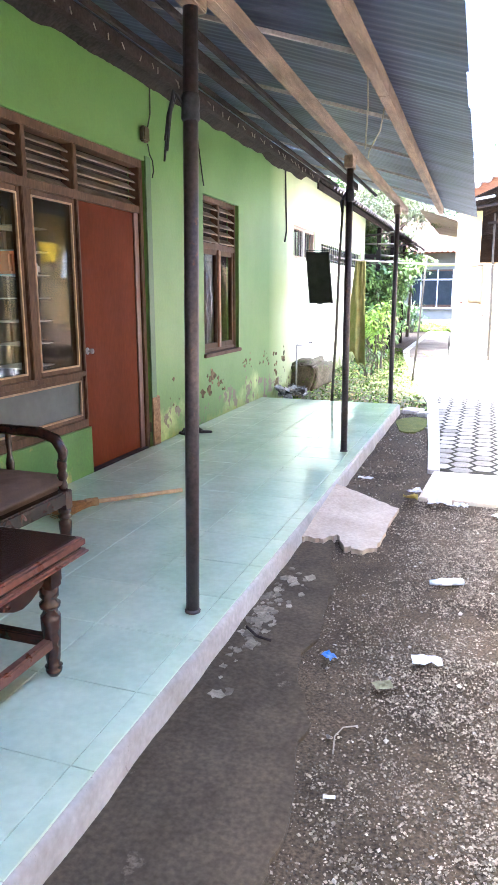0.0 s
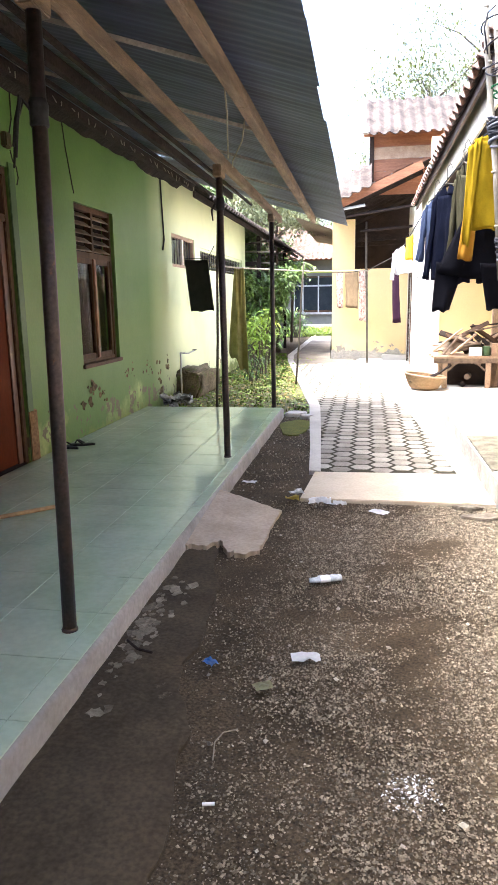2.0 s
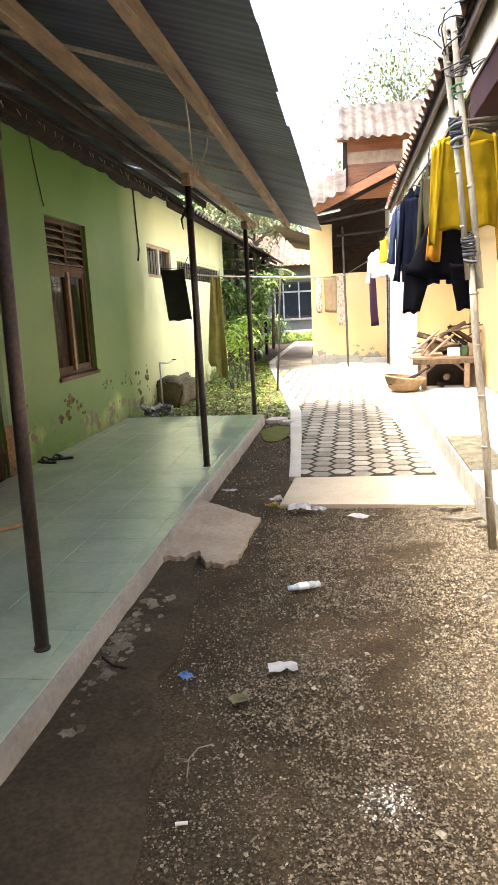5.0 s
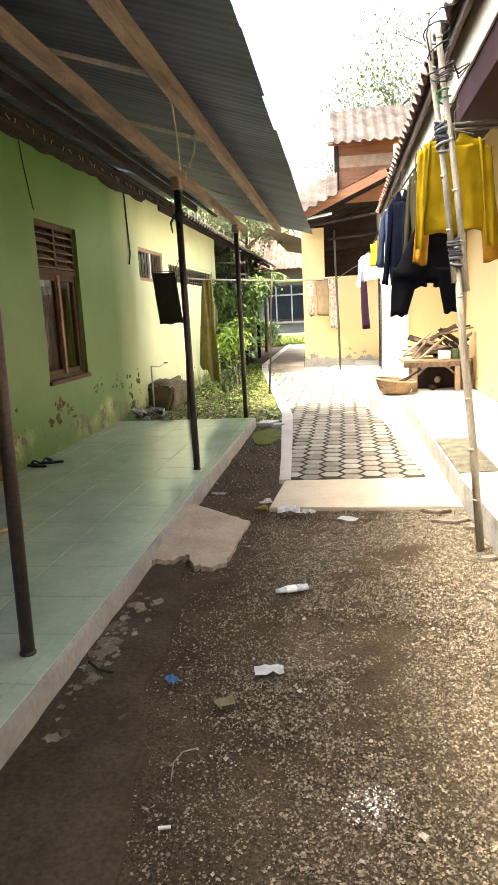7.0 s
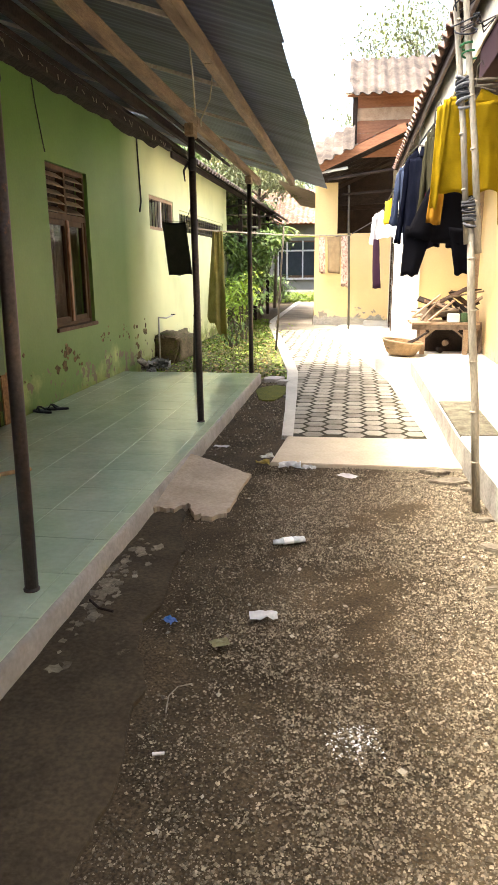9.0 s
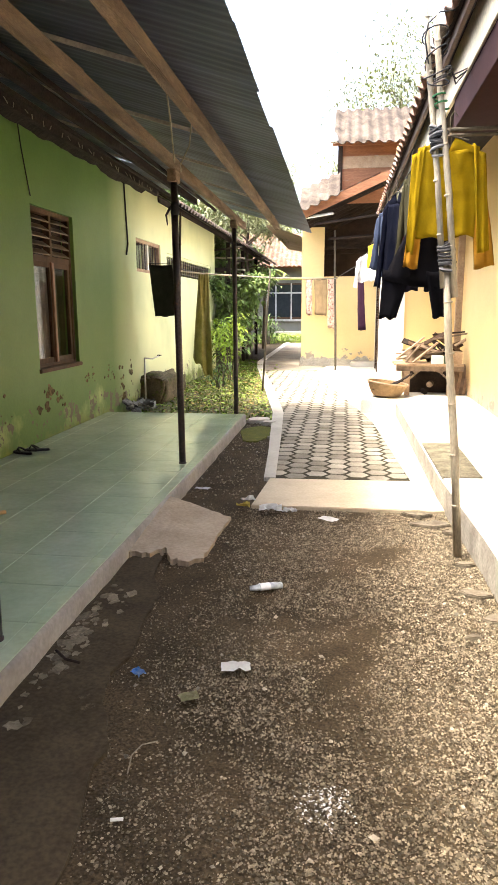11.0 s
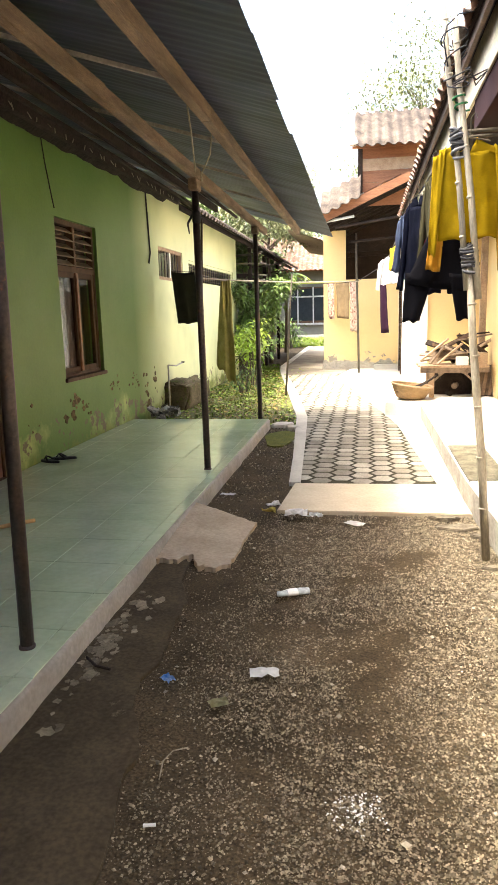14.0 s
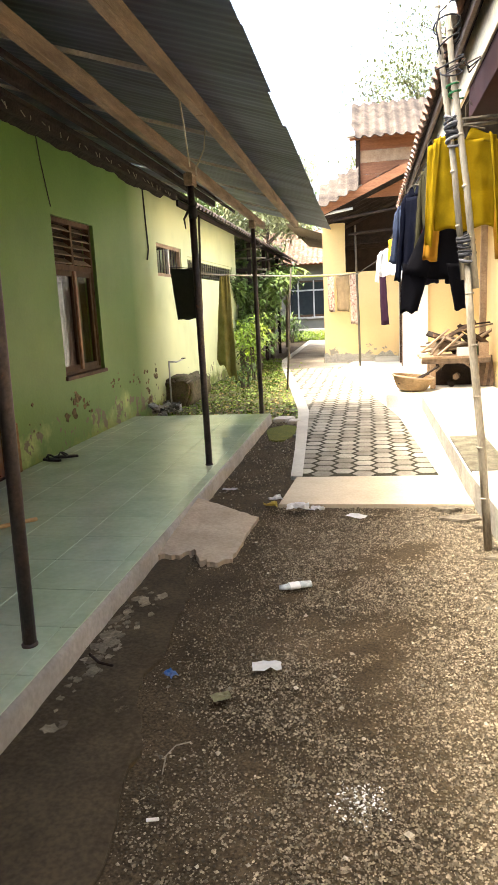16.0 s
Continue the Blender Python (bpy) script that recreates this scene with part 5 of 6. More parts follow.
bamboo_pole("line_pole", (-1.24, 12.5, 0.0), (-1.1, 12.5, 2.1), 0.018, "thin leaning bamboo pole in the yard", DARKBAMBOO, 7)
bamboo_pole("line_pole", (0.0, 16.4, 0.0), (-0.07, 16.4, 3.15), 0.026, "thin dark pole before the yellow house", DARKBAMBOO, 3)


# ---- work table, basket and scrap ----
def work_table():
    x0, x1, y0, y1, top = 0.93, 1.86, 10.35, 11.0, 0.66
    t = thing("work_table", ((x0 + x1) / 2, (y0 + y1) / 2, TZ), "rough weathered wooden work table on the terrace", "table")
    for k in range(4):
        a = y0 + (y1 - y0) * k / 4
        part("board", box(x0 - 0.02 * (k % 2), x1, a + 0.004, a + (y1 - y0) / 4 - 0.004, top - 0.03, top, 0.004), PALEWOOD, t)
    part("apron", box(x0, x1, y0 + 0.02, y0 + 0.045, top - 0.1, top - 0.031, 0.003), WOOD, t)
    for xx in (x0 + 0.16, x1 - 0.18):
        for yy in (y0 + 0.03, y1 - 0.08):
            part("leg", box(xx - 0.035, xx + 0.035, yy, yy + 0.06, TZ, top - 0.03, 0.005), PALEWOOD, t)
    part("rail", box(x0 + 0.1, x1 - 0.1, y1 - 0.07, y1 - 0.04, TZ + 0.06, TZ + 0.11, 0.003), WOOD, t)
    for s in (0, 1):
        xa = (x0 + 0.18, x1 - 0.2)[s]
        part("brace", bar((xa, y0 + 0.05, top - 0.22), (xa + (0.18, -0.18)[s], y0 + 0.05, top - 0.06), 0.03, 0.025), WOOD, t)


work_table()
rng = random.Random(11)
for k in range(15):
    cx, cy = rng.uniform(1.15, 1.75), rng.uniform(10.45, 10.9)
    ln = rng.uniform(0.3, 0.75)
    ang = rng.choice((-30, 28, 34, -22, 5, 10, 0)) + rng.uniform(-6, 6)
    z = 0.68 + 0.02 * k + abs(math.sin(radians(ang))) * ln / 2
    if k > 8:
        z -= 0.16
    m = pose(cx, cy, z, 0, -ang, rng.uniform(-25, 25)) @ pose(0, 0, 0, rng.uniform(15, 80))
    solo("scrap_board", box(-ln / 2, ln / 2, -rng.uniform(0.02, 0.09), 0.03, -0.011, 0.011, 0.002, None, m), rng.choice((WOOD, PALEWOOD, OLDWOOD, FRAMEWOOD)), "loose offcut of brown timber heaped on the work table", "board", group="scrap timber")
for p, q, w in (((0.93, 10.42, 0.73), (1.32, 10.55, 1.03), PALEWOOD), ((1.06, 10.42, 0.685), (1.26, 10.5, 0.92), WOOD), ((1.16, 10.36, 0.685), (1.5, 10.48, 0.96), PALEWOOD), ((1.42, 10.5, 0.98), (1.72, 10.5, 0.69), OLDWOOD), ((1.36, 10.62, 0.98), (1.92, 10.6, 1.08), WOOD), ((1.45, 10.68, 1.06), (1.9, 10.72, 1.1), OLDWOOD)):
    solo("scrap_board", bar(p, q, 0.045, 0.022), w, "long stick of scrap timber propped on the heap", "board", group="scrap timber")
solo("white_box", box(1.42, 1.58, 10.37, 10.5, 0.662, 0.78, 0.006), WHITEWALL, "small white carton on the work table", "box")
solo("green_tin", lathe([(0.05, 0.662), (0.055, 0.67), (0.055, 0.78), (0.05, 0.79)], 1.65, 10.45, 16), cloth_mat("green_tin_paint", (0.1, 0.16, 0.08)), "small dark green tin on the work table", "tin")
solo("brown_crate", box(1.71, 1.84, 10.4, 10.6, 0.662, 0.83, 0.008), PALEWOOD, "small brown wooden crate on the work table", "crate")
for k in range(12):
    cx, cy, r = rng.uniform(1.15, 1.62), rng.uniform(10.5, 10.9), rng.uniform(0.035, 0.06)
    solo("firewood_log", tube([(cx, cy, TZ + r + 0.1 * (k % 4)), (cx + rng.uniform(-0.05, 0.05), cy + 0.16, TZ + r + 0.1 * (k % 4))], r, 10), WOOD if k % 2 else OLDWOOD, "cut end of firewood stacked under the table", "log", group="firewood under the table")
# Added backing box; its dark colour deepens the shade under the table.
solo("table_backing", box(1.1, 1.78, 10.78, 10.98, TZ, 0.58, 0.01), OLDWOOD, "dark backing box added behind the logs under the work table", "crate")
for k in range(4):
    x = 1.73 + 0.045 * k
    solo("leaning_board", bar((x, 10.5, TZ + 0.01), (x + 0.1, 10.75, TZ + 0.42), 0.1, 0.018), PALEWOOD if k % 2 else WOOD, "weathered board leaning beside the table", "board", group="leaning boards")
solo("recess_post", bar((1.86, 11.1, TZ), (1.86, 11.1, 3.2), 0.09, 0.09), PALEWOOD, "pale bamboo-clad post at the wall corner", "post")


def basket():
    b = thing("basket", (0.75, 10.2, TZ), "large round woven bamboo basket tilted with scrap inside", "basket")
    m = pose(0.78, 10.25, TZ + 0.005, 0, 7, 0)
    bm = bmesh.new()
    n = 28
    prof = [(0.16, 0.0), (0.2, 0.03), (0.25, 0.12), (0.28, 0.2), (0.27, 0.2), (0.235, 0.11), (0.18, 0.035), (0.0, 0.02)]
    rings = []
    for r, z in prof:
        rings.append([bm.verts.new(((r + 0.006 * (k % 2)) * math.cos(2 * math.pi * k / n), (r + 0.006 * (k % 2)) * math.sin(2 * math.pi * k / n), z)) for k in range(n)])
    for a, c in zip(rings, rings[1:]):
        for k in range(n):
            bm.faces.new((a[k], a[(k + 1) % n], c[(k + 1) % n], c[k]))
    bm.faces.new(rings[0][::-1])
    bmesh.ops.transform(bm, matrix=m, verts=bm.verts)
    part("body", bm, mat("woven_bamboo", (0.3, 0.2, 0.1), (0.2, 0.13, 0.07), 25, 0.8, 0.6, 90, 0.4), b)
    pts = [m @ Vector((0.285 * math.cos(2 * math.pi * k / n), 0.285 * math.sin(2 * math.pi * k / n), 0.2)) for k in range(n + 1)]
    part("rim", tube(pts, 0.014, 6), PALEWOOD, b, smooth=True)
    for k in range(3):
        part("scrap", bar((0.6 + 0.1 * k, 10.1, TZ + 0.12), (1.02 + 0.06 * k, 10.3, TZ + 0.22 + 0.05 * k), 0.04, 0.015), OLDWOOD, b)


basket()


# ---- open shed past the green house ----
for k, yy in enumerate((17.2, 19.6, 22.4)):
    solo("shed_post", bar((-2.62, yy, -0.02), (-2.62, yy, 3.0), 0.09, 0.09), OLDWOOD, "dark timber post of the open shed", "post", group="shed posts")
    solo("shed_tie", bar((-2.62, yy, 2.35), (-5.0, yy, 2.45), 0.06, 0.1), OLDWOOD, "dark timber tie beam of the shed", "beam", group="shed beams")
rng = random.Random(21)
for k in range(14):
    yy, z = 17 + rng.uniform(0, 5), rng.uniform(1.95, 2.9)
    solo("stored_pole", tube([(-2.2 + rng.uniform(-0.1, 0.1), yy - 1.0, z + rng.uniform(-0.15, 0.15)), (-3.6, yy + rng.uniform(-0.3, 1.4), z + rng.uniform(-0.2, 0.2))], 0.022, 7), DARKBAMBOO if k % 4 else BAMBOO, "old bamboo pole stored under the shed roof", "pole", group="stored poles")


# ---- plants ----
def leaves(n, where, size, seed, droop=0.35, aspect=0.45, bm=None):
    """n bent leaves at points given by where(rng), as numpy geometry: 4 triangles each."""
    r = random.Random(seed)
    vs, fs = [], []
    for _ in range(n):
        p = Vector(where(r))
        s = size * r.uniform(0.6, 1.3)
        a = r.uniform(0, 2 * math.pi)
        d = Vector((math.cos(a), math.sin(a), r.uniform(-0.9, 0.4))).normalized()
        w = d.cross(Vector((r.uniform(-0.5, 0.5), r.uniform(-0.5, 0.5), 1))).normalized() * s * aspect * 0.5
        mid = p + d * s * 0.5 + Vector((0, 0, s * 0.06))
        tip = p + d * s - Vector((0, 0, s * droop))
        k = len(vs)
        vs += [p, mid + w, mid - w, tip, mid - Vector((0, 0, s * 0.05))]
        fs += [(k, k + 1, k + 4), (k, k + 4, k + 2), (k + 1, k + 3, k + 4), (k + 4, k + 3, k + 2)]
    return vs, fs


def mesh_part(name, vs, fs, material, parent=None, label="", base=None):
    b = base or (Vector(root_of(parent).location) if parent else Vector())
    me = bpy.data.meshes.new(name)
    me.from_pydata([tuple(Vector(v) - b) for v in vs], [], fs)
    me.materials.append(material)
    ob = new(name, me)
    if parent:
        ob.parent = parent
    else:
        ob.location = b
    return tagged(ob, label) if label else ob


def clumped(centres, spread):
    def where(r):
        c = r.choice(centres)
        g = [r.gauss(0, spread) for _ in range(3)]
        return (c[0] + g[0], c[1] + g[1], c[2] + g[2] * 0.75)
    return where


def tree(x, y, height, crown_r, n, size, label, material, seed, crown_z=None, trunk_r=0.09):
    t = thing("tree", (x, y, 0), label, "tree")
    r = random.Random(seed)
    z0 = crown_z or height * 0.5
    bm = tube([(x, y, -0.05), (x + 0.05, y, height * 0.3), (x - 0.05, y + 0.1, height * 0.6), (x + 0.05, y, height * 0.92)], [trunk_r, trunk_r * 0.8, trunk_r * 0.5, trunk_r * 0.15], 8)
    ends = []
    for k in range(16):
        a = k * 2.4 + r.uniform(-0.3, 0.3)
        zs = z0 * 0.7 + (height - z0 * 0.7) * r.uniform(0, 0.75)
        ln = crown_r * r.uniform(0.5, 1.05)
        e = Vector((x + ln * math.cos(a), y + ln * math.sin(a), zs + ln * r.uniform(0.2, 0.7)))
        m = Vector((x, y, zs)).lerp(e, 0.55) + Vector((0, 0, 0.1 * ln))
        tube([(x, y, zs), m, e], [trunk_r * 0.4, trunk_r * 0.22, trunk_r * 0.06], 5, bm)
        ends += [e, m.lerp(e, 0.5) + Vector((r.gauss(0, 0.2), r.gauss(0, 0.2), r.gauss(0, 0.15))) * crown_r * 0.4, e + Vector((r.gauss(0, 0.3), r.gauss(0, 0.3), r.gauss(0, 0.2))) * crown_r * 0.5]
    part("trunk", bm, BARK, t, smooth=True)
    vs, fs = leaves(n, clumped(ends, crown_r * 0.17), size, seed + 1)
    mesh_part("crown", vs, fs, material, t, "loose crown of small leaves")
    return t


PALELEAF = mat("grey_green_leaf", (0.19, 0.23, 0.09), (0.27, 0.28, 0.13), 2, 0.5, 0.0, 20, 0.2, island=0.5)
tree(2.4, 30, 10.4, 3.2, 12000, 0.15, "tall thin-leaved tree behind the tile roof", PALELEAF, 31, 7.5, 0.14)
tree(4.6, 31, 12.4, 3.0, 9000, 0.14, "tall thin-leaved tree behind the yellow house", PALELEAF, 35, 8.5, 0.14)
tree(-2.6, 20.5, 5.2, 1.4, 8500, 0.11, "garden tree with pale green leaves past the porch", PALELEAF, 41, 4.0, 0.07)
tree(-4.9, 24.5, 6.0, 1.8, 6000, 0.16, "garden tree with dense leaves near the shed", LEAF, 45, 2.6, 0.1)
tree(-2.7, 17.2, 2.9, 0.8, 3600, 0.16, "low dark green garden tree with broad leaves", LEAF, 47, 1.2, 0.05)
tree(-3.5, 23.5, 4.8, 1.1, 7000, 0.13, "slim garden tree with dense leaves beside the lane", LEAF, 49, 2.2, 0.05)
tree(-7.0, 30, 8.5, 2.8, 6000, 0.24, "broad tree behind the green house", LEAF, 51, 4.0, 0.16)
tree(-0.4, 40, 7.5, 3.0, 5000, 0.3, "broad tree behind the far house", LEAF, 53, 3.5, 0.18)
tree(-6.0, 41, 9.0, 3.4, 5000, 0.32, "broad tree behind the far house", PALELEAF, 57, 4.0, 0.2)


def shrub(x, y, h, r0, n, size, material, label, seed):
    s = thing("shrub", (x, y, 0), label, "shrub")
    r = random.Random(seed)
    ends = []
    for k in range(9):
        a, ln = r.uniform(0, 6.28), r.uniform(0.3, 1.0) * r0
        e = Vector((x + ln * math.cos(a), y + ln * math.sin(a), h * r.uniform(0.45, 1.0)))
        part("stem", tube([(x + 0.06 * math.cos(a), y + 0.06 * math.sin(a), -0.02), (x + 0.4 * ln * math.cos(a), y + 0.4 * ln * math.sin(a), e.z * 0.6), e], [0.014, 0.01, 0.004], 5), BARK, s)
        ends += [e, e - Vector((0, 0, h * 0.2))]
    vs, fs = leaves(n, clumped(ends, r0 * 0.25), size, seed + 3, 0.3, 0.4)
    mesh_part("foliage", vs, fs, material, s)


shrub(-2.1, 14.3, 1.3, 0.28, 260, 0.15, YLEAF, "yellow-green leafy shrub in the garden", 61)
shrub(-2.45, 15.6, 1.2, 0.35, 240, 0.16, YLEAF, "yellow-green leafy shrub in the garden", 63)
shrub(-2.35, 16.4, 1.9, 0.5, 600, 0.17, LEAF, "tall green shrub beside the lane", 65)
shrub(-2.1, 13.0, 0.45, 0.25, 180, 0.09, LEAF, "small low green shrub in the garden", 67)
shrub(-2.6, 18.0, 2.2, 0.5, 700, 0.2, LEAF, "tall green shrub beside the lane", 69)
shrub(-2.9, 28.6, 1.1, 0.5, 500, 0.2, LEAF, "green shrub before the far house", 73)
shrub(-3.2, 22.0, 2.6, 0.5, 600, 0.22, PALELEAF, "tall pale shrub beside the lane", 71)


def palm_fronds(x, y, z, seed):
    p = thing("banana_plant", (x, y, 0), "bright yellow-green plant with long arching leaves", "plant")
    r = random.Random(seed)
    part("stem", tube([(x, y, -0.03), (x + 0.05, y, z * 0.6), (x + 0.03, y, z)], [0.06, 0.05, 0.03], 8), BARK, p, smooth=True)
    for k in range(9):
        a = k * 0.75 + r.uniform(-0.2, 0.2)
        d = Vector((math.cos(a), math.sin(a), 0))
        side = Vector((-d.y, d.x, 0))
        bm = bmesh.new()
        prev = None
        ln = r.uniform(0.7, 1.1)
        for i in range(8):
            u = i / 7
            c = Vector((x, y, z)) + d * ln * u + Vector((0, 0, 0.5 * u - 0.75 * u * u))
            w = 0.11 * math.sin(math.pi * min(u * 0.95 + 0.04, 1))
            row = [bm.verts.new(c + side * w - Vector((0, 0, w * 0.3))), bm.verts.new(c), bm.verts.new(c - side * w - Vector((0, 0, w * 0.3)))]
            if prev:
                bm.faces.new((prev[0], prev[1], row[1], row[0]))
                bm.faces.new((prev[1], prev[2], row[2], row[1]))
            prev = row
        part("leaf", bm, YLEAF, p, smooth=True)


palm_fronds(-2.75, 25.5, 2.75, 3)
palm_fronds(-3.2, 26.8, 2.6, 5)


# ---- garden ground cover ----
def garden_cover():
    r = random.Random(8)
    vs, fs = [], []
    for _ in range(6000):
        y = r.uniform(9.25, 20)
        x = r.uniform(XW + 0.05, (LEFT(y) if y < 13 else -1.4 - 0.12 * (y - 13)) - 0.04)
        if noise.noise((x * 1.4, y * 1.4, 2)) < -0.12 and r.random() < 0.75:
            continue
        a, h, w = r.uniform(0, 6.28), r.uniform(0.012, 0.045), r.uniform(0.008, 0.016)
        dx, dy = w * math.cos(a), w * math.sin(a)
        lx, ly = r.uniform(-0.03, 0.03), r.uniform(-0.03, 0.03)
        k = len(vs)
        vs += [(x - dx, y - dy, -0.015), (x + dx, y + dy, -0.015), (x + lx, y + ly, h)]
        fs.append((k, k + 1, k + 2))
    return tagged(mesh_part("grass", vs, fs, GRASS), "low patchy grass in the garden strip", "grass", kind="stuff")


garden_cover()


def litter_where(r):
    y = r.uniform(9.2, 18)
    return (r.uniform(XW + 0.1, LEFT(min(y, 13)) - 0.02), y, r.uniform(-0.008, 0.012))


vs, fs = leaves(2600, litter_where, 0.07, 77, 0.05, 0.55)
tagged(mesh_part("fallen_leaves", vs, fs, DRYLEAF), "yellow and brown fallen leaves on the grass", "leaves", kind="stuff")
vs, fs = leaves(3800, litter_where, 0.075, 79, 0.0, 0.6)
tagged(mesh_part("ground_plants", vs, fs, YLEAF), "small yellow-green plants on the garden ground", "plants", kind="stuff")
bm = bmesh.new()
rows = []
for i in range(30):
    yy = 9.14 + i * 0.3
    rows.append([bm.verts.new((XW + (LEFT(min(yy, 13)) - XW) * j / 8, yy, -0.003 + 0.012 * noise.noise((j * 0.7, yy * 2, 1)))) for j in range(9)])
for a, b in zip(rows, rows[1:]):
    for j in range(8):
        bm.faces.new((a[j], a[j + 1], b[j + 1], b[j]))
tagged(part("garden_soil", bm, mat("mossy_garden_soil", (0.12, 0.13, 0.045), (0.1, 0.08, 0.05), 2.5, 0.95, 0.6, 60, 0.35), smooth=True), "mossy garden soil beside the lane", "soil", kind="structure")
moss = prism([(-0.98 + 0.17 + 0.19 * math.cos(a) * (1 + 0.2 * math.sin(3 * a)), 8.3 + 0.5 * math.sin(a)) for a in (2 * math.pi * k / 20 for k in range(20))], -0.02, 0.004)
solo("moss_patch", moss, mat("olive_moss", (0.14, 0.14, 0.03), (0.09, 0.1, 0.025), 7, 1.0, 0.6, 80, 0.4), "olive green moss on the soil beside the porch", "moss", kind="structure")
for x, y, s in ((-0.9, 9.2, 0.16), (-0.74, 9.0, 0.1)):
    solo("stone_slab", prism([(x + s * math.cos(a) * (1 + 0.25 * math.sin(2 * a + x)), y + s * 0.9 * math.sin(a)) for a in (2 * math.pi * k / 9 for k in range(9))], -0.02, 0.035, 0.01), CONCRETE, "pale broken cement piece at the porch corner", "stone")

# tap, buried pots and heap at the foot of the wall
tap = thing("tap_pipe", (-2.78, 10.45, 0), "thin grey water pipe with a tap by the wall", "tap")
part("riser", tube([(-2.78, 10.45, -0.02), (-2.78, 10.45, 0.72)], 0.013, 8), METALWHITE, tap, smooth=True)
part("arm", tube([(-2.78, 10.45, 0.72), (-2.74, 10.75, 0.69), (-2.7, 11.0, 0.72)], 0.011, 8), METALWHITE, tap, smooth=True)
part("handle", box(-2.73, -2.67, 10.97, 11.03, 0.72, 0.735, 0.004), STEEL, tap)
bm = box(XW - 0.02, XW + 0.34, 10.6, 12.3, -0.05, 0.44, 0.03)
bmesh.ops.subdivide_edges(bm, edges=bm.edges[:], cuts=5, use_grid_fill=True)
for v in bm.verts:
    v.co += Vector((0.09, 0.06, 0.12)) * noise.noise(v.co * 4) + Vector((0.03, 0.02, 0.04)) * noise.noise(v.co * 13)
    if v.co.z > 0.1:
        v.co.z -= 0.09 * max(0, (v.co.y - 11.2)) + 0.3 * max(0, v.co.x - XW - 0.2)
solo("cement_block", bm, mat("damp_brown_cement", (0.17, 0.135, 0.085), (0.075, 0.065, 0.038), 4, 0.95, 0.5, 40, 0.35, spot=((0.12, 0.15, 0.04), 8, 0.42)), "low damp brown cement block with moss at the wall foot", "block", smooth=True)


def peeled_plaster():
    """Ragged dark places where the green paint has come off the wall."""
    r = random.Random(19)
    bm = bmesh.new()
    groups = ((7.3, 0.58, 0.16, 0.1, 16, 0.075), (7.6, 0.48, 0.12, 0.06, 7, 0.05), (8.5, 0.62, 0.3, 0.07, 12, 0.035), (9.2, 0.62, 0.2, 0.08, 12, 0.035), (9.75, 0.4, 0.12, 0.18, 14, 0.07), (6.35, 0.5, 0.15, 0.12, 5, 0.03), (10.1, 0.55, 0.12, 0.12, 8, 0.06))
    for yc, zc, sy, sz, n, q0 in groups:
        for _ in range(n):
            y, z, q = r.gauss(yc, sy * 0.6), max(0.2, r.gauss(zc, sz * 0.7)), q0 * r.uniform(0.25, 1.0)
            ring = [(y + q * math.cos(a) * r.uniform(0.45, 1.1), z + 0.8 * q * math.sin(a) * r.uniform(0.45, 1.1)) for a in (2 * math.pi * k / 9 for k in range(9))]
            lift = r.uniform(0.002, 0.004)
            front = [bm.verts.new((XW + lift, a, c)) for a, c in ring]
            back = [bm.verts.new((XW - 0.004, a, c)) for a, c in ring]
            bm.faces.new(front)
            for k in range(9):
                m = (k + 1) % 9
                bm.faces.new((back[k], back[m], front[m], front[k]))
    bmesh.ops.recalc_face_normals(bm, faces=bm.faces)
    solo("peeled_plaster", bm, mat("bare_wall_cement", (0.07, 0.05, 0.03), (0.17, 0.14, 0.07), 9, 0.95, 0.5, 50, 0.3, island=0.4), "dark ragged patches of bare cement on the wall", "peeled paint", kind="stuff")


peeled_plaster()
bm = bmesh.new()
r = random.Random(14)
for k in range(22):
    x, y, s = -2.72 + r.uniform(-0.14, 0.18), 9.85 + r.uniform(-0.3, 0.35), r.uniform(0.03, 0.08)
    box(-s, s, -s * 0.7, s * 0.7, -s * 0.3, s * 0.3, s * 0.1, bm, pose(x, y, 0.02 + s * 0.4 + 0.05 * (k % 3), r.uniform(-40, 40), r.uniform(-40, 40), r.uniform(0, 180)))
tagged(solo("rubbish_heap", bm, mat("mixed_rubbish", (0.05, 0.05, 0.05), (0.45, 0.43, 0.4), 9, 0.7, 0.2, 40, 0.3, island=0.7), "small heap of dark and pale rubbish by the wall", "rubbish", kind="stuff"))


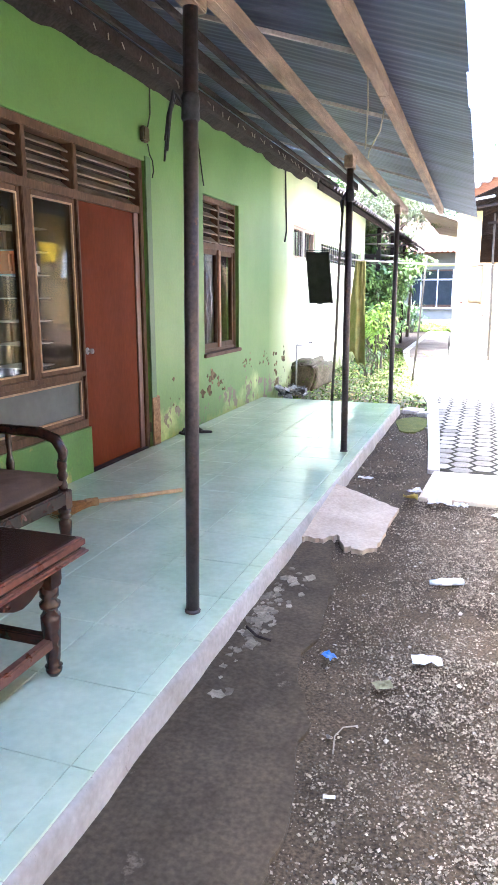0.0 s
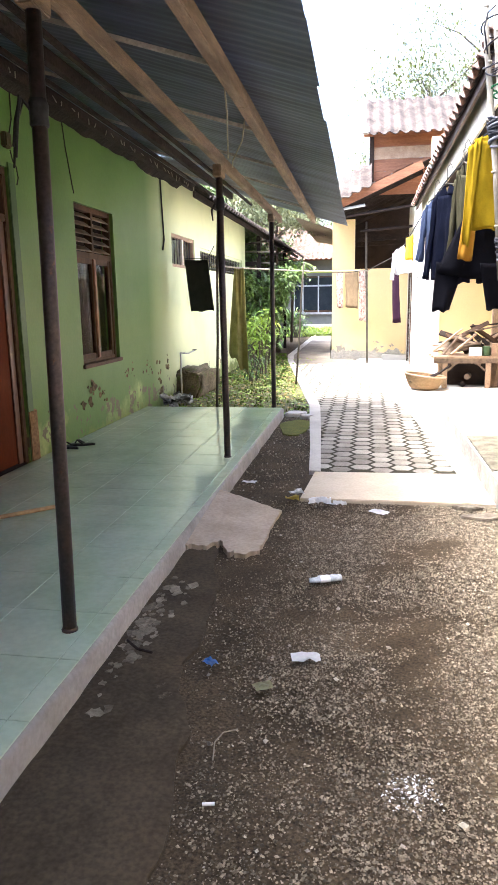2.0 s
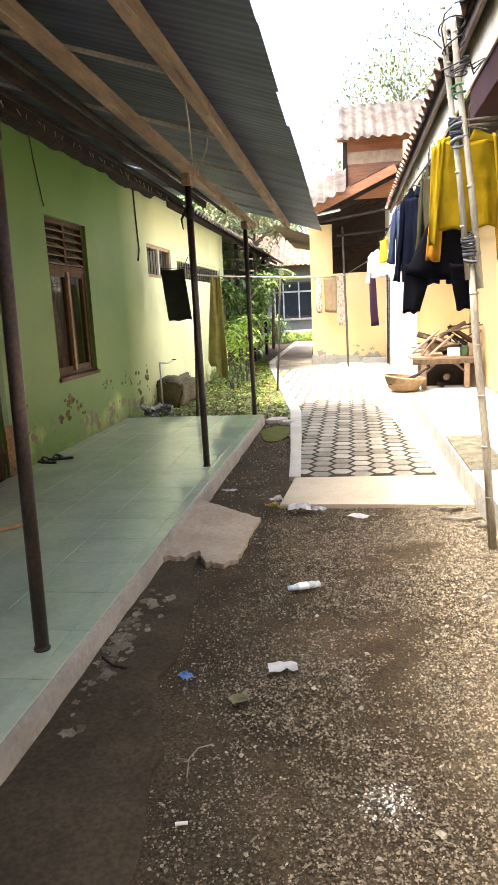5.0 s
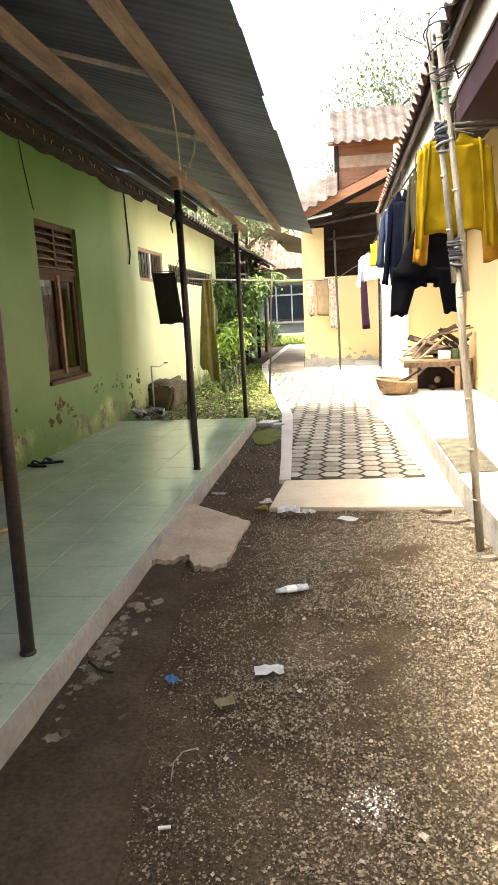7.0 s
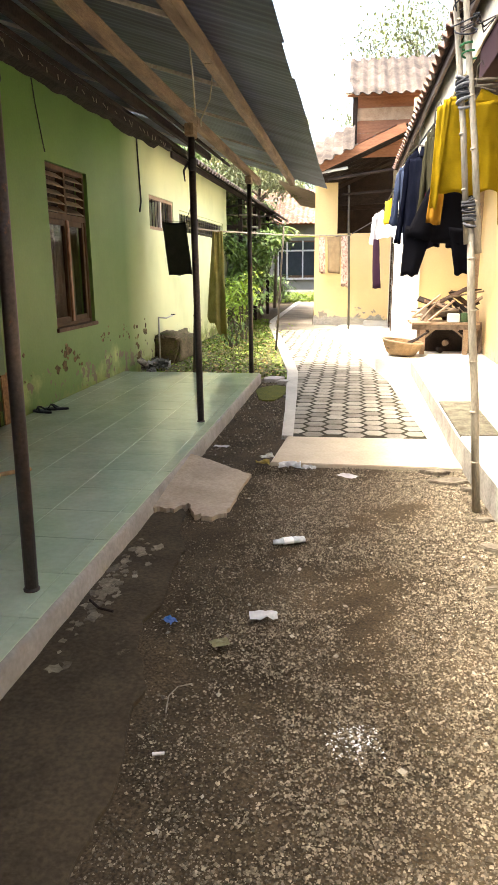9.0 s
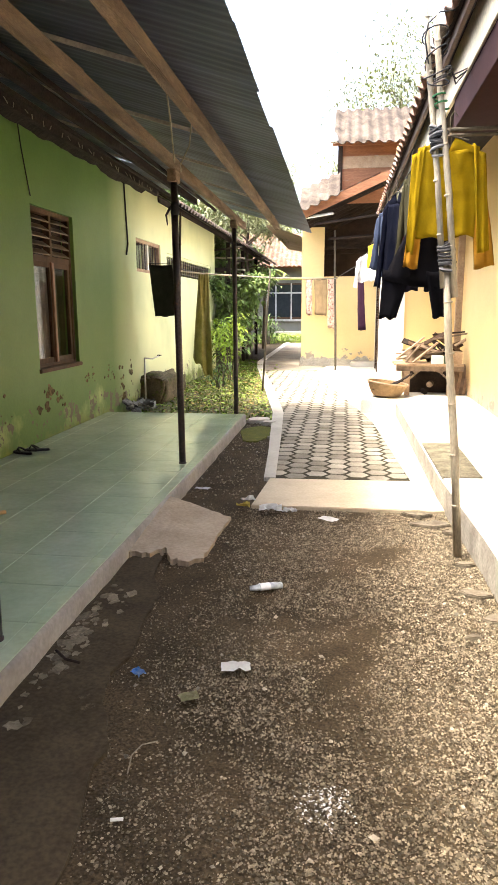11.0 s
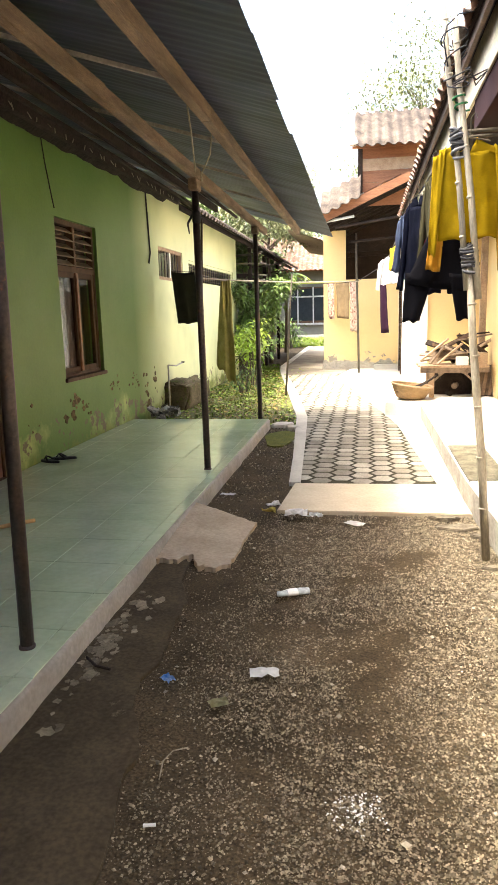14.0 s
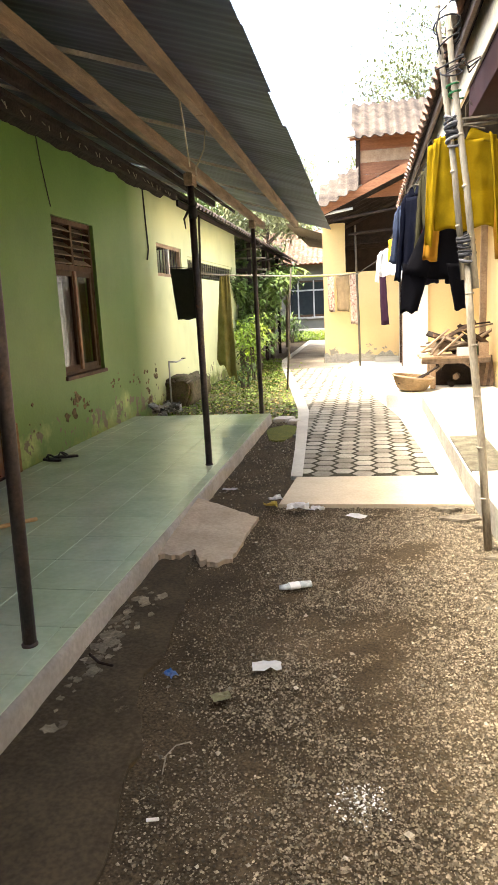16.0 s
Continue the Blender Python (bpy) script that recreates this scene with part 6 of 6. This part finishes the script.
# ---- far house at the end of the lane ----
def far_house():
    y = 32.0
    h = thing("house", (-3.5, y, 0), "far house with grey window wall and tile roof", "house")
    part("wall", box(-7.5, -0.6, y, y + 0.2, -0.05, 3.3), mat("grey_paint", (0.2, 0.19, 0.165), (0.15, 0.145, 0.125), 2, 0.8, 0.1, 40, 0.1), h)
    part("inner_wall", box(-7.5, -0.6, y + 4, y + 4.2, -0.05, 3.3), ROOM, h)
    w = part("window", box(-3.35, -1.55, y - 0.06, y - 0.01, 0.95, 2.55, 0.01), FRAMEWOOD, h)
    dark = mat("dark_pane", (0.02, 0.025, 0.03), (0.03, 0.035, 0.04), 3, 0.12, 0.0, 20, 0.1)
    for k, (a, b) in enumerate(((-3.28, -2.95), (-2.9, -2.25), (-2.2, -1.62))):
        part("pane", box(a, b, y - 0.09, y - 0.065, 1.05, 2.1, 0.004), dark, w)
        part("upper_pane", box(a, b, y - 0.09, y - 0.065, 2.16, 2.48, 0.004), dark, w)
    for a in (-3.32, -2.925, -2.225, -1.58):
        part("mullion", box(a - 0.03, a + 0.03, y - 0.12, y - 0.09, 0.95, 2.55, 0.004), METALWHITE, w)
    part("rail", box(-3.35, -1.55, y - 0.12, y - 0.09, 2.09, 2.16, 0.004), METALWHITE, w)
    part("sill", box(-3.4, -1.5, y - 0.16, y - 0.02, 0.86, 0.95, 0.01), METALWHITE, w)
    part("plinth", box(-3.6, -1.2, y - 0.5, y - 0.001, -0.05, 0.42, 0.02), CONCRETE, h)
    part("step", box(-3.4, -1.4, y - 0.9, y - 0.51, -0.05, 0.2, 0.02), CONCRETE, h)
    part("porch_post", box(-1.45, -1.35, y - 1.25, y - 1.15, -0.05, 2.75, 0.01), FRAMEWOOD, h)
    part("awning", bar((-2.4, y - 0.8, 2.68), (-2.4, y - 0.75, 2.69), 2.6, 0.05), mat("yellow_green_awning", (0.42, 0.45, 0.1), None, 3, 0.7, 0.1, 30, 0.1), h, "yellow-green awning over the window")
    rf = tiled_roof("tile_roof_far", "clay tile roof of the far house", (-7.6, y - 0.6, 3.35), (1, 0, 0), (0, -0.86, -0.5), 33, 12, 2)
    part("fascia", box(-7.6, -0.4, y - 0.58, y - 0.55, 3.2, 3.33, 0.004), REDWOOD, rf)


far_house()
bm = bmesh.new()
for dz in (0, -0.03):
    bm.faces.new([bm.verts.new(c) for c in ((-1.75, 17.5, 3.43 + dz), (-0.89, 17.5, 3.14 + dz), (-0.89, 25, 3.3 + dz), (-1.8, 25, 3.48 + dz))])
solo("side_soffit", bm, mat("tan_soffit", (0.45, 0.38, 0.3), (0.36, 0.3, 0.24), 2, 0.8, 0.1, 40, 0.1), "tan boarded soffit along the yellow house side", "soffit", kind="structure")
vs, fs = leaves(2200, lambda r: (r.uniform(-3.6, -1.0), r.uniform(29.2, 30.2), r.uniform(0, 0.4)), 0.12, 91)
tagged(mesh_part("low_plants", vs, fs, YLEAF), "low yellow-green plants before the far house", "plants", kind="stuff")
vs, fs = leaves(9000, lambda r: (r.uniform(-24, 20), r.uniform(43, 46), r.uniform(0, 6.5)), 0.7, 93)
tagged(mesh_part("far_trees", vs, fs, LEAF), "far row of green trees closing the view", "trees", kind="stuff")

# doorway, plates and grey damp foot on the yellow wall
d2 = thing("door_2", (1.0, 16.45, 0.03), "brown wooden side door standing shut", "door", kind="structure")
part("door_leaf", box(0.96, 1.0, 16.02, 16.88, 0.03, 2.08, 0.004), FRAMEWOOD, d2)
part("door_frame", box(0.91, 0.955, 15.92, 16.0, 0.03, 2.16, 0.004), FRAMEWOOD, d2)
part("door_frame", box(0.91, 0.955, 16.9, 16.98, 0.03, 2.16, 0.004), FRAMEWOOD, d2)
DAMP = mat("grey_damp_cement", (0.33, 0.31, 0.28), (0.45, 0.4, 0.32), 3, 0.95, 0.4, 40, 0.25)
bm = bmesh.new()
prev = None
for k in range(75):
    x = -0.9 + 1.83 * k / 74
    top = 0.24 + 0.14 * noise.noise((x * 2.3, 0, 4)) + 0.06 * noise.noise((x * 9, 0, 4)) + 0.02 * noise.noise((x * 31, 0, 2)) - 0.1 * max(0, x)
    row = [bm.verts.new(c) for c in ((x, 17.69, -0.02), (x, 17.692, top), (x, 17.702, top))]
    if prev:
        for j in range(2):
            bm.faces.new((prev[j], row[j], row[j + 1], prev[j + 1]))
    prev = row
solo("damp_plinth", bm, DAMP, "ragged grey damp cement band at the wall foot", "skirting", kind="structure")
solo("door_step", box(0.35, 0.92, 17.3, 17.68, 0.0, 0.14, 0.015), CONCRETE, "worn cement step at the yellow wall", "step", kind="structure")
solo("white_pillar", prism([(0.9, 12.36), (1.18, 12.36), (1.18, 12.6), (0.9, 12.6)], 0.0, 3.4, 0.0), WHITEWALL, "white plastered corner pillar", "pillar", kind="structure")
solo("forecourt_grass", prism([(-0.55, 15.0), (-0.15, 16.4), (-0.35, 16.4), (-0.75, 15.6)], -0.02, 0.016), mat("mossy_bed", (0.2, 0.2, 0.06), (0.14, 0.11, 0.06), 5, 1, 0.6, 50, 0.4), "small mossy bed beside the lane", "soil", kind="structure")
for k in range(6):
    solo("opening_beam", bar((-0.34, 18.0 + 0.5 * k, 2.9 + 0.1 * (k % 3)), (1.1, 18.0 + 0.5 * k, 2.95 + 0.1 * (k % 3)), 0.06, 0.09), OLDWOOD, "dark beam under the lean-to roof", "beam", group="lean-to beams")
for k, (a, b) in enumerate((((-0.5, 15.7, 3.2), (1.3, 15.9, 3.45)), ((-0.2, 16.3, 2.95), (1.3, 16.4, 3.05)), ((-0.85, 15.6, 3.3), (-0.1, 15.7, 3.42)))):
    solo("loose_pole", tube([a, b], 0.03, 7), OLDWOOD if k != 2 else METALWHITE, "loose pole stored under the lean-to roof", "pole", group="stored poles")


# ---- litter on the lane ----
def scrap(name, x, y, w, h, turn, material, label, z=0.006, crumple=0.012):
    bm = bmesh.new()
    n = 5
    vsx = [[bm.verts.new((w * (i / n - 0.5) + 0.006 * noise.noise((i, j, w * 90)), h * (j / n - 0.5), crumple * noise.noise((i * 0.9, j * 0.9, x * 9)) + crumple)) for i in range(n + 1)] for j in range(n + 1)]
    for j in range(n):
        for i in range(n):
            bm.faces.new((vsx[j][i], vsx[j][i + 1], vsx[j + 1][i + 1], vsx[j + 1][i]))
    bmesh.ops.solidify(bm, geom=bm.faces[:], thickness=0.002)
    bmesh.ops.transform(bm, matrix=pose(x, y, z, 0, 0, turn), verts=bm.verts)
    return solo(name, bm, material, label, "litter")


PAPERW = mat("white_paper", (0.82, 0.82, 0.82), (0.74, 0.74, 0.75), 12, 0.6, 0.05, 60, 0.05)
scrap("paper_scrap", -0.22, 2.99, 0.12, 0.07, 12, PAPERW, "crumpled white paper scrap on the gravel", 0.0, 0.02)
scrap("blue_wrapper", -0.6, 2.892, 0.06, 0.04, -35, mat("blue_foil", (0.05, 0.2, 0.6), (0.3, 0.45, 0.75), 30, 0.3, 0.1, 60, 0.1), "small torn blue wrapper on the soil", 0.002, 0.02)
scrap("paper_scrap", 0.107, 5.045, 0.13, 0.08, -35, PAPERW, "flat white paper scrap near the paving", 0.0)
scrap("torn_wrapper", -0.362, 2.76, 0.075, 0.055, 35, mat("olive_wrapper", (0.3, 0.29, 0.17), None, 14, 0.6, 0.2, 60, 0.2), "dirty olive torn wrapper on the soil", 0.002)
scrap("yellow_wrapper", -0.515, 5.2, 0.1, 0.07, 10, mat("yellow_foil", (0.55, 0.42, 0.08), None, 14, 0.4, 0.2, 60, 0.2), "crumpled yellow wrapper at the paving corner", 0.01, 0.04)
scrap("white_wrapper", -0.5, 5.36, 0.1, 0.07, 40, PAPERW, "small white wrapper at the paving corner", 0.012, 0.04)
scrap("plastic_bag", -0.31, 5.16, 0.16, 0.1, 5, PAPERW, "crumpled white plastic strip along the paving edge", 0.004, 0.04)
scrap("plastic_bag", -0.17, 5.12, 0.1, 0.07, -12, PAPERW, "crumpled white plastic piece along the paving edge", 0.004, 0.04)
scrap("paper_scrap", -0.93, 5.75, 0.12, 0.06, -10, PAPERW, "pale paper scrap beside the porch", 0.0)
scrap("white_rag", -2.62, 9.85, 0.32, 0.12, 15, PAPERW, "crumpled white rag beside the porch end", 0.03, 0.1)
bot = thing("plastic_bottle", (-0.19, 3.81, 0.0), "flattened clear plastic bottle on the gravel", "bottle")
bm = tube([(-0.27, 3.78, 0.018), (-0.25, 3.785, 0.018), (-0.15, 3.83, 0.02), (-0.11, 3.845, 0.018)], [0.02, 0.024, 0.03, 0.028], 12)
for v in bm.verts:
    v.co.z = 0.016 + (v.co.z - 0.018) * 0.55 + 0.003 * noise.noise(v.co * 60)
part("body", bm, mat("cloudy_plastic", (0.36, 0.4, 0.43), (0.6, 0.64, 0.67), 40, 0.25, 0.1, 60, 0.1), bot, smooth=True)
band = part("label_band", tube([(-0.22, 3.799, 0.018), (-0.17, 3.821, 0.018)], 0.0295, 12, None, False), PAPERW, bot)
for v in band.data.vertices:
    v.co.z = 0.017 + (v.co.z - 0.017) * 0.6
solo("cigarette_end", tube([(-0.448, 2.12, 0.006), (-0.412, 2.128, 0.006)], 0.005, 8), PAPERW, "white cigarette end on the soil", "litter")
solo("dry_twig", tube([(-0.46, 2.317, 0.006), (-0.472, 2.4, 0.012), (-0.455, 2.46, 0.01), (-0.41, 2.49, 0.006)], 0.0024, 6), BAMBOO, "thin curved dry twig on the soil", "twig")
solo("dry_twig", tube([(-1.0, 3.02, 0.02), (-0.93, 2.95, 0.022), (-0.86, 2.93, 0.022)], 0.006, 6), OLDWOOD, "short dark twig beside the porch", "twig")
rng = random.Random(5)
DUSTSTONE = mat("dusty_stone", (0.17, 0.145, 0.11), (0.09, 0.075, 0.057), 14, 0.95, 0.5, 60, 0.25)
for x, y, s in ((0.8, 5.02, 0.14), (0.72, 5.22, 0.1), (0.9, 4.85, 0.07), (0.885, 3.89, 0.1), (0.93, 3.6, 0.08), (0.79, 3.4, 0.045), (0.9, 4.3, 0.06), (0.92, 3.25, 0.06)):
    o = [(x + s * math.cos(a) * rng.uniform(0.6, 1.15), y + s * 0.55 * math.sin(a) * rng.uniform(0.6, 1.2)) for a in (2 * math.pi * k / 9 for k in range(9))]
    st = solo("flat_stone", prism(o, -0.03, rng.uniform(0.008, 0.022), 0.006), DUSTSTONE, "dusty broken flat stone beside the terrace", "stone", group="stones along the terrace")


# ---- gravel ----
def gravel(n, area, lo, hi, name, label, material, seed, keep):
    r = np.random.RandomState(seed)
    base_v = np.array([(1, 0, 0), (-1, 0, 0), (0, 1, 0), (0, -1, 0), (0, 0, 1), (0, 0, -1)], float)
    base_f = np.array([(0, 2, 4), (2, 1, 4), (1, 3, 4), (3, 0, 4), (2, 0, 5), (1, 2, 5), (3, 1, 5), (0, 3, 5)])
    vs, fs = [], []
    for _ in range(n):
        x, y = r.uniform(area[0], area[1]), r.uniform(area[2], area[3])
        if r.uniform() > keep(x, y):
            continue
        s = lo + (hi - lo) * r.uniform() ** 2.5
        a = r.uniform(0, 6.28)
        sc = base_v * [s * r.uniform(0.7, 1.3), s * r.uniform(0.7, 1.3), s * r.uniform(0.6, 1.0)] + r.uniform(-0.2, 0.2, (6, 3)) * s
        c, d = math.cos(a), math.sin(a)
        sc = np.stack([sc[:, 0] * c - sc[:, 1] * d + x, sc[:, 0] * d + sc[:, 1] * c + y, sc[:, 2] + s * 0.2 - 0.008], 1)
        fs.append(base_f + 6 * len(vs))
        vs.append(sc)
    me = bpy.data.meshes.new(name)
    me.from_pydata(np.concatenate(vs).tolist(), [], np.concatenate(fs).tolist())
    me.materials.append(material)
    return tagged(new(name, me), label, "gravel", kind="stuff")


def lane_keep(x, y):
    clump = 0.85 + 1.5 * noise.noise((x * 2.6, y * 2.2, 4)) + 0.9 * noise.noise((x * 8, y * 8, 9))
    side = 0.1 if x < -0.6 else 0.1 + 0.9 * min(1, (x + 0.6) / 0.45)
    if x > 0.3:
        clump += min(0.6, (x - 0.3) * 1.6)
    return max(0.03, min(1, clump)) * side


PALEGRAVEL = mat("pale_gravel", (0.205, 0.168, 0.12), (0.085, 0.07, 0.048), 25, 0.9, 0.2, 120, 0.2, island=0.6)
gravel(185000, (-0.98, 0.97, 1.3, 5.3), 0.0019, 0.0068, "gravel", "grey and buff gravel bedded in the dark soil", GRAVEL, 3, lane_keep)
gravel(17000, (0.3, 0.98, 1.3, 5.3), 0.0025, 0.0098, "gravel_coarse", "coarser pale gravel along the terrace", PALEGRAVEL, 5, lambda x, y: min(1, max(0, (x - 0.35 - 0.2 * noise.noise((y * 2, 0, 3))) * 1.8)))
gravel(700, (-1.0, 0.95, 1.3, 9.0), 0.004, 0.013, "pebbles", "scattered pale pebbles on the soil", mat("pale_pebble", (0.46, 0.41, 0.34), (0.28, 0.25, 0.2), 25, 0.85, 0.2, 120, 0.2, island=0.6), 7, lambda x, y: 0.8 if (y < 5.2 or x < -0.62) else 0)
gravel(2600, (-1.03, -0.5, 5.5, 9.2), 0.004, 0.013, "soil_crumbs", "dark soil crumbs between porch and lane", GRAVEL, 9, lambda x, y: max(0.1, 0.5 + noise.noise((x * 3, y * 2, 1))))
gravel(2300, (0.0, 0.36, 2.12, 2.44), 0.0016, 0.005, "plaster_crumbs", "splash of white plaster crumbs on the gravel", PAPERW, 11, lambda x, y: max(0, 1.0 - ((x - 0.17) / 0.1) ** 2 - ((y - 2.28) / 0.11) ** 2 + 1.1 * noise.noise((x * 26, y * 26, 1))))


# ---- lane pavers ----
def hex_mesh(s):
    bm = bmesh.new()
    ring = [(s * math.cos(math.pi / 3 * k), s * math.sin(math.pi / 3 * k)) for k in range(6)]
    lo = [bm.verts.new((x, y, -0.03)) for x, y in ring]
    mid = [bm.verts.new((x, y, 0.0125)) for x, y in ring]
    top = [bm.verts.new((x * 0.95, y * 0.95, 0.0165)) for x, y in ring]
    bm.faces.new(top)
    for k in range(6):
        m = (k + 1) % 6
        bm.faces.new((lo[k], lo[m], mid[m], mid[k]))
        bm.faces.new((mid[k], mid[m], top[m], top[k]))
    me = bpy.data.meshes.new("paver")
    bm.normal_update()
    bm.to_mesh(me)
    bm.free()
    me.materials.append(PAVER)
    return me


S = 0.118
HEX = hex_mesh(S - 0.017)
lane = thing("paved_lane", (0.1, 10, 0.0), "lane paved with hexagonal concrete blocks and dark joints", "pavement", kind="structure")
rng = random.Random(17)
count = 0
rest_v, rest_f = [], []
for i in range(0, 56):
    for j in range(-13, 8):
        x = 0.15 + 1.5 * S * j
        y = 6.23 + math.sqrt(3) * S * (i + 0.5 * (j % 2))
        if y > 16.5 or not (follow(FIELD_L, y) - 0.06 < x < follow(FIELD_R, y) + 0.06):
            continue
        z = 0.0012 * noise.noise((x * 2, y * 2, 0)) + rng.uniform(-0.0008, 0.0012)
        if count < 296:
            p = new("paver", HEX)
            p.parent = lane
            p.location = (x - 0.1, y - 10, z)
            p.rotation_euler = (rng.uniform(-0.006, 0.006), rng.uniform(-0.006, 0.006), rng.uniform(-0.03, 0.03))
            count += 1
        else:
            k = len(rest_v)
            rest_v += [(v.co.x + x, v.co.y + y, v.co.z + z) for v in HEX.vertices]
            rest_f += [tuple(k + q for q in f.vertices) for f in HEX.polygons]
if rest_f:
    tagged(mesh_part("far_pavers", rest_v, rest_f, PAVER, lane), kind="stuff")


# ---- porch tiles ----
def slab_mesh(w, d):
    bm = box(-w / 2, w / 2, -d / 2, d / 2, -0.008, 0.0)
    bmesh.ops.bevel(bm, geom=[e for e in bm.edges if all(abs(v.co.z) < 1e-6 for v in e.verts)], offset=0.0018, segments=1, affect="EDGES")
    me = bpy.data.meshes.new("floor_tile")
    bm.normal_update()
    bm.to_mesh(me)
    bm.free()
    me.materials.append(TILE)
    return me


cols = [(-2.895, -2.75), (-2.75, -2.35), (-2.35, -1.95), (-1.95, -1.55), (-1.55, -1.15), (-1.15, -1.068)]
for a, b in cols:
    me = slab_mesh(b - a - 0.003, 0.397)
    for k in range(-11, 18):
        y0 = 2.28 + 0.4 * k
        if y0 + 0.4 > 9.13:
            continue
        t = new("floor_tile", me)
        t.parent = porch
        t.location = ((a + b) / 2, y0 + 0.2, PZ + rng.uniform(-0.0005, 0.0008))
        t.rotation_euler = (rng.uniform(-0.0015, 0.0015), rng.uniform(-0.0015, 0.0015), 0)
